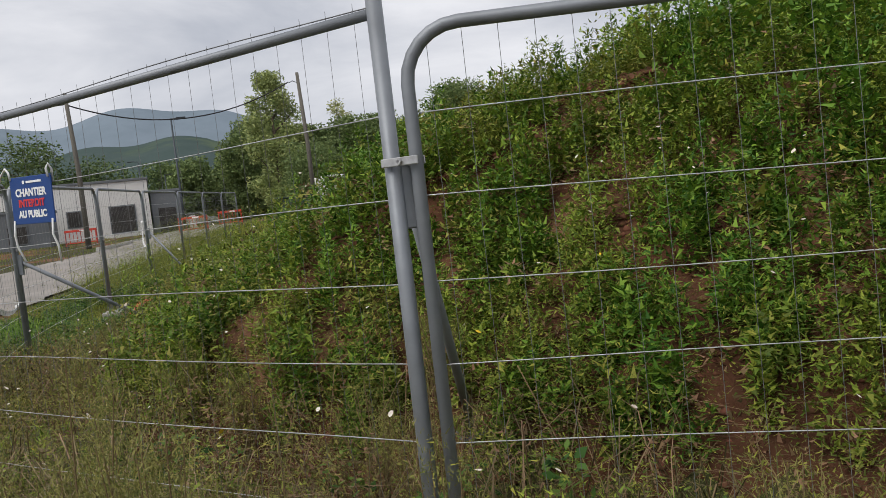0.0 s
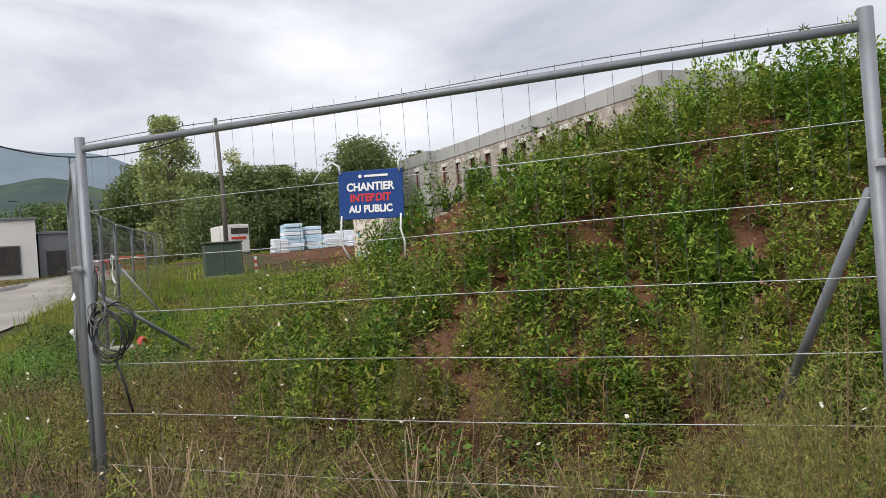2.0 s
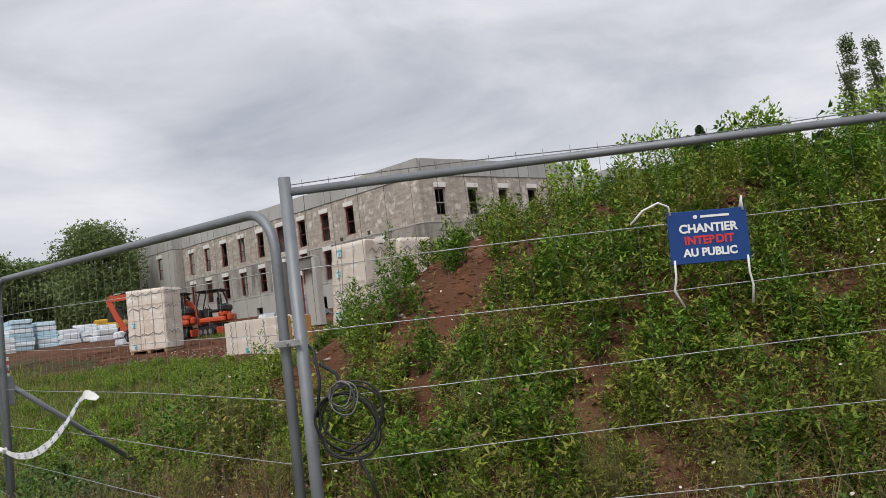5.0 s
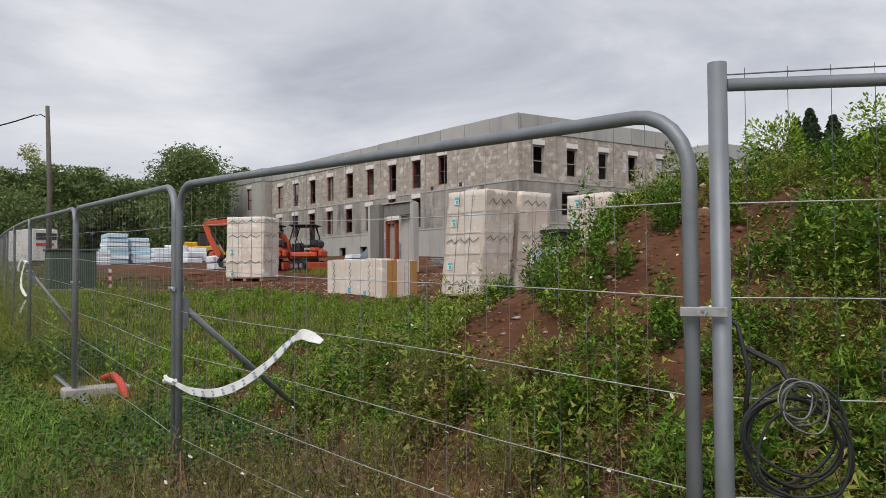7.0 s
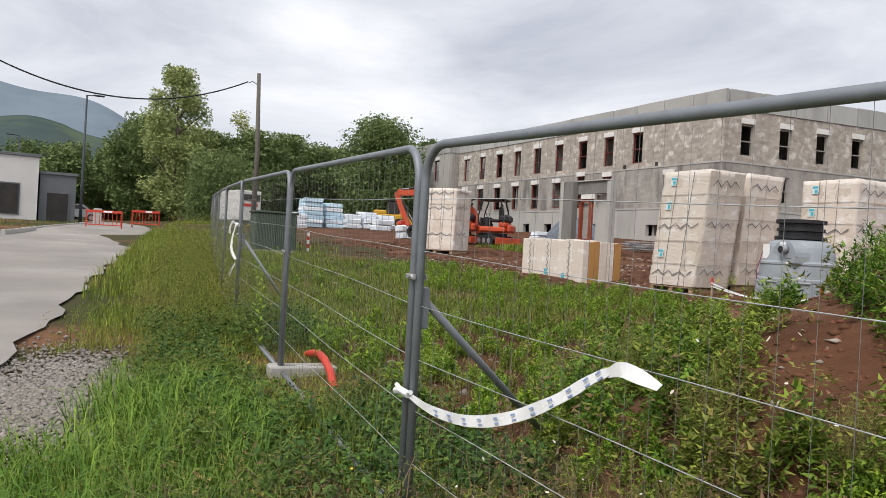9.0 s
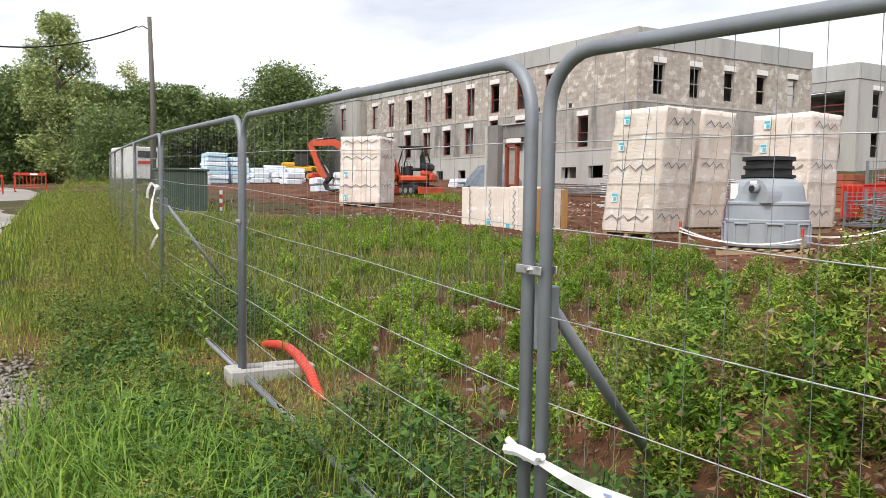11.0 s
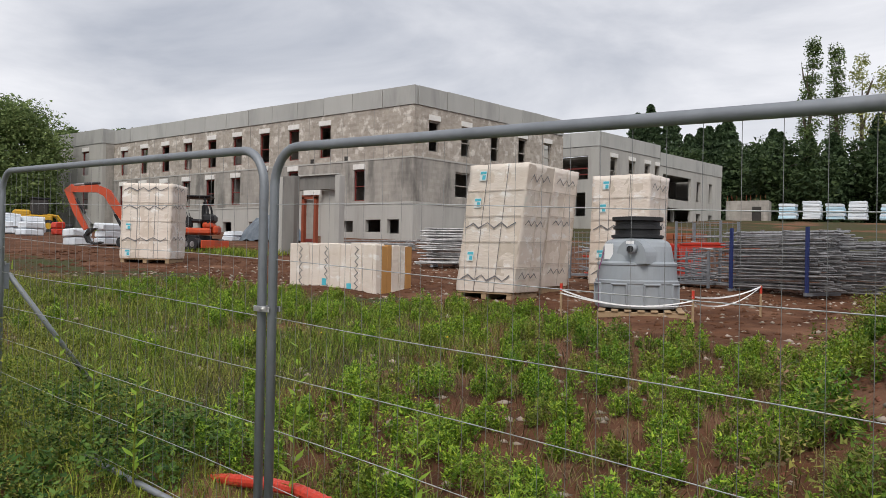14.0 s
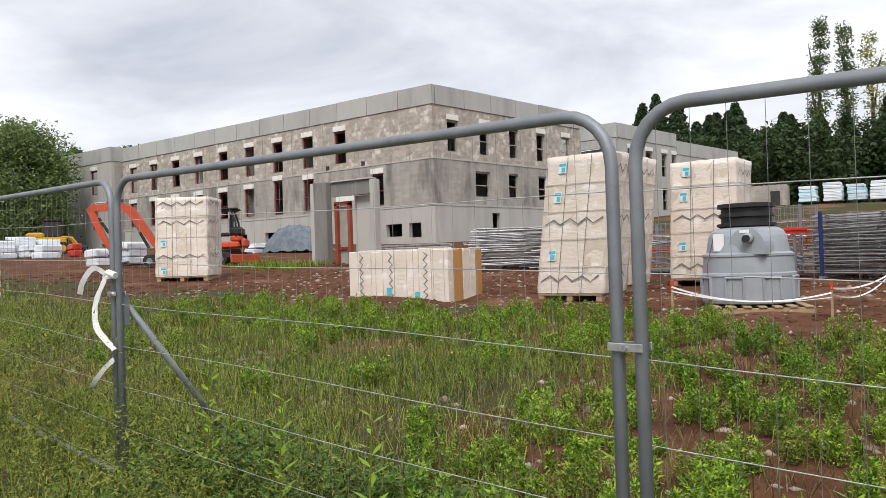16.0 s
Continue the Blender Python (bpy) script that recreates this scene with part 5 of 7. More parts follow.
# the mound
def mound_keep(lo, hi):
    def k(x, y):
        m = mound_height(x, y)
        bare = (x < -2.7) & (y < 8.4) & (x > -7.3) & (y > 3.0)
        p = np.where(bare, 0.07, 1.0) * np.where(rough_noise(x * 0.9 + 3, y * 0.9) > -0.8, 1, 0.2)
        back = y - fence_y(np.minimum(x, 1.05)) - np.maximum(x - 1.05, 0) * 1.6 < 10.5
        return (m > lo) & (m < hi) & back & (RNG.uniform(0, 1, len(x)) < p)
    return k


def mound_near(x, y):
    return mound_keep(0.2, 4)(x, y) & (y - fence_y(np.minimum(x, 1.05)) - np.maximum(x - 1.05, 0) * 1.6 < 8.0)


x, y = clump_spots(9000, -7.4, 6, 2.2, 16, 0.28, mound_near)
sx, sy, shh = clumps_of(x, y, RNG.uniform(0.16, 0.27, len(x)), RNG.uniform(0.30, 0.66, len(x)), 24, 0.72)
pale = np.repeat(RNG.uniform(0, 1, len(x)) < 0.35, 24)
lime = (sx[pale], sy[pale], shh[pale])
sx, sy, shh = sx[~pale], sy[~pale], shh[~pale]
herbs("mound_weeds", *lime, RNG.uniform(0.035, 0.055, len(lime[0])), 52, RNG.uniform(0.028, 0.048, len(lime[0])), M_LIME, "yellow-green weeds in clumps on the mound", droop=-0.1, slim=0.4)
herbs("mound_weeds", sx, sy, shh, RNG.uniform(0.035, 0.06, len(sx)), 52, RNG.uniform(0.033, 0.055, len(sx)), M_NETTLE, "dense deep green weeds on the mound of soil", droop=-0.1, slim=0.42)
x, y = scatter(1200, -7.4, 7, 6, 21, mound_keep(0.4, 4))
herbs("mound_weeds", x, y, RNG.uniform(0.3, 0.6, len(x)), RNG.uniform(0.16, 0.3, len(x)), 40, RNG.uniform(0.06, 0.10, len(x)), M_NETTLE, "dense deep green weeds on the back of the mound")
x, y = scatter(2600, -8, 6, 1.5, 12, mound_keep(0.1, 2.0))
herbs("mound_weeds", x, y, RNG.uniform(0.25, 0.55, len(x)), RNG.uniform(0.10, 0.18, len(x)), 60, RNG.uniform(0.03, 0.055, len(x)), M_SEED, "tall yellowish seeding weeds on the mound")
x, y = scatter(1500, -8, 6, 1.5, 14, mound_keep(0.05, 1.6))
herbs("mound_weeds", x, y, RNG.uniform(0.2, 0.5, len(x)), RNG.uniform(0.08, 0.16, len(x)), 50, RNG.uniform(0.025, 0.045, len(x)), M_BROWNWEED, "brown dead weeds on the mound")
# weeds along the fence
def fence_strip(lo, hi, p):
    return lambda x, y: (y > fence_y(x) + lo) & (y < fence_y(x) + hi) & (RNG.uniform(0, 1, len(x)) < p) & (y > road_right(x) + 0.3)


x, y = scatter(5200, -5.0, 4.5, -0.6, 7.5, lambda x, y: fence_strip(-0.8, 2.2, 1.0)(x, y) & ~((x < -2.6) & (y > 2.0)))
herbs("fence_weeds", x, y, RNG.uniform(0.25, 0.6, len(x)) * np.where(y < fence_y(x) - 0.2, 0.7, 1.0), RNG.uniform(0.08, 0.17, len(x)), 96, RNG.uniform(0.014, 0.03, len(x)), M_SEED, "seeding weeds along the fence", slim=0.28)
x, y = scatter(1300, -5.4, 4.5, -1.2, 6.5, fence_strip(-1.2, 1.4, 1.0))
herbs("fence_weeds", x, y, RNG.uniform(0.2, 0.5, len(x)), RNG.uniform(0.06, 0.14, len(x)), 60, RNG.uniform(0.02, 0.04, len(x)), M_BROWNWEED, "brown dead weeds along the fence", slim=0.4)
x, y = scatter(5600, -26, -10.2, -0.5, 5.5, fence_strip(-1.3, 0.5, 0.95))
herbs("fence_weeds", x, y, RNG.uniform(0.3, 0.9, len(x)) * np.where(x < -13.5, 1.5, np.where(x < -11.5, 1.2, 1.0)) * np.clip((y - road_right(x)) / 1.3, 0.35, 1), RNG.uniform(0.08, 0.18, len(x)), 100, RNG.uniform(0.015, 0.032, len(x)), M_SEED, "tall tangled weeds along the fence", slim=0.3)
M_DOCK = leaf_material("dark_broad_leaves", (0.055, 0.125, 0.024), (0.085, 0.165, 0.03), (0.11, 0.17, 0.035), 0.5)
x, y = scatter(1700, -12, -5, -0.5, 3.2, lambda x, y: fence_strip(-1.2, 0.9, 0.8)(x, y) & ~((np.abs(x + 8.7) < 1.15) & (y > 1.25)))
herbs("verge_weeds", x, y, RNG.uniform(0.1, 0.32, len(x)), RNG.uniform(0.07, 0.15, len(x)), 48, RNG.uniform(0.028, 0.058, len(x)), M_DOCK, "low broad-leaved dark green weeds on the verge", slim=0.5, corners=4)
x, y = scatter(1500, -10.5, -1.5, -2.0, 1.9, lambda x, y: verge(x, y) & (rough_noise(x * 1.4, y * 1.4 + 2) > 0.0))
herbs("verge_weeds", x, y, RNG.uniform(0.15, 0.42, len(x)), RNG.uniform(0.06, 0.13, len(x)), 90, RNG.uniform(0.012, 0.027, len(x)), M_SEED, "yellowish seeding weeds on the verge", slim=0.35)
x, y = scatter(900, -1.6, 3.6, -1.2, 5.5, fence_strip(-1.5, 0.5, 1.0))
pick = rough_noise(x * 1.3, y * 1.3 + 4) > 0.05
herbs("fence_weeds", x[pick], y[pick], RNG.uniform(0.22, 0.55, pick.sum()), RNG.uniform(0.05, 0.11, pick.sum()), 80, RNG.uniform(0.02, 0.04, pick.sum()), M_LIME, "yellow-green leafy weeds along the fence", slim=0.3)
herbs("fence_weeds", x[~pick], y[~pick], RNG.uniform(0.15, 0.42, (~pick).sum()), RNG.uniform(0.07, 0.14, (~pick).sum()), 70, RNG.uniform(0.03, 0.06, (~pick).sum()), M_DOCK, "dark green broad-leaved weeds along the fence", slim=0.5, corners=4)
# pale flower heads and a few yellow flowers
M_FLOWER = material("off_white_flower", (0.72, 0.70, 0.62), 0.8, 0, (0.5, 0.42, 0.33), 20, island=0.15)
M_YELLOW = material("yellow_flower", (0.75, 0.55, 0.03), 0.7, 0, (0.65, 0.42, 0.02), 20)


def flowers(name, x, y, hh, r, mat, label):
    n, k = len(x), 7
    z = ground_z(x, y) + hh
    a = np.arange(k) * 2 * math.pi / k
    rim = np.stack([np.cos(a), np.sin(a), np.full(k, 0.2)], -1)[None] * r[:, None, None] * RNG.uniform(0.8, 1.2, (n, k, 1))
    tilt = RNG.normal(0, 0.5, (n, 1, 2))
    c = np.stack([x, y, z], -1)[:, None]
    ring = rim + c
    ring[..., 2] += (rim[..., :2] * tilt).sum(-1)
    v = np.concatenate([c, ring], 1)
    tri = np.array([(0, 1 + i, 1 + (i + 1) % k) for i in range(k)])
    loops = (tri[None] + (np.arange(n) * (k + 1))[:, None, None]).ravel()
    return tagged(big(name, v.reshape(-1, 3), loops, 3, mat), label, "flowers", kind="stuff")


x, y = scatter(1500, -5, 4.5, -0.6, 8, fence_strip(-0.8, 3.0, 0.6))
flowers("wild_flowers", x, y, RNG.uniform(0.3, 0.62, len(x)), RNG.uniform(0.005, 0.011, len(x)), M_FLOWER, "small off-white umbel flower heads")
x, y = scatter(240, -14, 5, -1.6, 7, fence_strip(-0.9, 4.0, 0.35))
flowers("wild_flowers", x, y, RNG.uniform(0.2, 0.5, len(x)), RNG.uniform(0.006, 0.013, len(x)), M_YELLOW, "scattered small yellow flowers")


def tall_weed(x, y, h, mat, label):
    """A single tall stalk with leaves, standing out from the grass."""
    z = gz(x, y)
    th = empty("tall_weed", x, y, z, 0, label, "weed", "tall weeds by the fence")
    part("stalk", tube_geo([(0, 0, -0.03), (0.01, 0.0, h * 0.5), (0.03, 0.01, h)], [0.006, 0.004, 0.002], 5), M_SEED, th)
    for i in range(26):
        t = 0.12 + 0.86 * i / 26
        a, s = i * 2.4, 0.10 * (1 - 0.6 * t) + 0.02
        d = Vector((math.cos(a), math.sin(a), 0.5)) * s
        w = Vector((-math.sin(a), math.cos(a), 0)) * s * 0.18
        c = Vector((0.03 * t, 0.01 * t, h * t))
        part("leaf", ([c, c + d * 0.5 + w, c + d, c + d * 0.5 - w], [(0, 1, 2, 3)]), mat, th)


for x, y, h in ((-8.95, 2.05, 0.95), (-8.2, 2.1, 0.62), (-9.9, 1.75, 0.8), (-7.4, 2.0, 0.35), (-6.9, 2.4, 0.3), (-10.6, 1.9, 0.75), (-11.4, 2.1, 0.9)):
    tall_weed(x, y, h, M_HERB if x < -8 else M_SEED, "single tall leafy weed beside the fence")


def plume(x, y, h, w, label):
    """A tall pale weed going to seed: upright branching stems with fine feathery heads."""
    z = gz(x, y)
    th = empty("seeding_weed", x, y, z, 0, label, "weed", "tall seeding weeds")
    pts = []
    for k in range(16):
        a, q = RNG.uniform(0, 6.28), RNG.uniform(0, 1) ** 0.6
        hx, hy, hh = w / 2 * q * math.cos(a), w / 2 * q * math.sin(a), h * (1 - 0.35 * q) * RNG.uniform(0.8, 1.05)
        part("stem", tube_geo([(hx * 0.15, hy * 0.15, -0.03), (hx * 0.5, hy * 0.5, hh * 0.5), (hx, hy, hh)], [0.004, 0.003, 0.001], 4), M_STRAW, th)
        q = 900 if h > 1.0 else 280
        t = RNG.uniform(0.4, 1.02, q)
        s = 0.02 + 0.055 * np.sin(np.clip(t, 0, 1) * math.pi)
        c = np.stack([hx * t ** 1.4, hy * t ** 1.4, hh * t], -1) + RNG.normal(0, 1, (q, 3)) * s[:, None] * np.array([0.6, 0.6, 0.5])
        pts.append(c)
    c = np.concatenate(pts)
    n = len(c)
    d = RNG.normal(0, 0.7, (n, 3)) + np.array([0, 0, 0.8])
    s = np.cross(d, RNG.normal(0, 1, (n, 3)))
    s /= np.linalg.norm(s, axis=1)[:, None]
    ln = RNG.uniform(0.005, 0.013, n)[:, None]
    v = np.stack([c + s * ln * 0.13, c - s * ln * 0.13, c + d * ln], 1).reshape(-1, 3)
    big("foliage", v, np.arange(len(v)), 3, M_PLUME, parent=th)


for x, y, h, w in ((1.47, 2.52, 1.34, 0.5), (1.62, 2.72, 1.2, 0.45), (1.25, 2.62, 1.1, 0.4), (1.3, 2.3, 0.85, 0.3), (1.05, 2.5, 0.95, 0.25), (0.78, 2.35, 0.75, 0.16), (1.5, 3.0, 0.95, 0.4), (1.75, 3.3, 0.9, 0.4), (0.35, 3.45, 0.7, 0.5), (0.62, 3.6, 0.7, 0.5), (-0.2, 3.9, 0.6, 0.4), (2.0, 4.0, 0.8, 0.5), (2.2, 4.5, 0.8, 0.5), (-0.75, 3.0, 0.5, 0.3), (-1.3, 2.75, 0.5, 0.3), (-2.2, 2.9, 0.5, 0.4), (0.1, 1.75, 0.6, 0.16), (0.45, 2.0, 0.6, 0.2), (-4.2, 2.0, 0.5, 0.4), (-3.4, 2.2, 0.55, 0.4), (-2.8, 1.9, 0.55, 0.35), (-3.9, 2.7, 0.5, 0.4), (-5.6, 3.0, 0.45, 0.5), (-6.5, 3.3, 0.4, 0.5), (-4.6, 2.6, 0.5, 0.5)):
    plume(x, y, h, w, "tall pale weed going to seed behind the fence")


def shrub(x, y, h, w, mat, label):
    """A rounded bush: a few stems and many leaves."""
    z = gz(x, y)
    th = empty("shrub", x, y, z, 0, label, "shrub", "shrubs on the mound")
    for k in range(4):
        a = k * 1.7
        part("stem", tube_geo([(0, 0, -0.05), (0.25 * w * math.cos(a), 0.25 * w * math.sin(a), h * 0.5), (0.36 * w * math.cos(a), 0.36 * w * math.sin(a), h * 0.85)], [0.008, 0.006, 0.002], 5), M_BROWNWEED, th)
    n = 1500
    u = RNG.normal(0, 1, (n, 3))
    u /= np.linalg.norm(u, axis=1)[:, None]
    c = u * (RNG.uniform(0.3, 1, n) ** 0.5)[:, None] * np.array([w / 2, w / 2, h * 0.45]) * (1 + 0.25 * np.sin(u[:, :1] * 5 + u[:, 1:2] * 4)) + np.array([0, 0, h * 0.55])
    d = u + RNG.normal(0, 0.5, (n, 3))
    d /= np.linalg.norm(d, axis=1)[:, None]
    s = np.cross(d, RNG.normal(0, 1, (n, 3)))
    s /= np.linalg.norm(s, axis=1)[:, None]
    ln = RNG.uniform(0.03, 0.065, n)[:, None]
    v = np.stack([c, c + d * ln * 0.5 + s * ln * 0.25, c + d * ln, c + d * ln * 0.5 - s * ln * 0.25], 1).reshape(-1, 3)
    big("foliage", v, np.arange(len(v)), 4, mat, parent=th)


for x, y, h, w in ((-5.75, 6.8, 0.55, 0.55), (-4.6, 8.0, 0.7, 0.7), (-3.2, 7.6, 0.8, 0.9), (-2.2, 8.0, 0.75, 0.8), (-1.0, 8.3, 0.8, 0.9), (0.6, 8.8, 0.7, 0.8)):
    shrub(x, y, h, w, M_HERB, "rounded bright green bush growing on the mound")

# ---- trees ----
M_BARK = material("grey_brown_bark", (0.13, 0.10, 0.075), 0.9, 0, (0.08, 0.065, 0.05), 6, 6, bump=0.5, bump_scale=20)
M_TREE_DARK = leaf_material("dark_tree_leaves", (0.115, 0.165, 0.06), (0.14, 0.195, 0.07), (0.09, 0.135, 0.05), 0.25)
# Green leaves with distance haze put into the colour, lighter and greyer
M_TREE_MID = leaf_material("hazed_green_leaves", (0.15, 0.21, 0.075), (0.18, 0.24, 0.085), (0.12, 0.17, 0.06), 0.25)
M_TREE_YELLOW = leaf_material("yellow_green_leaves", (0.34, 0.37, 0.13), (0.38, 0.39, 0.14), (0.26, 0.31, 0.10), 0.3)
M_TREE_WOOD = leaf_material("deep_green_wood_leaves", (0.045, 0.075, 0.03), (0.06, 0.095, 0.035), (0.035, 0.06, 0.025), 0.3)
M_TREE_TALL = leaf_material("pale_green_tall_leaves", (0.30, 0.37, 0.14), (0.36, 0.40, 0.16), (0.22, 0.29, 0.10), 0.3)
M_CONIFER = leaf_material("conifer_needles", (0.05, 0.085, 0.04), (0.065, 0.105, 0.045), (0.038, 0.065, 0.03), 0.3)


def leaf_cloud(c, size, droop=0.0):
    """Four-cornered leaf sprays at the given places."""
    n = len(c)
    d = RNG.normal(0, 1, (n, 3))
    d[:, 2] = d[:, 2] * 0.6 - droop
    d /= np.linalg.norm(d, axis=1)[:, None]
    s = np.cross(d, RNG.normal(0, 1, (n, 3)))
    s /= np.linalg.norm(s, axis=1)[:, None] + 1e-6
    ln = size * RNG.uniform(0.5, 1.4, n)[:, None]
    return np.stack([c - d * ln * 0.4 + s * ln * 0.3, c - d * ln * 0.4 - s * ln * 0.3, c + d * ln * 0.6], 1).reshape(-1, 3)


def tree(x, y, h, w, mat, label, low=0.18, clumps=34, per=150, leaf=0.42, shape="round", open_top=0.0):
    z = gz(x, y) - 0.1
    th = empty("tree", x, y, z, 0, label, "tree", "background trees")
    lean = RNG.uniform(-0.03, 0.03, 2) * h
    part("trunk", tube_geo([(0, 0, -0.2), (lean[0] * 0.3, lean[1] * 0.3, h * 0.35), (lean[0], lean[1], h * 0.86)], [0.022 * h + 0.05, 0.014 * h + 0.03, 0.02], 8), M_BARK, th, smooth=True)
    for i in range(7):
        a, t = i * 2.4 + RNG.uniform(0, 1), RNG.uniform(0.25, 0.7)
        r = w * 0.36
        part("limb", tube_geo([(lean[0] * t, lean[1] * t, h * t), (math.cos(a) * r * 0.5, math.sin(a) * r * 0.5, h * (t + 0.08)), (math.cos(a) * r, math.sin(a) * r, h * (t + 0.17))], [0.008 * h, 0.005 * h, 0.01], 6), M_BARK, th)
    u = RNG.uniform(low, 1.0, clumps)
    if shape == "round":
        prof = np.sqrt(np.clip(1 - ((u - 0.55) / 0.48) ** 2, 0.02, 1))
    elif shape == "tall":
        prof = np.clip(np.sin((u - low) / (1 - low) * math.pi) ** 0.55, 0.12, 1) * (1.05 - 0.35 * u)
    elif shape == "willow":
        prof = np.clip(1.05 - 0.5 * u, 0.2, 1)
    else:
        prof = np.clip(1.08 - u, 0.04, 1)
    a = RNG.uniform(0, 2 * math.pi, clumps)
    r = w / 2 * prof * np.sqrt(RNG.uniform(0.15, 1, clumps))
    cc = np.stack([r * np.cos(a) + lean[0] * u, r * np.sin(a) + lean[1] * u, h * u * 0.97], -1)
    spread = max(0.55, w * 0.10) if shape in ("tall", "cone") else w * 0.13
    p = cc[:, None] + np.clip(RNG.normal(0, 1, (clumps, per, 3)), -1.5, 1.5) * np.array([spread, spread, spread * (1.5 if shape == "willow" else 0.75)])
    p = p.reshape(-1, 3)
    p = p[p[:, 2] > h * low * 0.4]
    v = leaf_cloud(p, leaf, 0.8 if shape == "willow" else 0.1)
    big("crown", v, np.arange(len(v)), 3, mat, parent=th)
    return th


def conifer(x, y, h, w, label):
    z = gz(x, y) - 0.1
    th = empty("conifer", x, y, z, 0, label, "tree", "background conifers")
    part("trunk", tube_geo([(0, 0, -0.2), (0, 0, h * 0.97)], [0.018 * h, 0.02], 7), M_BARK, th)
    n = 8000
    u = RNG.uniform(0.04, 1, n) ** 0.85
    tier = 0.72 + 0.28 * np.cos(u * h * 2.6) ** 2
    r = w / 2 * np.clip(1.02 - u, 0, 1) ** 0.72 * tier * np.sqrt(RNG.uniform(0.1, 1, n))
    a = RNG.uniform(0, 2 * math.pi, n)
    c = np.stack([r * np.cos(a), r * np.sin(a), h * u - r * 0.25], -1)
    v = leaf_cloud(c, 0.55, 0.5)
    big("crown", v, np.arange(len(v)), 3, M_CONIFER, parent=th)
    return th


tree(-85.7, 13.1, 16.0, 7.6, M_TREE_TALL, "tall slender tree with yellowing green leaves", 0.08, 84, 330, 0.3, "tall")
tree(-75.0, 15.6, 5.6, 6.4, M_TREE_MID, "weeping willow with hanging pale green branches", 0.05, 60, 330, 0.24, "willow")
tree(-108.7, 25.6, 15.5, 5.0, M_TREE_YELLOW, "thin far tree with sparse leaves", 0.3, 26, 90, 0.3, "tall")
for x, y, h, w in ((-88.9, 22.3, 10, 7), (-92.6, 27.3, 10.2, 7), (-91.6, 30.8, 9.4, 6.5), (-89, 18.6, 9.5, 6), (-95, 35.5, 9.5, 7), (-101.7, 3.7, 8.6, 6.5), (-106.4, 9.3, 8.4, 6.5), (-96.1, 11.2, 12, 6.5), (-103, 14.5, 12.5, 7)):
    tree(x, y, h, w, M_TREE_MID, "dark green leafy tree behind the site", 0.03, 60, 330, 0.36)
tree(-75.3, 31.4, 10.8, 7.4, M_TREE_MID, "broad round green tree beside the building", 0.05, 90, 400, 0.28)
for x, y, h, w in ((-114.9, -17.7, 14, 11), (-118, -9, 11, 9), (-112, -27, 13, 11), (-122, -1, 10, 9), (-84, 40, 9, 7), (-78, 45, 9.5, 7)):
    tree(x, y, h, w, M_TREE_DARK, "dark green leafy tree far behind the houses", 0.08, 44, 230, 0.42)
tree(-103.4, 52.6, 12.5, 5, M_TREE_DARK, "dark tree top above the roof of the building", 0.5, 22, 130, 0.5)
# wood behind the site on the other side
for i in range(15):
    px = -46 + i * 3.9 + RNG.uniform(-1.2, 1.2)
    py = 106 + RNG.uniform(-5, 9) - 0.05 * i
    if i % 2 == 1:
        tree(px, py, RNG.uniform(9.5, 12), RNG.uniform(8.5, 10), M_TREE_WOOD, "dark broadleaf tree at the edge of the wood", 0.0, 60, 150, 0.6)
    else:
        conifer(px, py, RNG.uniform(10.5, 13.5), RNG.uniform(7.5, 9), "dark conifer at the edge of the wood")
for i in range(9):
    conifer(-44 + i * 6 + RNG.uniform(-2, 2), 116 + RNG.uniform(-2, 4), RNG.uniform(12, 16), 9.5, "dark conifer deeper in the wood")
for x, y, h in ((-55.5, 130.5, 21), (-52.0, 131, 19.5), (-58.5, 132, 20), (-47.5, 127, 15), (-44.0, 126, 16), (-40.5, 124, 17)):
    conifer(x, y, h, 12.5, "tall dark conifer above the roof of the wing")
for x, y, h in ((-27.4, 114.5, 26.5), (-23.4, 115, 25)):
    tree(x, y, h, 2.3, M_TREE_DARK, "tall narrow poplar rising above the wood", 0.15, 85, 70, 0.32, "tall")
for x, y, h in ((-20.8, 117, 24), (-18.8, 118, 22)):
    tree(x, y, h, 4.0, M_TREE_YELLOW, "tall bare poplar with few leaves", 0.5, 26, 45, 0.35, "tall")

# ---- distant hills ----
# Haze of distance is put into the blue-grey colour of the far hills
M_HILL_FAR = material("haze_tinted_far_hills", (0.20, 0.245, 0.29), 1.0, 0, (0.15, 0.19, 0.225), 0.006, 8, spec=0.0)
# Woodland green, greyed and blued to carry some haze as well
M_HILL_NEAR = material("hazed_wooded_hill", (0.075, 0.10, 0.095), 1.0, 0, (0.055, 0.08, 0.075), 0.02, 8, (0.095, 0.125, 0.085), 0.008, (0.55, 0.68), spec=0.0)


def hill_range(name, radius, depth, lo, hi, fn, mat, label):
    """A range of hills seen from afar: heights in degrees above the eye by compass angle."""
    n, k = 260, 10
    az = np.linspace(radians(lo), radians(hi), n)
    v = []
    for j in range(k + 1):
        t = j / k
        r = radius + depth * t
        hgt = np.array([math.tan(radians(fn(math.degrees(a)))) for a in az]) * r * math.sin(t * math.pi / 2)
        v.append(np.stack([-np.sin(az) * r, np.cos(az) * r, hgt - 10 * (1 - t)], -1))
    v = np.concatenate(v)
    i = np.arange(k * (n - 1))
    a = (i // (n - 1)) * n + i % (n - 1)
    ob = big(name, v, np.stack([a, a + 1, a + n + 1, a + n], -1).ravel(), 4, mat, True)
    return tagged(ob, label, "hills", kind="structure")


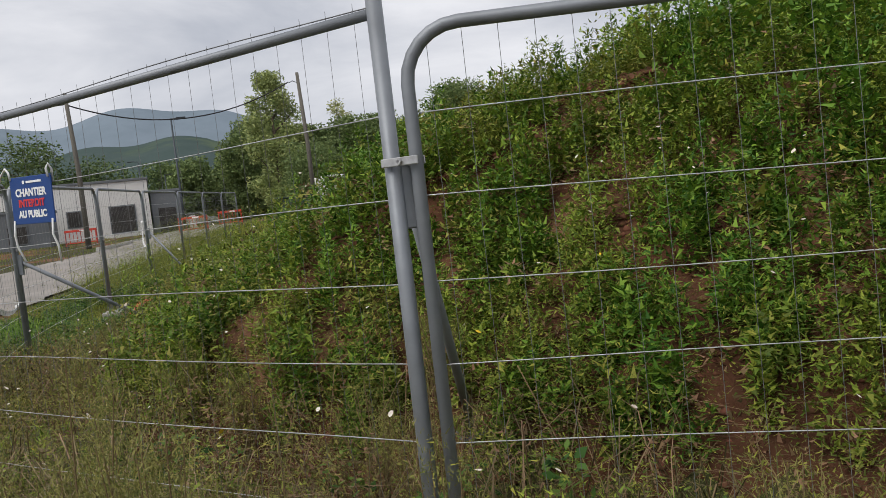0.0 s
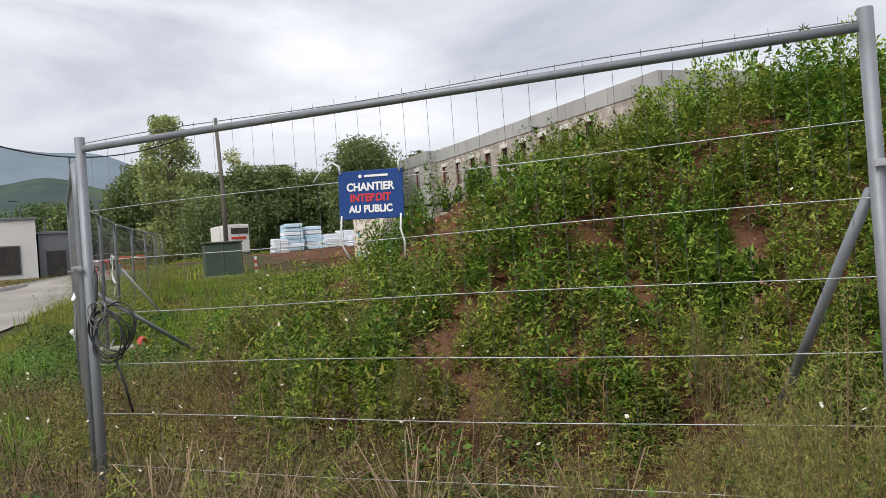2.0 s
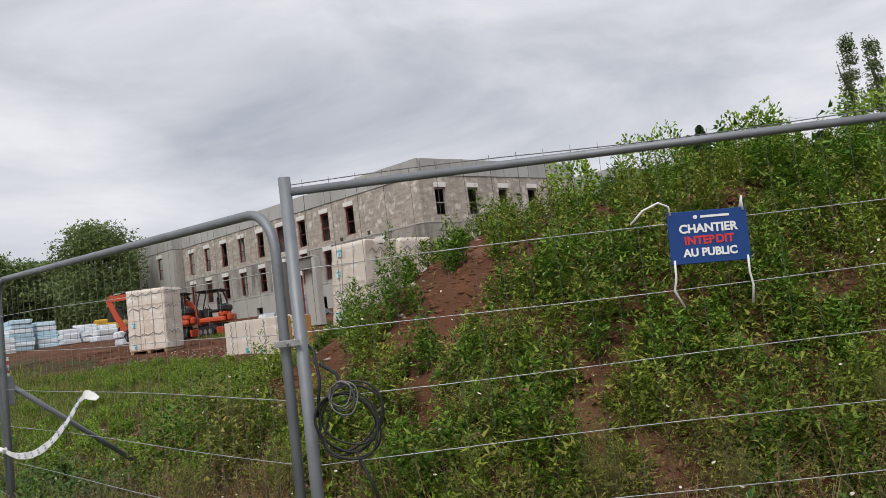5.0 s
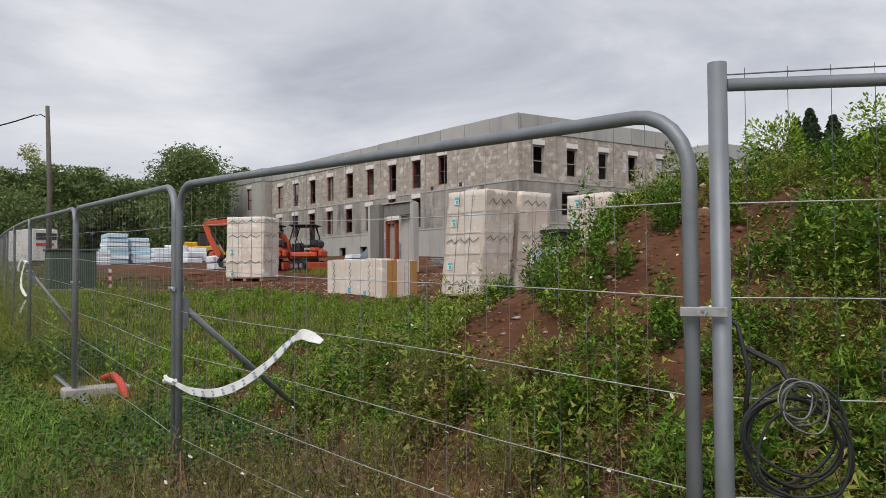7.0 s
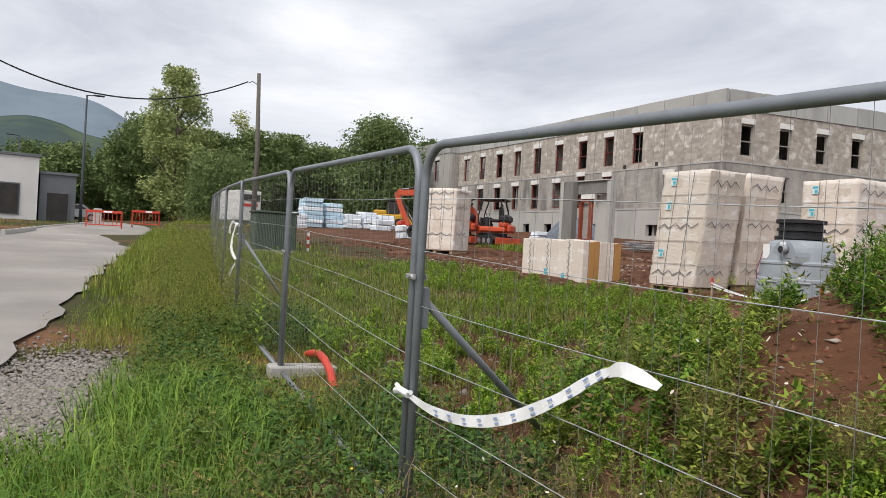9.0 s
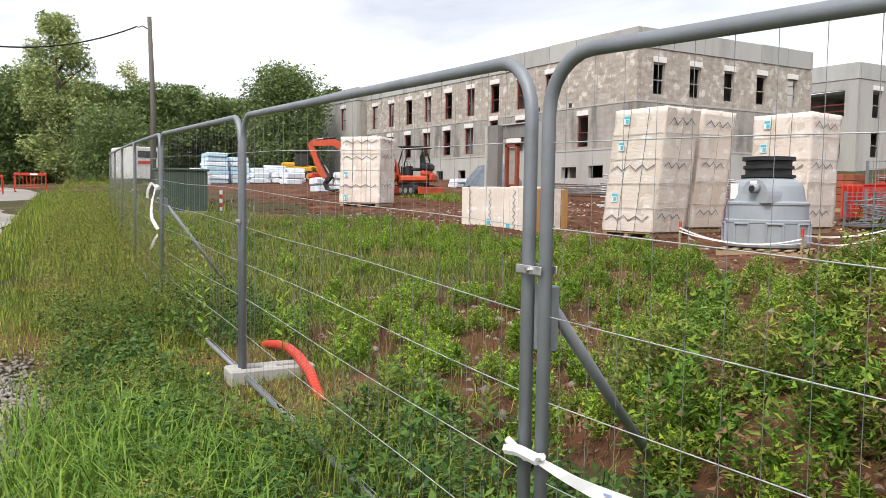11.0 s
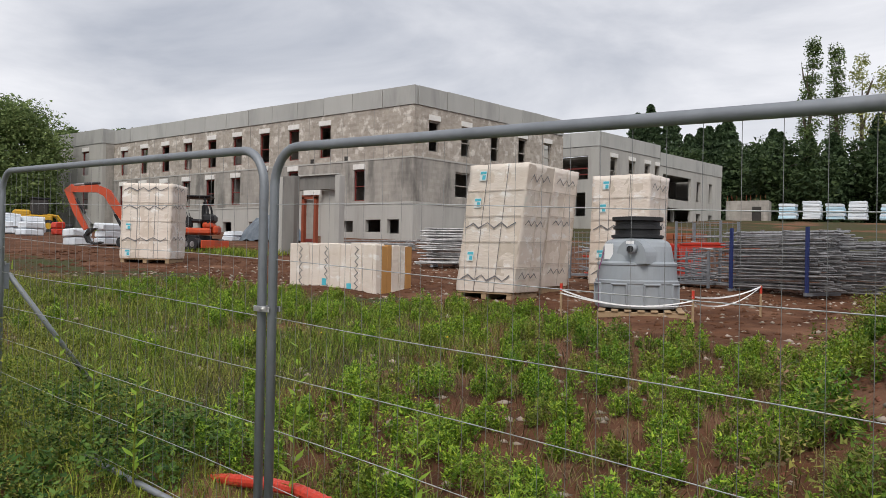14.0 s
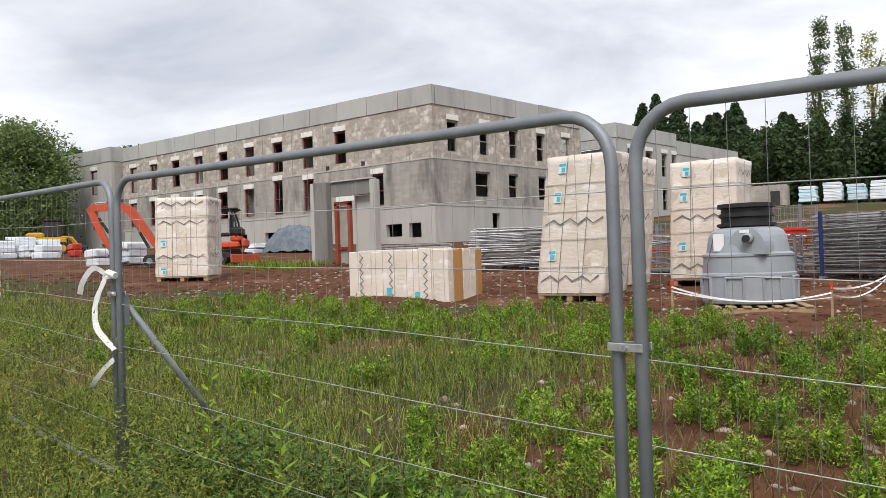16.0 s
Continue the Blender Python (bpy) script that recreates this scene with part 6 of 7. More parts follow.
def ridge_far(d):
    return 6.7 + 1.9 * math.sin(radians((d - 78) * 4.2)) + 0.7 * math.sin(radians(d * 17)) + 0.25 * math.sin(radians(d * 47)) - 4.5 * max(0, (70 - d) / 20) ** 1.5


def ridge_near(d):
    return max(0.3, 3.4 + 2.9 * max(0.0, min(1.0, (d - 76) / 12)) + 0.5 * math.sin(radians(d * 13)) + 0.18 * math.sin(radians(d * 61)) - 2.6 * max(0, (74 - d) / 16))


hill_range("backdrop_hills", 1500, 600, 40, 150, ridge_far, M_HILL_FAR, "far mountains with blue-grey haze in their colour")
hill_range("backdrop_hills", 600, 400, 55, 150, ridge_near, M_HILL_NEAR, "wooded green hillside behind the houses, haze put into its colour")

# ---- street furniture and neighbours ----
M_LAMP = material("dark_grey_paint", (0.045, 0.055, 0.065), 0.5, 0.2, (0.06, 0.07, 0.08), 4)
M_POLE = material("weathered_pole_timber", (0.165, 0.155, 0.13), 0.9, 0, (0.11, 0.10, 0.088), 3, 6, stretch=(6, 6, 0.6), bump=0.4)
M_RENDER = material("white_render", (0.70, 0.69, 0.66), 0.85, 0, (0.62, 0.61, 0.59), 0.4, 6)
M_GREYBLOCK = material("dark_grey_cladding", (0.16, 0.17, 0.18), 0.7, 0, (0.12, 0.13, 0.14), 0.5)
M_ORANGE = material("orange_machine_paint", (0.55, 0.075, 0.02), 0.45, 0, (0.45, 0.06, 0.02), 3, 6, (0.2, 0.07, 0.04), 1.5, (0.6, 0.75), spec=0.5)
M_YELLOWPAINT = material("yellow_machine_paint", (0.62, 0.36, 0.03), 0.5, 0, (0.5, 0.28, 0.03), 3)
M_GREENBOX = material("dark_green_paint", (0.05, 0.075, 0.055), 0.7, 0, (0.065, 0.09, 0.065), 2)
M_ALU = material("dull_aluminium", (0.40, 0.40, 0.41), 0.45, 0.4, (0.15, 0.15, 0.15), 6, 6)
M_BLUEPAINT = material("blue_steel", (0.03, 0.045, 0.16), 0.5, 0.1, (0.02, 0.03, 0.11), 4)
M_FOAM = material("white_insulation_packs", (0.74, 0.77, 0.80), 0.6, 0, (0.62, 0.68, 0.74), 1.2, 5)
M_CYANFILM = material("pale_blue_film", (0.42, 0.66, 0.80), 0.35, 0, (0.62, 0.76, 0.84), 1.5, 5)
M_TARP = material("grey_blue_tarpaulin", (0.085, 0.105, 0.13), 0.45, 0, (0.17, 0.20, 0.23), 2.5, 6, bump=1.0, bump_scale=4)
M_TERRA = material("terracotta_bricks", (0.30, 0.095, 0.045), 0.85, 0, (0.22, 0.07, 0.035), 4, rand_obj=0.2)


def street_lamp(x, y, top, reach):
    z = gz(x, y) - 0.05
    h = top - z
    th = empty("street_lamp", x, y, z, 0, "slim dark grey street lamp with a flat head", "street lamp", "street lamps")
    part("pole", tube_geo([(0, 0, 0), (0, 0, h * 0.3), (0, 0, h)], [0.10, 0.085, 0.055], 10), M_LAMP, th, smooth=True)
    part("arm", tube_geo([(0, 0, h - 0.04), (0.1, reach, h)], 0.03, 8), M_LAMP, th)
    part("head", box_geo(0.26, 0.62, 0.08, 0.1, reach + 0.15 * (1 if reach > 0 else -1), h, 0.02), M_LAMP, th)


street_lamp(-53.1, 2.48, 9.13, 0.5)
street_lamp(-76.8, -1.2, 8.6, -0.5)
street_lamp(-96.8, 0.6, 8.6, 0.5)
street_lamp(-80.0, 14.5, 7.0, 0.5)


def pole_at(x, y, top, label):
    z = gz(x, y) - 0.1
    th = empty("utility_pole", x, y, z, 0, label, "utility pole", "utility poles")
    part("mast", tube_geo([(0, 0, 0), (0.03, 0.02, (top - z) * 0.5), (0.05, -0.12, top - z)], [0.14, 0.12, 0.09], 10), M_POLE, th, smooth=True)
    part("bracket", tube_geo([(0.05, -0.1, top - z - 0.6), (0.05, -0.42, top - z - 0.45), (0.05, -0.62, top - z - 0.55)], 0.022, 6), M_LAMP, th)
    return th


pole_at(-40.84, 9.70, 9.45, "weathered wooden pole carrying an overhead cable")
pole_at(-38.9, -2.1, 8.7, "weathered wooden pole beside the lane")
cable = empty("overhead_cable", 0, 0, 0, 0, "black overhead cable sagging between two poles", "cable")
part("line", tube_geo(sag((-40.79, 9.05, 8.95), (-38.9, -2.3, 8.15), 1.35, 26), 0.035, 6), M_BLACK, cable, smooth=True)
part("line", tube_geo(sag((-38.9, -2.3, 8.15), (-31, -30, 8.6), 1.2, 20), 0.035, 6), M_BLACK, cable, smooth=True)


def house(x, y, w, d, h, rz, mat, label, wins):
    z = gz(x, y) - 0.3
    th = empty("house", x, y, z, rz, label, "house", "houses across the lane")
    part("wall", box_geo(d, w, h, -d / 2, 0, h / 2), mat, th)
    part("roof", box_geo(d + 0.2, w + 0.2, 0.18, -d / 2, 0, h + 0.09, 0.02), M_GREYBLOCK, th)
    for yy, zz, ww, hh in wins:
        win = part("window", box_geo(0.06, ww, hh, 0.02, yy, zz), M_GREYBLOCK, th)
        part("pane", box_geo(0.02, ww - 0.16, hh - 0.16, 0.062, yy, zz), M_DARK, win)


house(-57.0, -4.3, 9.0, 10, 4.3, 3, M_RENDER, "low white rendered house with a flat roof", ((2.6, 1.6, 1.8, 2.0), (-0.6, 1.9, 1.0, 1.2), (-3.0, 1.9, 1.4, 1.2)))
house(-57.6, 1.35, 2.1, 8, 3.3, 3, M_GREYBLOCK, "dark grey garage block beside the white house", ((0.0, 1.2, 1.4, 2.0),))
house(-50.5, -8.6, 6.0, 5, 2.6, 3, M_GREYBLOCK, "grey single-storey annex with a flat roof", ((1.2, 1.2, 1.2, 1.2),))
house(-66, -16, 10, 10, 4.6, 3, M_RENDER, "low white rendered house with a flat roof", ((2.6, 1.6, 1.8, 2.0), (-2.0, 1.9, 1.4, 1.2)))


def road_barrier(x, y, w, rz):
    z = gz(x, y) + 0.05
    th = empty("road_barrier", x, y, z, rz, "open orange plastic road barrier with thin bars", "barrier", "road barriers")
    part("top_rail", box_geo(w, 0.05, 0.12, 0, 0, 0.86, 0.01), M_REDPLASTIC, th)
    part("stripe", box_geo(w * 0.25, 0.054, 0.10, w * 0.1, 0, 0.86, 0.01), M_SIGNWHITE, th)
    part("lower_rail", box_geo(w, 0.04, 0.05, 0, 0, 0.2, 0.01), M_REDPLASTIC, th)
    for k in range(9):
        part("bar", box_geo(0.025, 0.03, 0.6, -w / 2 + 0.06 + k * (w - 0.12) / 8, 0, 0.52), M_REDPLASTIC, th)
    for s in (-1, 1):
        part("upright", box_geo(0.05, 0.05, 0.88, s * (w / 2 - 0.025), 0.052, 0.45), M_REDPLASTIC, th)
        part("foot", box_geo(0.08, 0.45, 0.05, s * (w / 2 - 0.05), 0, 0.025, 0.01), M_BLACK, th)


for x, y, w, rz in ((-43.0, -2.9, 1.7, 78), (-43.6, 3.0, 1.7, 75), (-45.5, 5.2, 1.4, 85)):
    road_barrier(x, y, w, rz)
post = empty("concrete_bollard", -47.6, 3.0, gz(-47.6, 3.0), 0, "pale square concrete bollard", "bollard")
part("shaft", box_geo(0.4, 0.4, 1.0, 0, 0, 0.5, 0.03), M_CONC_LIGHT, post)


def parked_car(x, y, rz):
    z = gz(x, y)
    th = empty("parked_car", x, y, z, rz, "silver grey car parked across the lane", "car")
    paint = material("silver_paint", (0.42, 0.44, 0.46), 0.3, 0.5, (0.38, 0.40, 0.42), 2)
    prof = [(-2.0, 0.35), (-2.05, 0.75), (-1.85, 0.92), (-1.35, 1.0), (-0.75, 1.42), (0.55, 1.45), (1.15, 1.0), (1.95, 0.85), (2.1, 0.6), (2.05, 0.35)]
    v = [(px, s * 0.85, pz) for s in (-1, 1) for px, pz in prof]
    m = len(prof)
    f = [tuple(range(m)), tuple(range(2 * m - 1, m - 1, -1))] + [(i, m + i, m + (i + 1) % m, (i + 1) % m) for i in range(m)]
    part("body", (v, f), paint, th)
    for s in (-0.856, 0.856):
        part("side_glass", ([(px, s, pz) for px, pz in ((-1.2, 1.02), (-0.7, 1.36), (0.5, 1.38), (0.98, 1.02))], [(0, 1, 2, 3)]), M_DARK, th)
    for wx in (-1.3, 1.35):
        for s in (-1, 1):
            wh = part("wheel", tube_geo([(wx, s * 0.70, 0.32), (wx, s * 0.88, 0.32)], 0.32, 16), M_BLACK, th)
            part("rim", tube_geo([(wx, s * 0.87, 0.32), (wx, s * 0.885, 0.32)], 0.2, 12), M_ALU, wh)


parked_car(-76.0, 3.4, 80)

# ---- machines and materials on the site ----
def excavator(x, y, rz, yaw, folded):
    z = gz(x, y)
    th = empty("mini_excavator", x, y, z, rz, "orange mini excavator with a black canopy and folded arm" if folded else "orange mini excavator with its arm reaching to the ground", "excavator", "mini excavators")
    for s in (-1, 1):
        pts = []
        for a in np.linspace(math.pi / 2, 3 * math.pi / 2, 8):
            pts.append((-0.75 + 0.22 * math.cos(a), 0.24 + 0.22 * math.sin(a)))
        for a in np.linspace(-math.pi / 2, math.pi / 2, 8):
            pts.append((0.75 + 0.22 * math.cos(a), 0.24 + 0.22 * math.sin(a)))
        v = [(px, s * 0.62 + o, pz) for o in (-0.15, 0.15) for px, pz in pts]
        m = len(pts)
        f = [tuple(range(m - 1, -1, -1)), tuple(range(m, 2 * m))] + [(i, (i + 1) % m, m + (i + 1) % m, m + i) for i in range(m)]
        tr = part("track", (v, f), M_BLACK, th)
        for wx in (-0.7, -0.35, 0.0, 0.35, 0.7):
            part("roller", tube_geo([(wx, s * 0.62 - 0.16, 0.22), (wx, s * 0.62 + 0.16, 0.22)], 0.12, 10), M_ALU, tr)
    part("dozer_blade", box_geo(0.07, 1.5, 0.32, 1.15, 0, 0.22, 0.02), M_ORANGE, th)
    part("chassis", box_geo(1.1, 0.95, 0.2, 0, 0, 0.48, 0.03), M_BLACK, th)
    rot = Matrix.Rotation(radians(yaw), 4, 'Z')

    def up(geo):
        return turn_geo(geo, rot)

    part("house_body", up(join_geo(box_geo(1.25, 1.2, 0.26, -0.12, 0, 0.74, 0.07), box_geo(0.42, 1.15, 0.34, -0.6, 0, 0.98, 0.12))), M_ORANGE, th)
    part("engine_cover", up(box_geo(0.46, 1.16, 0.36, -0.62, 0, 1.26, 0.1)), M_BLACK, th)
    part("counterweight", up(box_geo(0.2, 1.2, 0.36, -0.9, 0, 0.8, 0.08)), M_ORANGE, th)
    part("seat", up(join_geo(box_geo(0.5, 0.5, 0.14, -0.15, 0, 1.16, 0.05), box_geo(0.14, 0.48, 0.62, -0.38, 0, 1.5, 0.06), box_geo(0.1, 0.28, 0.18, -0.4, 0, 1.86, 0.04))), M_BLACK, th)
    for yy in (0.3, -0.3):
        part("control_stand", up(join_geo(box_geo(0.2, 0.14, 0.42, 0.2, yy, 1.1, 0.03), tube_geo([(0.2, yy, 1.3), (0.26, yy, 1.5)], 0.014, 6))), M_BLACK, th)
    part("foot_panel", up(box_geo(0.06, 0.95, 0.45, 0.46, 0, 1.05, 0.02)), M_BLACK, th)
    for py in (-0.52, 0.52):
        part("canopy_post", up(tube_geo([(-0.62, py, 0.95), (-0.60, py, 1.6), (-0.45, py, 2.08)], 0.04, 8)), M_BLACK, th)
        part("canopy_post", up(tube_geo([(0.52, py, 0.9), (0.56, py, 1.4), (0.36, py, 2.08)], 0.03, 8)), M_BLACK, th)
    part("canopy", up(join_geo(box_geo(1.3, 1.2, 0.06, -0.05, 0, 2.13, 0.03), box_geo(1.1, 1.0, 0.05, -0.05, 0, 2.08, 0.02))), M_BLACK, th)
    part("swing_post", up(box_geo(0.26, 0.3, 0.42, 0.62, 0, 0.72, 0.05)), M_ORANGE, th)
    bars, links, tip = arm_shape(folded)
    for nm, pts, wide in bars:
        part(nm, up(beam_geo(pts, wide)), M_ORANGE, th)
    for a, b in links:
        ram = part("ram", up(tube_geo([a, Vector(a).lerp(Vector(b), 0.6)], 0.055, 8)), M_BLACK, th)
        part("rod", up(tube_geo([Vector(a).lerp(Vector(b), 0.6), b], 0.03, 8)), M_ALU, ram)
    bucket = [(0.0, 0.35), (0.26, 0.33), (0.42, 0.05), (0.30, -0.22), (0.0, -0.30), (-0.22, -0.22), (-0.20, -0.17), (0.0, -0.23), (0.24, -0.15), (0.33, 0.05), (0.16, 0.24)]
    v = [(tip[0] + px, s * 0.24, tip[1] + pz) for s in (-1, 1) for px, pz in bucket]
    m = len(bucket)
    f = [tuple(range(m)), tuple(range(2 * m - 1, m - 1, -1))] + [(i, m + i, m + (i + 1) % m, (i + 1) % m) for i in range(m)]
    part("bucket", up((v, f)), M_BLACK, th)


def beam_geo(pts, wide):
    """A bent box-section beam in the plane of the arm: points are (reach, height, depth)."""
    v, f = [], []
    n = len(pts)
    for i, (px, pz, dep) in enumerate(pts):
        a, b = pts[max(i - 1, 0)], pts[min(i + 1, n - 1)]
        t = Vector((b[0] - a[0], 0, b[1] - a[1])).normalized()
        nrm = Vector((-t.z, 0, t.x))
        for s, o in ((-1, -1), (1, -1), (1, 1), (-1, 1)):
            p = Vector((px, s * wide / 2, pz)) + nrm * (o * dep / 2)
            v.append(tuple(p))
    for i in range(n - 1):
        for k in range(4):
            f.append((4 * i + k, 4 * i + (k + 1) % 4, 4 * i + 4 + (k + 1) % 4, 4 * i + 4 + k))
    f += [(3, 2, 1, 0), tuple(4 * n - 4 + k for k in range(4))]
    return v, f


def arm_shape(folded):
    """Boom and stick: folded upright close to the cab, or reaching out with the bucket on the ground."""
    if folded:
        boom = [(0.68, 0.75, 0.20), (0.80, 1.25, 0.26), (1.02, 1.62, 0.28), (1.40, 1.86, 0.18)]
        stick = [(1.18, 2.0, 0.14), (1.40, 1.86, 0.22), (1.62, 1.25, 0.18), (1.58, 0.78, 0.14)]
        return [("boom", boom, 0.18), ("stick", stick, 0.14)], [((0.95, 0, 0.75), (1.12, 0, 1.45)), ((1.0, 0, 1.86), (1.2, 0, 2.02))], (1.45, 0.42)
    boom = [(0.68, 0.75, 0.22), (1.15, 1.45, 0.30), (1.62, 2.16, 0.34), (2.0, 2.33, 0.30), (3.05, 2.26, 0.22)]
    stick = [(2.88, 2.42, 0.16), (3.08, 2.26, 0.26), (2.72, 1.35, 0.24), (2.38, 0.72, 0.18)]
    return [("boom", boom, 0.20), ("stick", stick, 0.17)], [((1.0, 0, 0.72), (1.55, 0, 1.75)), ((1.9, 0, 2.55), (2.86, 0, 2.46)), ((2.78, 0, 1.9), (2.2, 0, 0.95))], (2.0, 0.42)


excavator(-32.2, 18.6, 8, 216, True)
excavator(-33.25, 17.3, 30, 194, False)


def loader(x, y, rz):
    z = gz(x, y)
    th = empty("wheel_loader", x, y, z, rz, "small yellow loader with a dark cab", "loader")
    part("body", join_geo(box_geo(2.2, 1.2, 0.6, 0, 0, 0.85, 0.1), box_geo(1.0, 1.1, 0.4, -0.7, 0, 1.25, 0.1)), M_YELLOWPAINT, th)
    part("cab", box_geo(1.0, 1.1, 1.1, 0.35, 0, 1.65, 0.1), M_DARK, th)
    part("cab_roof", box_geo(1.1, 1.2, 0.1, 0.35, 0, 2.24, 0.03), M_BLACK, th)
    part("arm", tube_geo([(0.5, 0.45, 1.2), (1.4, 0.45, 1.1), (1.9, 0.45, 0.4)], 0.09, 6), M_YELLOWPAINT, th)
    part("arm", tube_geo([(0.5, -0.45, 1.2), (1.4, -0.45, 1.1), (1.9, -0.45, 0.4)], 0.09, 6), M_YELLOWPAINT, th)
    part("bucket", turn_geo(box_geo(0.5, 1.5, 0.5, 2.1, 0, 0.35, 0.12), Matrix.Identity(4)), M_BLACK, th)
    for px in (-0.75, 0.8):
        for s in (-1, 1):
            wh = part("wheel", tube_geo([(px, s * 0.5, 0.42), (px, s * 0.8, 0.42)], 0.42, 16), M_BLACK, th)
            part("rim", tube_geo([(px, s * 0.79, 0.42), (px, s * 0.81, 0.42)], 0.22, 12), M_YELLOWPAINT, wh)


loader(-58.0, 25.0, 70)


def soft_pack(x, y, w, d, h, mat, label, name="insulation_pack", group="insulation packs", z=None, ribs=0):
    z = gz(x, y) if z is None else z
    th = empty(name, x, y, z, 0, label, "pack", group)
    layers = max(2, round(h / 0.3))
    lx, ly = RNG.uniform(-0.10, 0.10, 2)
    for k in range(layers):
        q = k / (layers - 1)
        v, f = box_geo(w * (1 - 0.10 * q * RNG.uniform(0, 1)), d * (1 - 0.10 * q * RNG.uniform(0, 1)), h / layers - 0.006, lx * q + RNG.normal(0, 0.02), ly * q + RNG.normal(0, 0.02), (k + 0.5) * h / layers, h / layers * 0.16)
        v = [(a + RNG.normal(0, 0.02), b + RNG.normal(0, 0.02), c + 0.04 * q * math.sin(a * 3 + k)) for a, b, c in v]
        part("layer", (v, f), M_FOAM if mat is M_CYANFILM and k % 3 == 1 else mat, th)
    for k in range(ribs):
        part("strap", box_geo(0.03, d * 0.9, 0.02, -w / 2 + (k + 0.5) * w / ribs, 0, h + 0.01), M_ALU, th)
    return th


soft_pack(-54.2, 17.2, 1.3, 1.5, 2.0, M_CYANFILM, "tall pale blue film-wrapped insulation pack", ribs=2)
soft_pack(-54.4, 18.9, 1.3, 1.3, 1.75, M_CYANFILM, "tall pale blue film-wrapped insulation pack", ribs=2)
for k in range(6):
    soft_pack(-54.0 + 0.35 * (k % 2), 16.2 + 1.25 * k + (0.2 if k > 2 else 0), 1.5 if k not in (0,) else 1.2, 1.15, 1.05 + 0.12 * math.sin(k * 2), M_FOAM, "white wrapped insulation pack on the soil", ribs=3) if k not in (1, 2) else None
soft_pack(-52.5, 21.4, 1.2, 1.2, 0.7, M_FOAM, "white bulk bag slumped on the soil", "bulk_bag", "bulk bags")
soft_pack(-49.5, 20.6, 1.1, 1.1, 0.75, M_FOAM, "white bulk bag slumped on the soil", "bulk_bag", "bulk bags")
soft_pack(-38.0, 17.0, 0.9, 0.9, 0.7, M_FOAM, "white bulk bag slumped on the soil", "bulk_bag", "bulk bags")
soft_pack(-36.6, 17.6, 0.8, 0.9, 0.9, M_FOAM, "white bulk bag slumped on the soil", "bulk_bag", "bulk bags")
soft_pack(-50.2, 22.6, 0.6, 0.6, 0.7, M_REDPLASTIC, "red plastic tub among the packs", "plastic_tub", "")
# heap under a tarpaulin
tz = gz(-37.6, 27.6)
tarp = empty("covered_heap", -37.6, 27.6, tz, 0, "heap of materials under a grey-blue tarpaulin", "heap")
gv, gf = [], []
for i in range(15):
    for k in range(11):
        u, w = i / 14 * 2 - 1, k / 10 * 2 - 1
        hh = 1.35 * max(0.0, 1 - abs(u) ** 3) * max(0.0, 1 - abs(w) ** 3) + 0.1 * math.sin(i * 1.9) * math.cos(k * 2.3)
        gv.append((u * 1.9, w * 1.1, max(0.0, hh)))
for i in range(14):
    for k in range(10):
        gf.append((i * 11 + k, i * 11 + 11 + k, i * 11 + 12 + k, i * 11 + k + 1))
part("tarpaulin", (gv, gf), M_TARP, tarp)
soft_pack(-39.4, 26.4, 0.8, 0.7, 0.5, M_FOAM, "white bulk bag slumped on the soil", "bulk_bag", "bulk bags")

gb = empty("green_cabinet", -26.9, 6.75, gz(-26.9, 6.75), -4, "dark green metal site cabinet by the fence", "cabinet")
part("body", box_geo(0.9, 1.35, 1.2, 0, 0, 0.65, 0.03), M_GREENBOX, gb)
part("lid", box_geo(1.0, 1.45, 0.07, 0, 0, 1.29, 0.02), M_GREENBOX, gb)
part("plinth", box_geo(0.95, 1.37, 0.1, 0, 0, 0.02), M_CONC, gb)
part("door_seam", box_geo(0.012, 0.02, 1.0, 0.452, 0, 0.65), M_DARK, gb)
bar = empty("warning_post", -27.0, 8.0, gz(-27, 8), 0, "red and white striped marker post", "post")
for k in range(5):
    part("band", box_geo(0.08, 0.08, 0.13, 0, 0, 0.065 + k * 0.13), M_REDPLASTIC if k % 2 else M_SIGNWHITE, bar)
van = empty("site_cabin", -63.9, 15.2, gz(-63.9, 15.2), 10, "small white site cabin with red lettering bar", "cabin")
part("shell", box_geo(4.0, 1.9, 2.4, -1.5, 0, 1.55, 0.06), M_RENDER, van)
part("window", box_geo(0.05, 1.5, 0.5, 0.51, 0.1, 2.2), M_DARK, van)
part("name_bar", box_geo(0.05, 1.3, 0.22, 0.51, 0.0, 1.6), M_REDPLASTIC, van)
part("skid", box_geo(3.8, 2.1, 0.3, -1.5, 0, 0.2), M_GREYBLOCK, van)


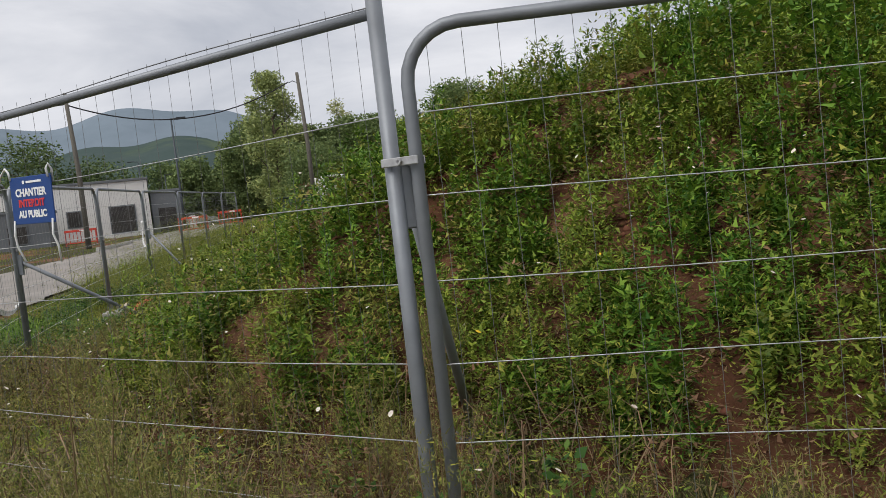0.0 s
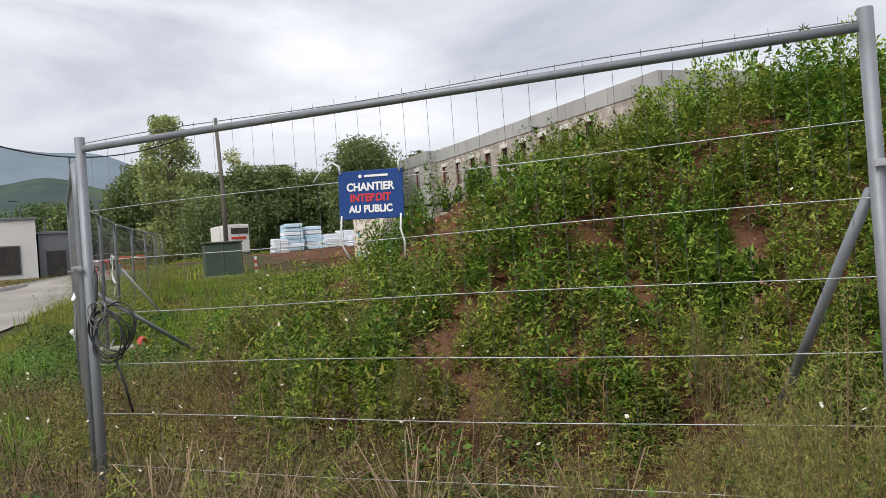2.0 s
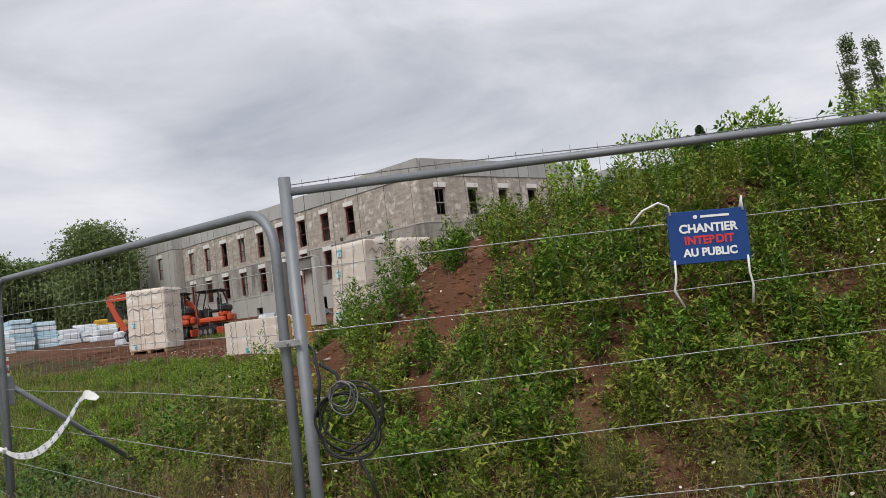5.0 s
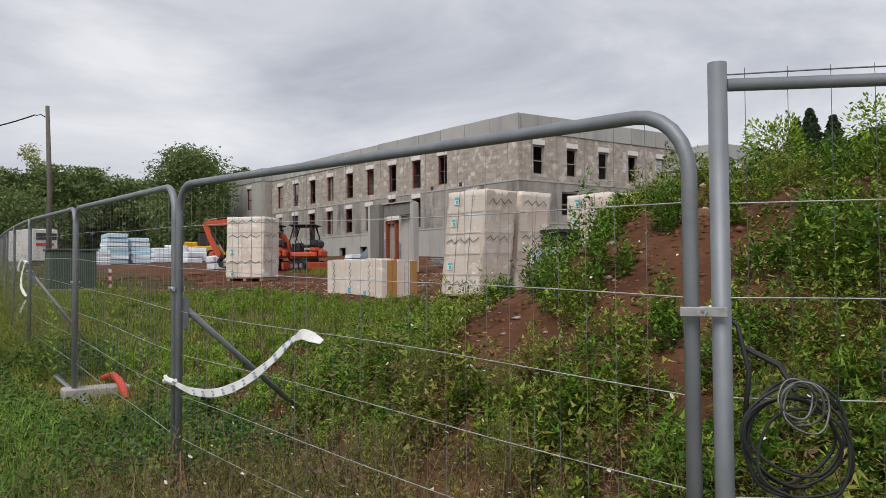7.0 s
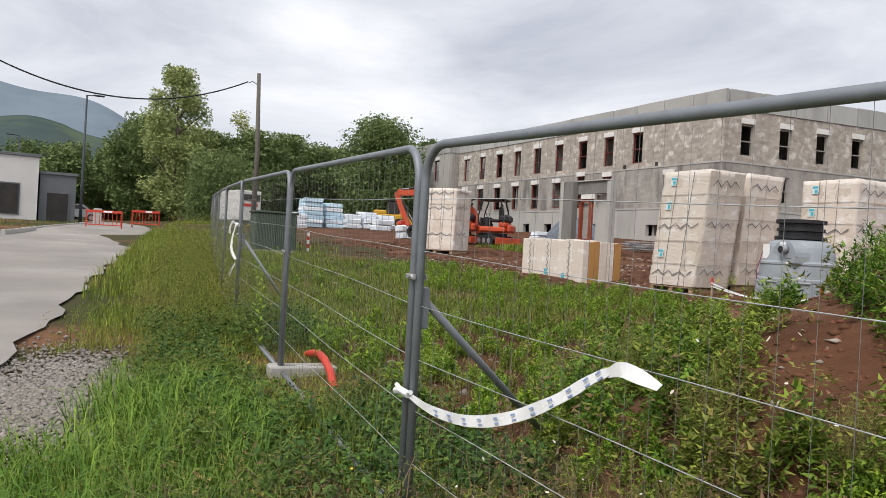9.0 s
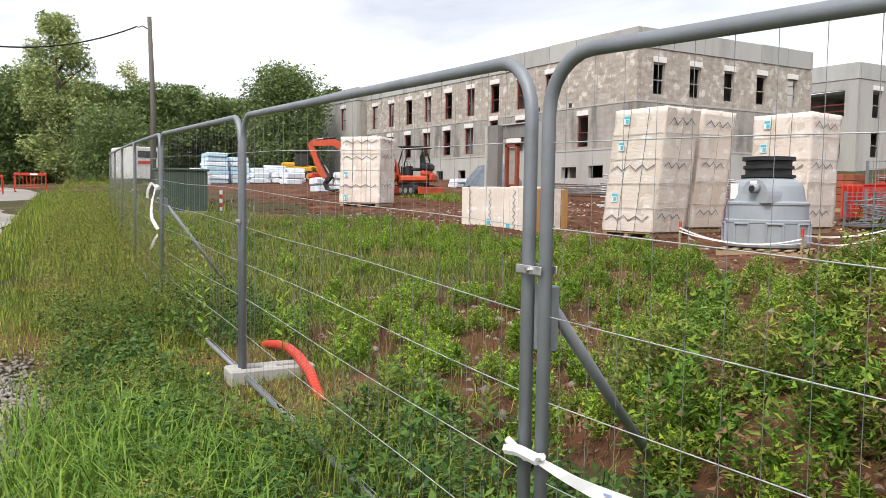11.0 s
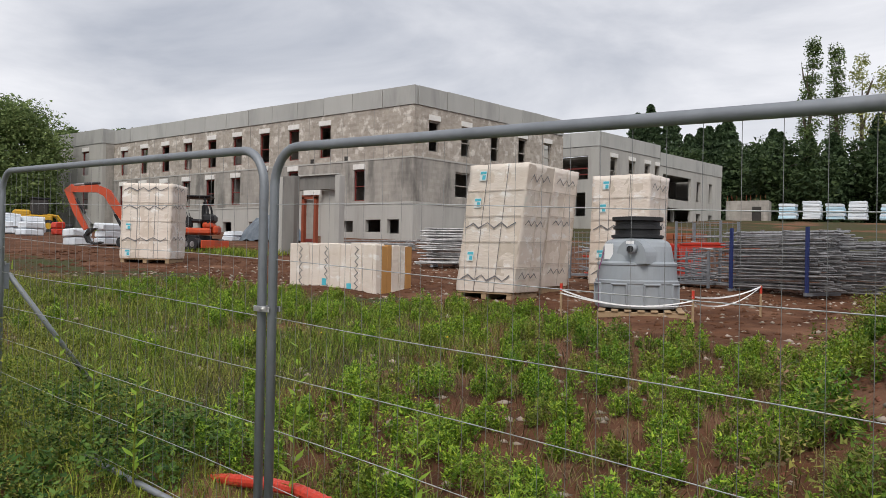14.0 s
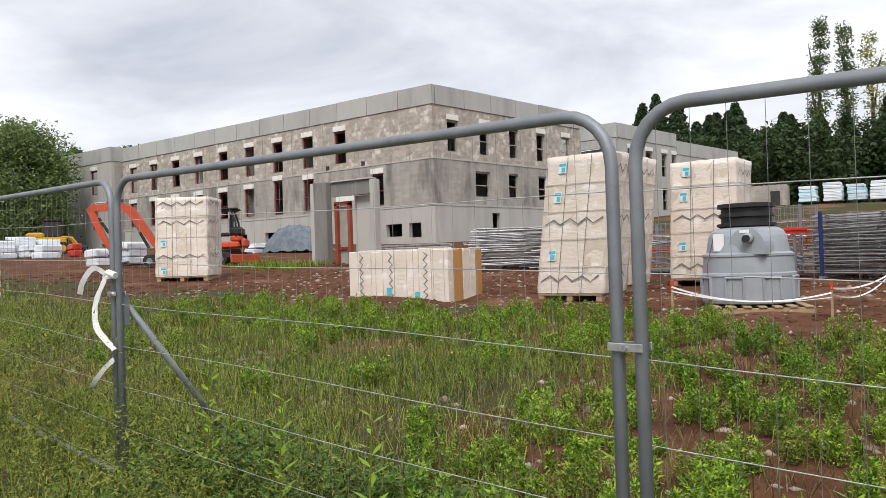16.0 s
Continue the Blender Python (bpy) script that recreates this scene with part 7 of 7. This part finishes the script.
def tube_stack(x, y, rz, length, depth, h, layers, uprights, label, name="scaffold_stack"):
    """Scaffold frames laid flat in a stack: long tubes with cross tubes, layer on layer."""
    z = gz(x, y)
    th = empty(name, x, y, z, rz, label, "scaffolding", "scaffold stacks")
    for k in range(layers):
        zz = 0.12 + (h - 0.15) * k / (layers - 1)
        off = RNG.uniform(-0.12, 0.12)
        g = []
        for yy in (-0.45, -0.15, 0.15, 0.45):
            a = yy * depth + RNG.uniform(-0.06, 0.06)
            z1, z2 = zz + RNG.uniform(-0.035, 0.035), zz + RNG.uniform(-0.035, 0.035)
            g.append(tube_geo([(-length / 2 + off + RNG.uniform(-0.14, 0.14), a, z1), (length / 2 + off + RNG.uniform(-0.14, 0.14), a + RNG.uniform(-0.06, 0.06), z2)], 0.019, 7))
        for xx in (-0.35, 0.1, 0.42):
            g.append(tube_geo([(xx * length + off, -depth * 0.48, zz + 0.015), (xx * length + off, depth * 0.48, zz + 0.015)], 0.018, 6))
        part("frame_layer", join_geo(*g), M_ALU, th)
    for xx in (-0.36, 0.36):
        if uprights:
            part("upright", box_geo(0.06, 0.06, h + 0.06, xx * length, -depth * 0.55, (h + 0.06) / 2), M_BLUEPAINT, th, "blue rack upright")
            part("upright", box_geo(0.06, 0.06, h + 0.06, xx * length, depth * 0.55, (h + 0.06) / 2), M_ALU, th)
        part("base_rail", box_geo(0.08, depth * 1.2, 0.07, xx * length, 0, 0.04), M_GALV, th)
    return th


tube_stack(-9.7, 17.0, -22, 2.5, 1.0, 1.35, 20, True, "stack of scaffold frames in a blue steel rack")
tube_stack(-8.0, 17.8, -18, 2.2, 1.0, 1.2, 18, False, "loose stack of grey scaffold frames")
tube_stack(-18.9, 18.3, 30, 2.4, 1.1, 1.15, 17, False, "stack of galvanised scaffold frames behind the slabs")
tube_stack(-17.6, 18.9, 34, 2.2, 1.1, 1.05, 11, False, "stack of galvanised scaffold frames behind the slabs")
tube_stack(-27.0, 24.0, 20, 3.2, 0.7, 0.5, 5, False, "low pile of loose scaffold tubes")


def mesh_crate(x, y, rz, w, d, h, load, label):
    z = gz(x, y)
    th = empty("mesh_crate", x, y, z, rz, label, "crate", "mesh crates")
    g = []
    for sx in (-1, 1):
        for sy in (-1, 1):
            g.append(box_geo(0.05, 0.05, h, sx * w / 2, sy * d / 2, h / 2))
    for q in g:
        part("corner_post", q, M_GALV, th)
    n = 9
    for k in range(n):
        xx = -w / 2 + w * k / (n - 1)
        zz = 0.12 + (h - 0.15) * k / (n - 1)
        for s in (-1, 1):
            part("wire", tube_geo([(xx, s * d / 2, 0.1), (xx, s * d / 2, h)], 0.006, 4), M_GALV, th)
            part("wire", tube_geo([(-w / 2, s * d / 2, zz), (w / 2, s * d / 2, zz)], 0.006, 4), M_GALV, th)
    part("floor", box_geo(w, d, 0.05, 0, 0, 0.1), M_GALV, th)
    for k in range(10):
        a = RNG.uniform(-0.4, 0.4)
        part("fitting", tube_geo([(-w * 0.42, RNG.uniform(-0.4, 0.4) * d, 0.15 + h * 0.07 * k), (w * 0.42, RNG.uniform(-0.4, 0.4) * d, 0.15 + h * 0.07 * k + a * 0.4)], 0.024, 6), M_ALU if k % 5 else load, th)


mesh_crate(-11.7, 17.5, -15, 1.15, 0.9, 0.85, M_ALU, "galvanised mesh crate full of scaffold fittings")
mesh_crate(-11.9, 18.9, -12, 1.2, 0.9, 1.5, M_ALU, "tall galvanised mesh crate of scaffold braces")
mesh_crate(-14.2, 17.4, -10, 1.0, 0.9, 1.2, M_REDPLASTIC, "mesh crate holding red fittings")
for k in range(5):
    rt = empty("red_beam", -11.6 + 0.03 * k, 17.4 + 0.12 * k, gz(-11.6, 17.4) + 0.93 + 0.01 * k, -14, "red steel beam lying on the mesh crate", "beam", "red beams")
    part("flange", join_geo(box_geo(1.1, 0.08, 0.02, 0, 0, 0), box_geo(1.1, 0.02, 0.06, 0, 0, 0.035), box_geo(1.1, 0.08, 0.02, 0, 0, 0.07)), M_REDPLASTIC, rt)
for k in range(7):
    rp = empty("red_barrier", -13.3 + 0.12 * k, 19.6 + 0.02 * k, gz(-13.2, 19.6), 78, "red plastic barrier leaning in a row", "barrier", "red barriers")
    part("panel", box_geo(1.1, 0.04, 0.85, 0, 0, 0.5, 0.02), M_REDPLASTIC, rp)
    part("foot", box_geo(0.9, 0.12, 0.06, 0, 0, 0.03), M_BLACK, rp)


def brick_pallet(x, y, rz, rows, label):
    z = gz(x, y)
    th = empty("brick_pallet", x, y, z, rz, label, "pallet", "brick pallets")
    part("pallet", box_geo(1.1, 1.0, 0.12, 0, 0, 0.06, 0.01), M_TIMBER, th)
    for r in range(rows):
        for k in range(4):
            for s in (-1, 1):
                part("brick", box_geo(0.26, 0.48, 0.19, -0.41 + k * 0.273, s * 0.245, 0.22 + r * 0.2, 0.01), M_TERRA, th)


brick_pallet(-15.2, 22.5, 5, 5, "pallet of red terracotta bricks")
brick_pallet(-13.9, 23.4, 5, 5, "pallet of red terracotta bricks")
brick_pallet(-12.4, 24.5, 5, 4, "pallet of red terracotta bricks")
# packs and a low unfinished wall far behind
for k, (x, y) in enumerate(((-22.5, 80.5), (-20.4, 81.0), (-18.4, 81.5), (-16.6, 81.8), (-14.0, 82.5))):
    soft_pack(x, y, 1.6, 1.4, 1.5 + 0.25 * (k % 2), M_CYANFILM if k % 2 == 0 else M_FOAM, "pale wrapped insulation pack far across the site", z=gz(x, y) + 0.2, ribs=2)
low = empty("unfinished_outbuilding", -26.5, 83.5, gz(-26.5, 83.5) - 0.2, 8, "low unfinished concrete outbuilding with bare starter bars", "outbuilding")
part("wall", box_geo(4.2, 0.3, 2.2, -0.65, 0, 1.1), M_CONC, low)
part("wall", box_geo(0.3, 3.0, 2.2, 1.3, 1.66, 1.1), M_CONC, low)
# Doorway's dark inside, put in as a near-black block on the wall
part("opening", box_geo(0.9, 0.1, 1.5, 0.3, -0.16, 0.8), M_DARK, low)
for k in range(9):
    part("bar", tube_geo([(-2.6 + k * 0.46, 0, 2.2), (-2.6 + k * 0.46 + RNG.uniform(-0.1, 0.1), 0, 2.75)], 0.02, 5), M_TERRA, low)
# stakes and tape round the tank
stakes = [(-11.62, 10.35), (-9.55, 10.45), (-9.05, 12.3)]
for x, y in stakes:
    st = empty("marker_stake", x, y, gz(x, y), 0, "thin timber stake with an orange tip", "stake", "marker stakes")
    part("shaft", box_geo(0.03, 0.03, 0.55, 0, 0, 0.25), M_TIMBER, st)
    part("tip", box_geo(0.034, 0.034, 0.12, 0, 0, 0.45), M_REDPLASTIC, st)
tb = empty("barrier_tape", 0, 0, 0, 0, "white tape sagging between stakes round the tank", "tape", "barrier tapes")


def stake_top(p, dz=0.42):
    return (p[0], p[1] - 0.02, gz(*p) + dz)


part("strip", ribbon_geo(sag(stake_top(stakes[0]), stake_top(stakes[1], 0.36), 0.16, 18), 0.024, 0.8), M_TAPE, tb)
part("strip", ribbon_geo(sag(stake_top(stakes[0], 0.36), stake_top(stakes[1], 0.30), 0.10, 18), 0.02, 1.4), M_TAPE, tb)
part("strip", ribbon_geo(sag(stake_top(stakes[1]), stake_top(stakes[2], 0.5), 0.08, 14), 0.024, 0.6), M_TAPE, tb)
part("strip", ribbon_geo(sag(stake_top(stakes[1], 0.34), stake_top(stakes[2], 0.5), 0.16, 14), 0.02, 0.6), M_TAPE, tb)
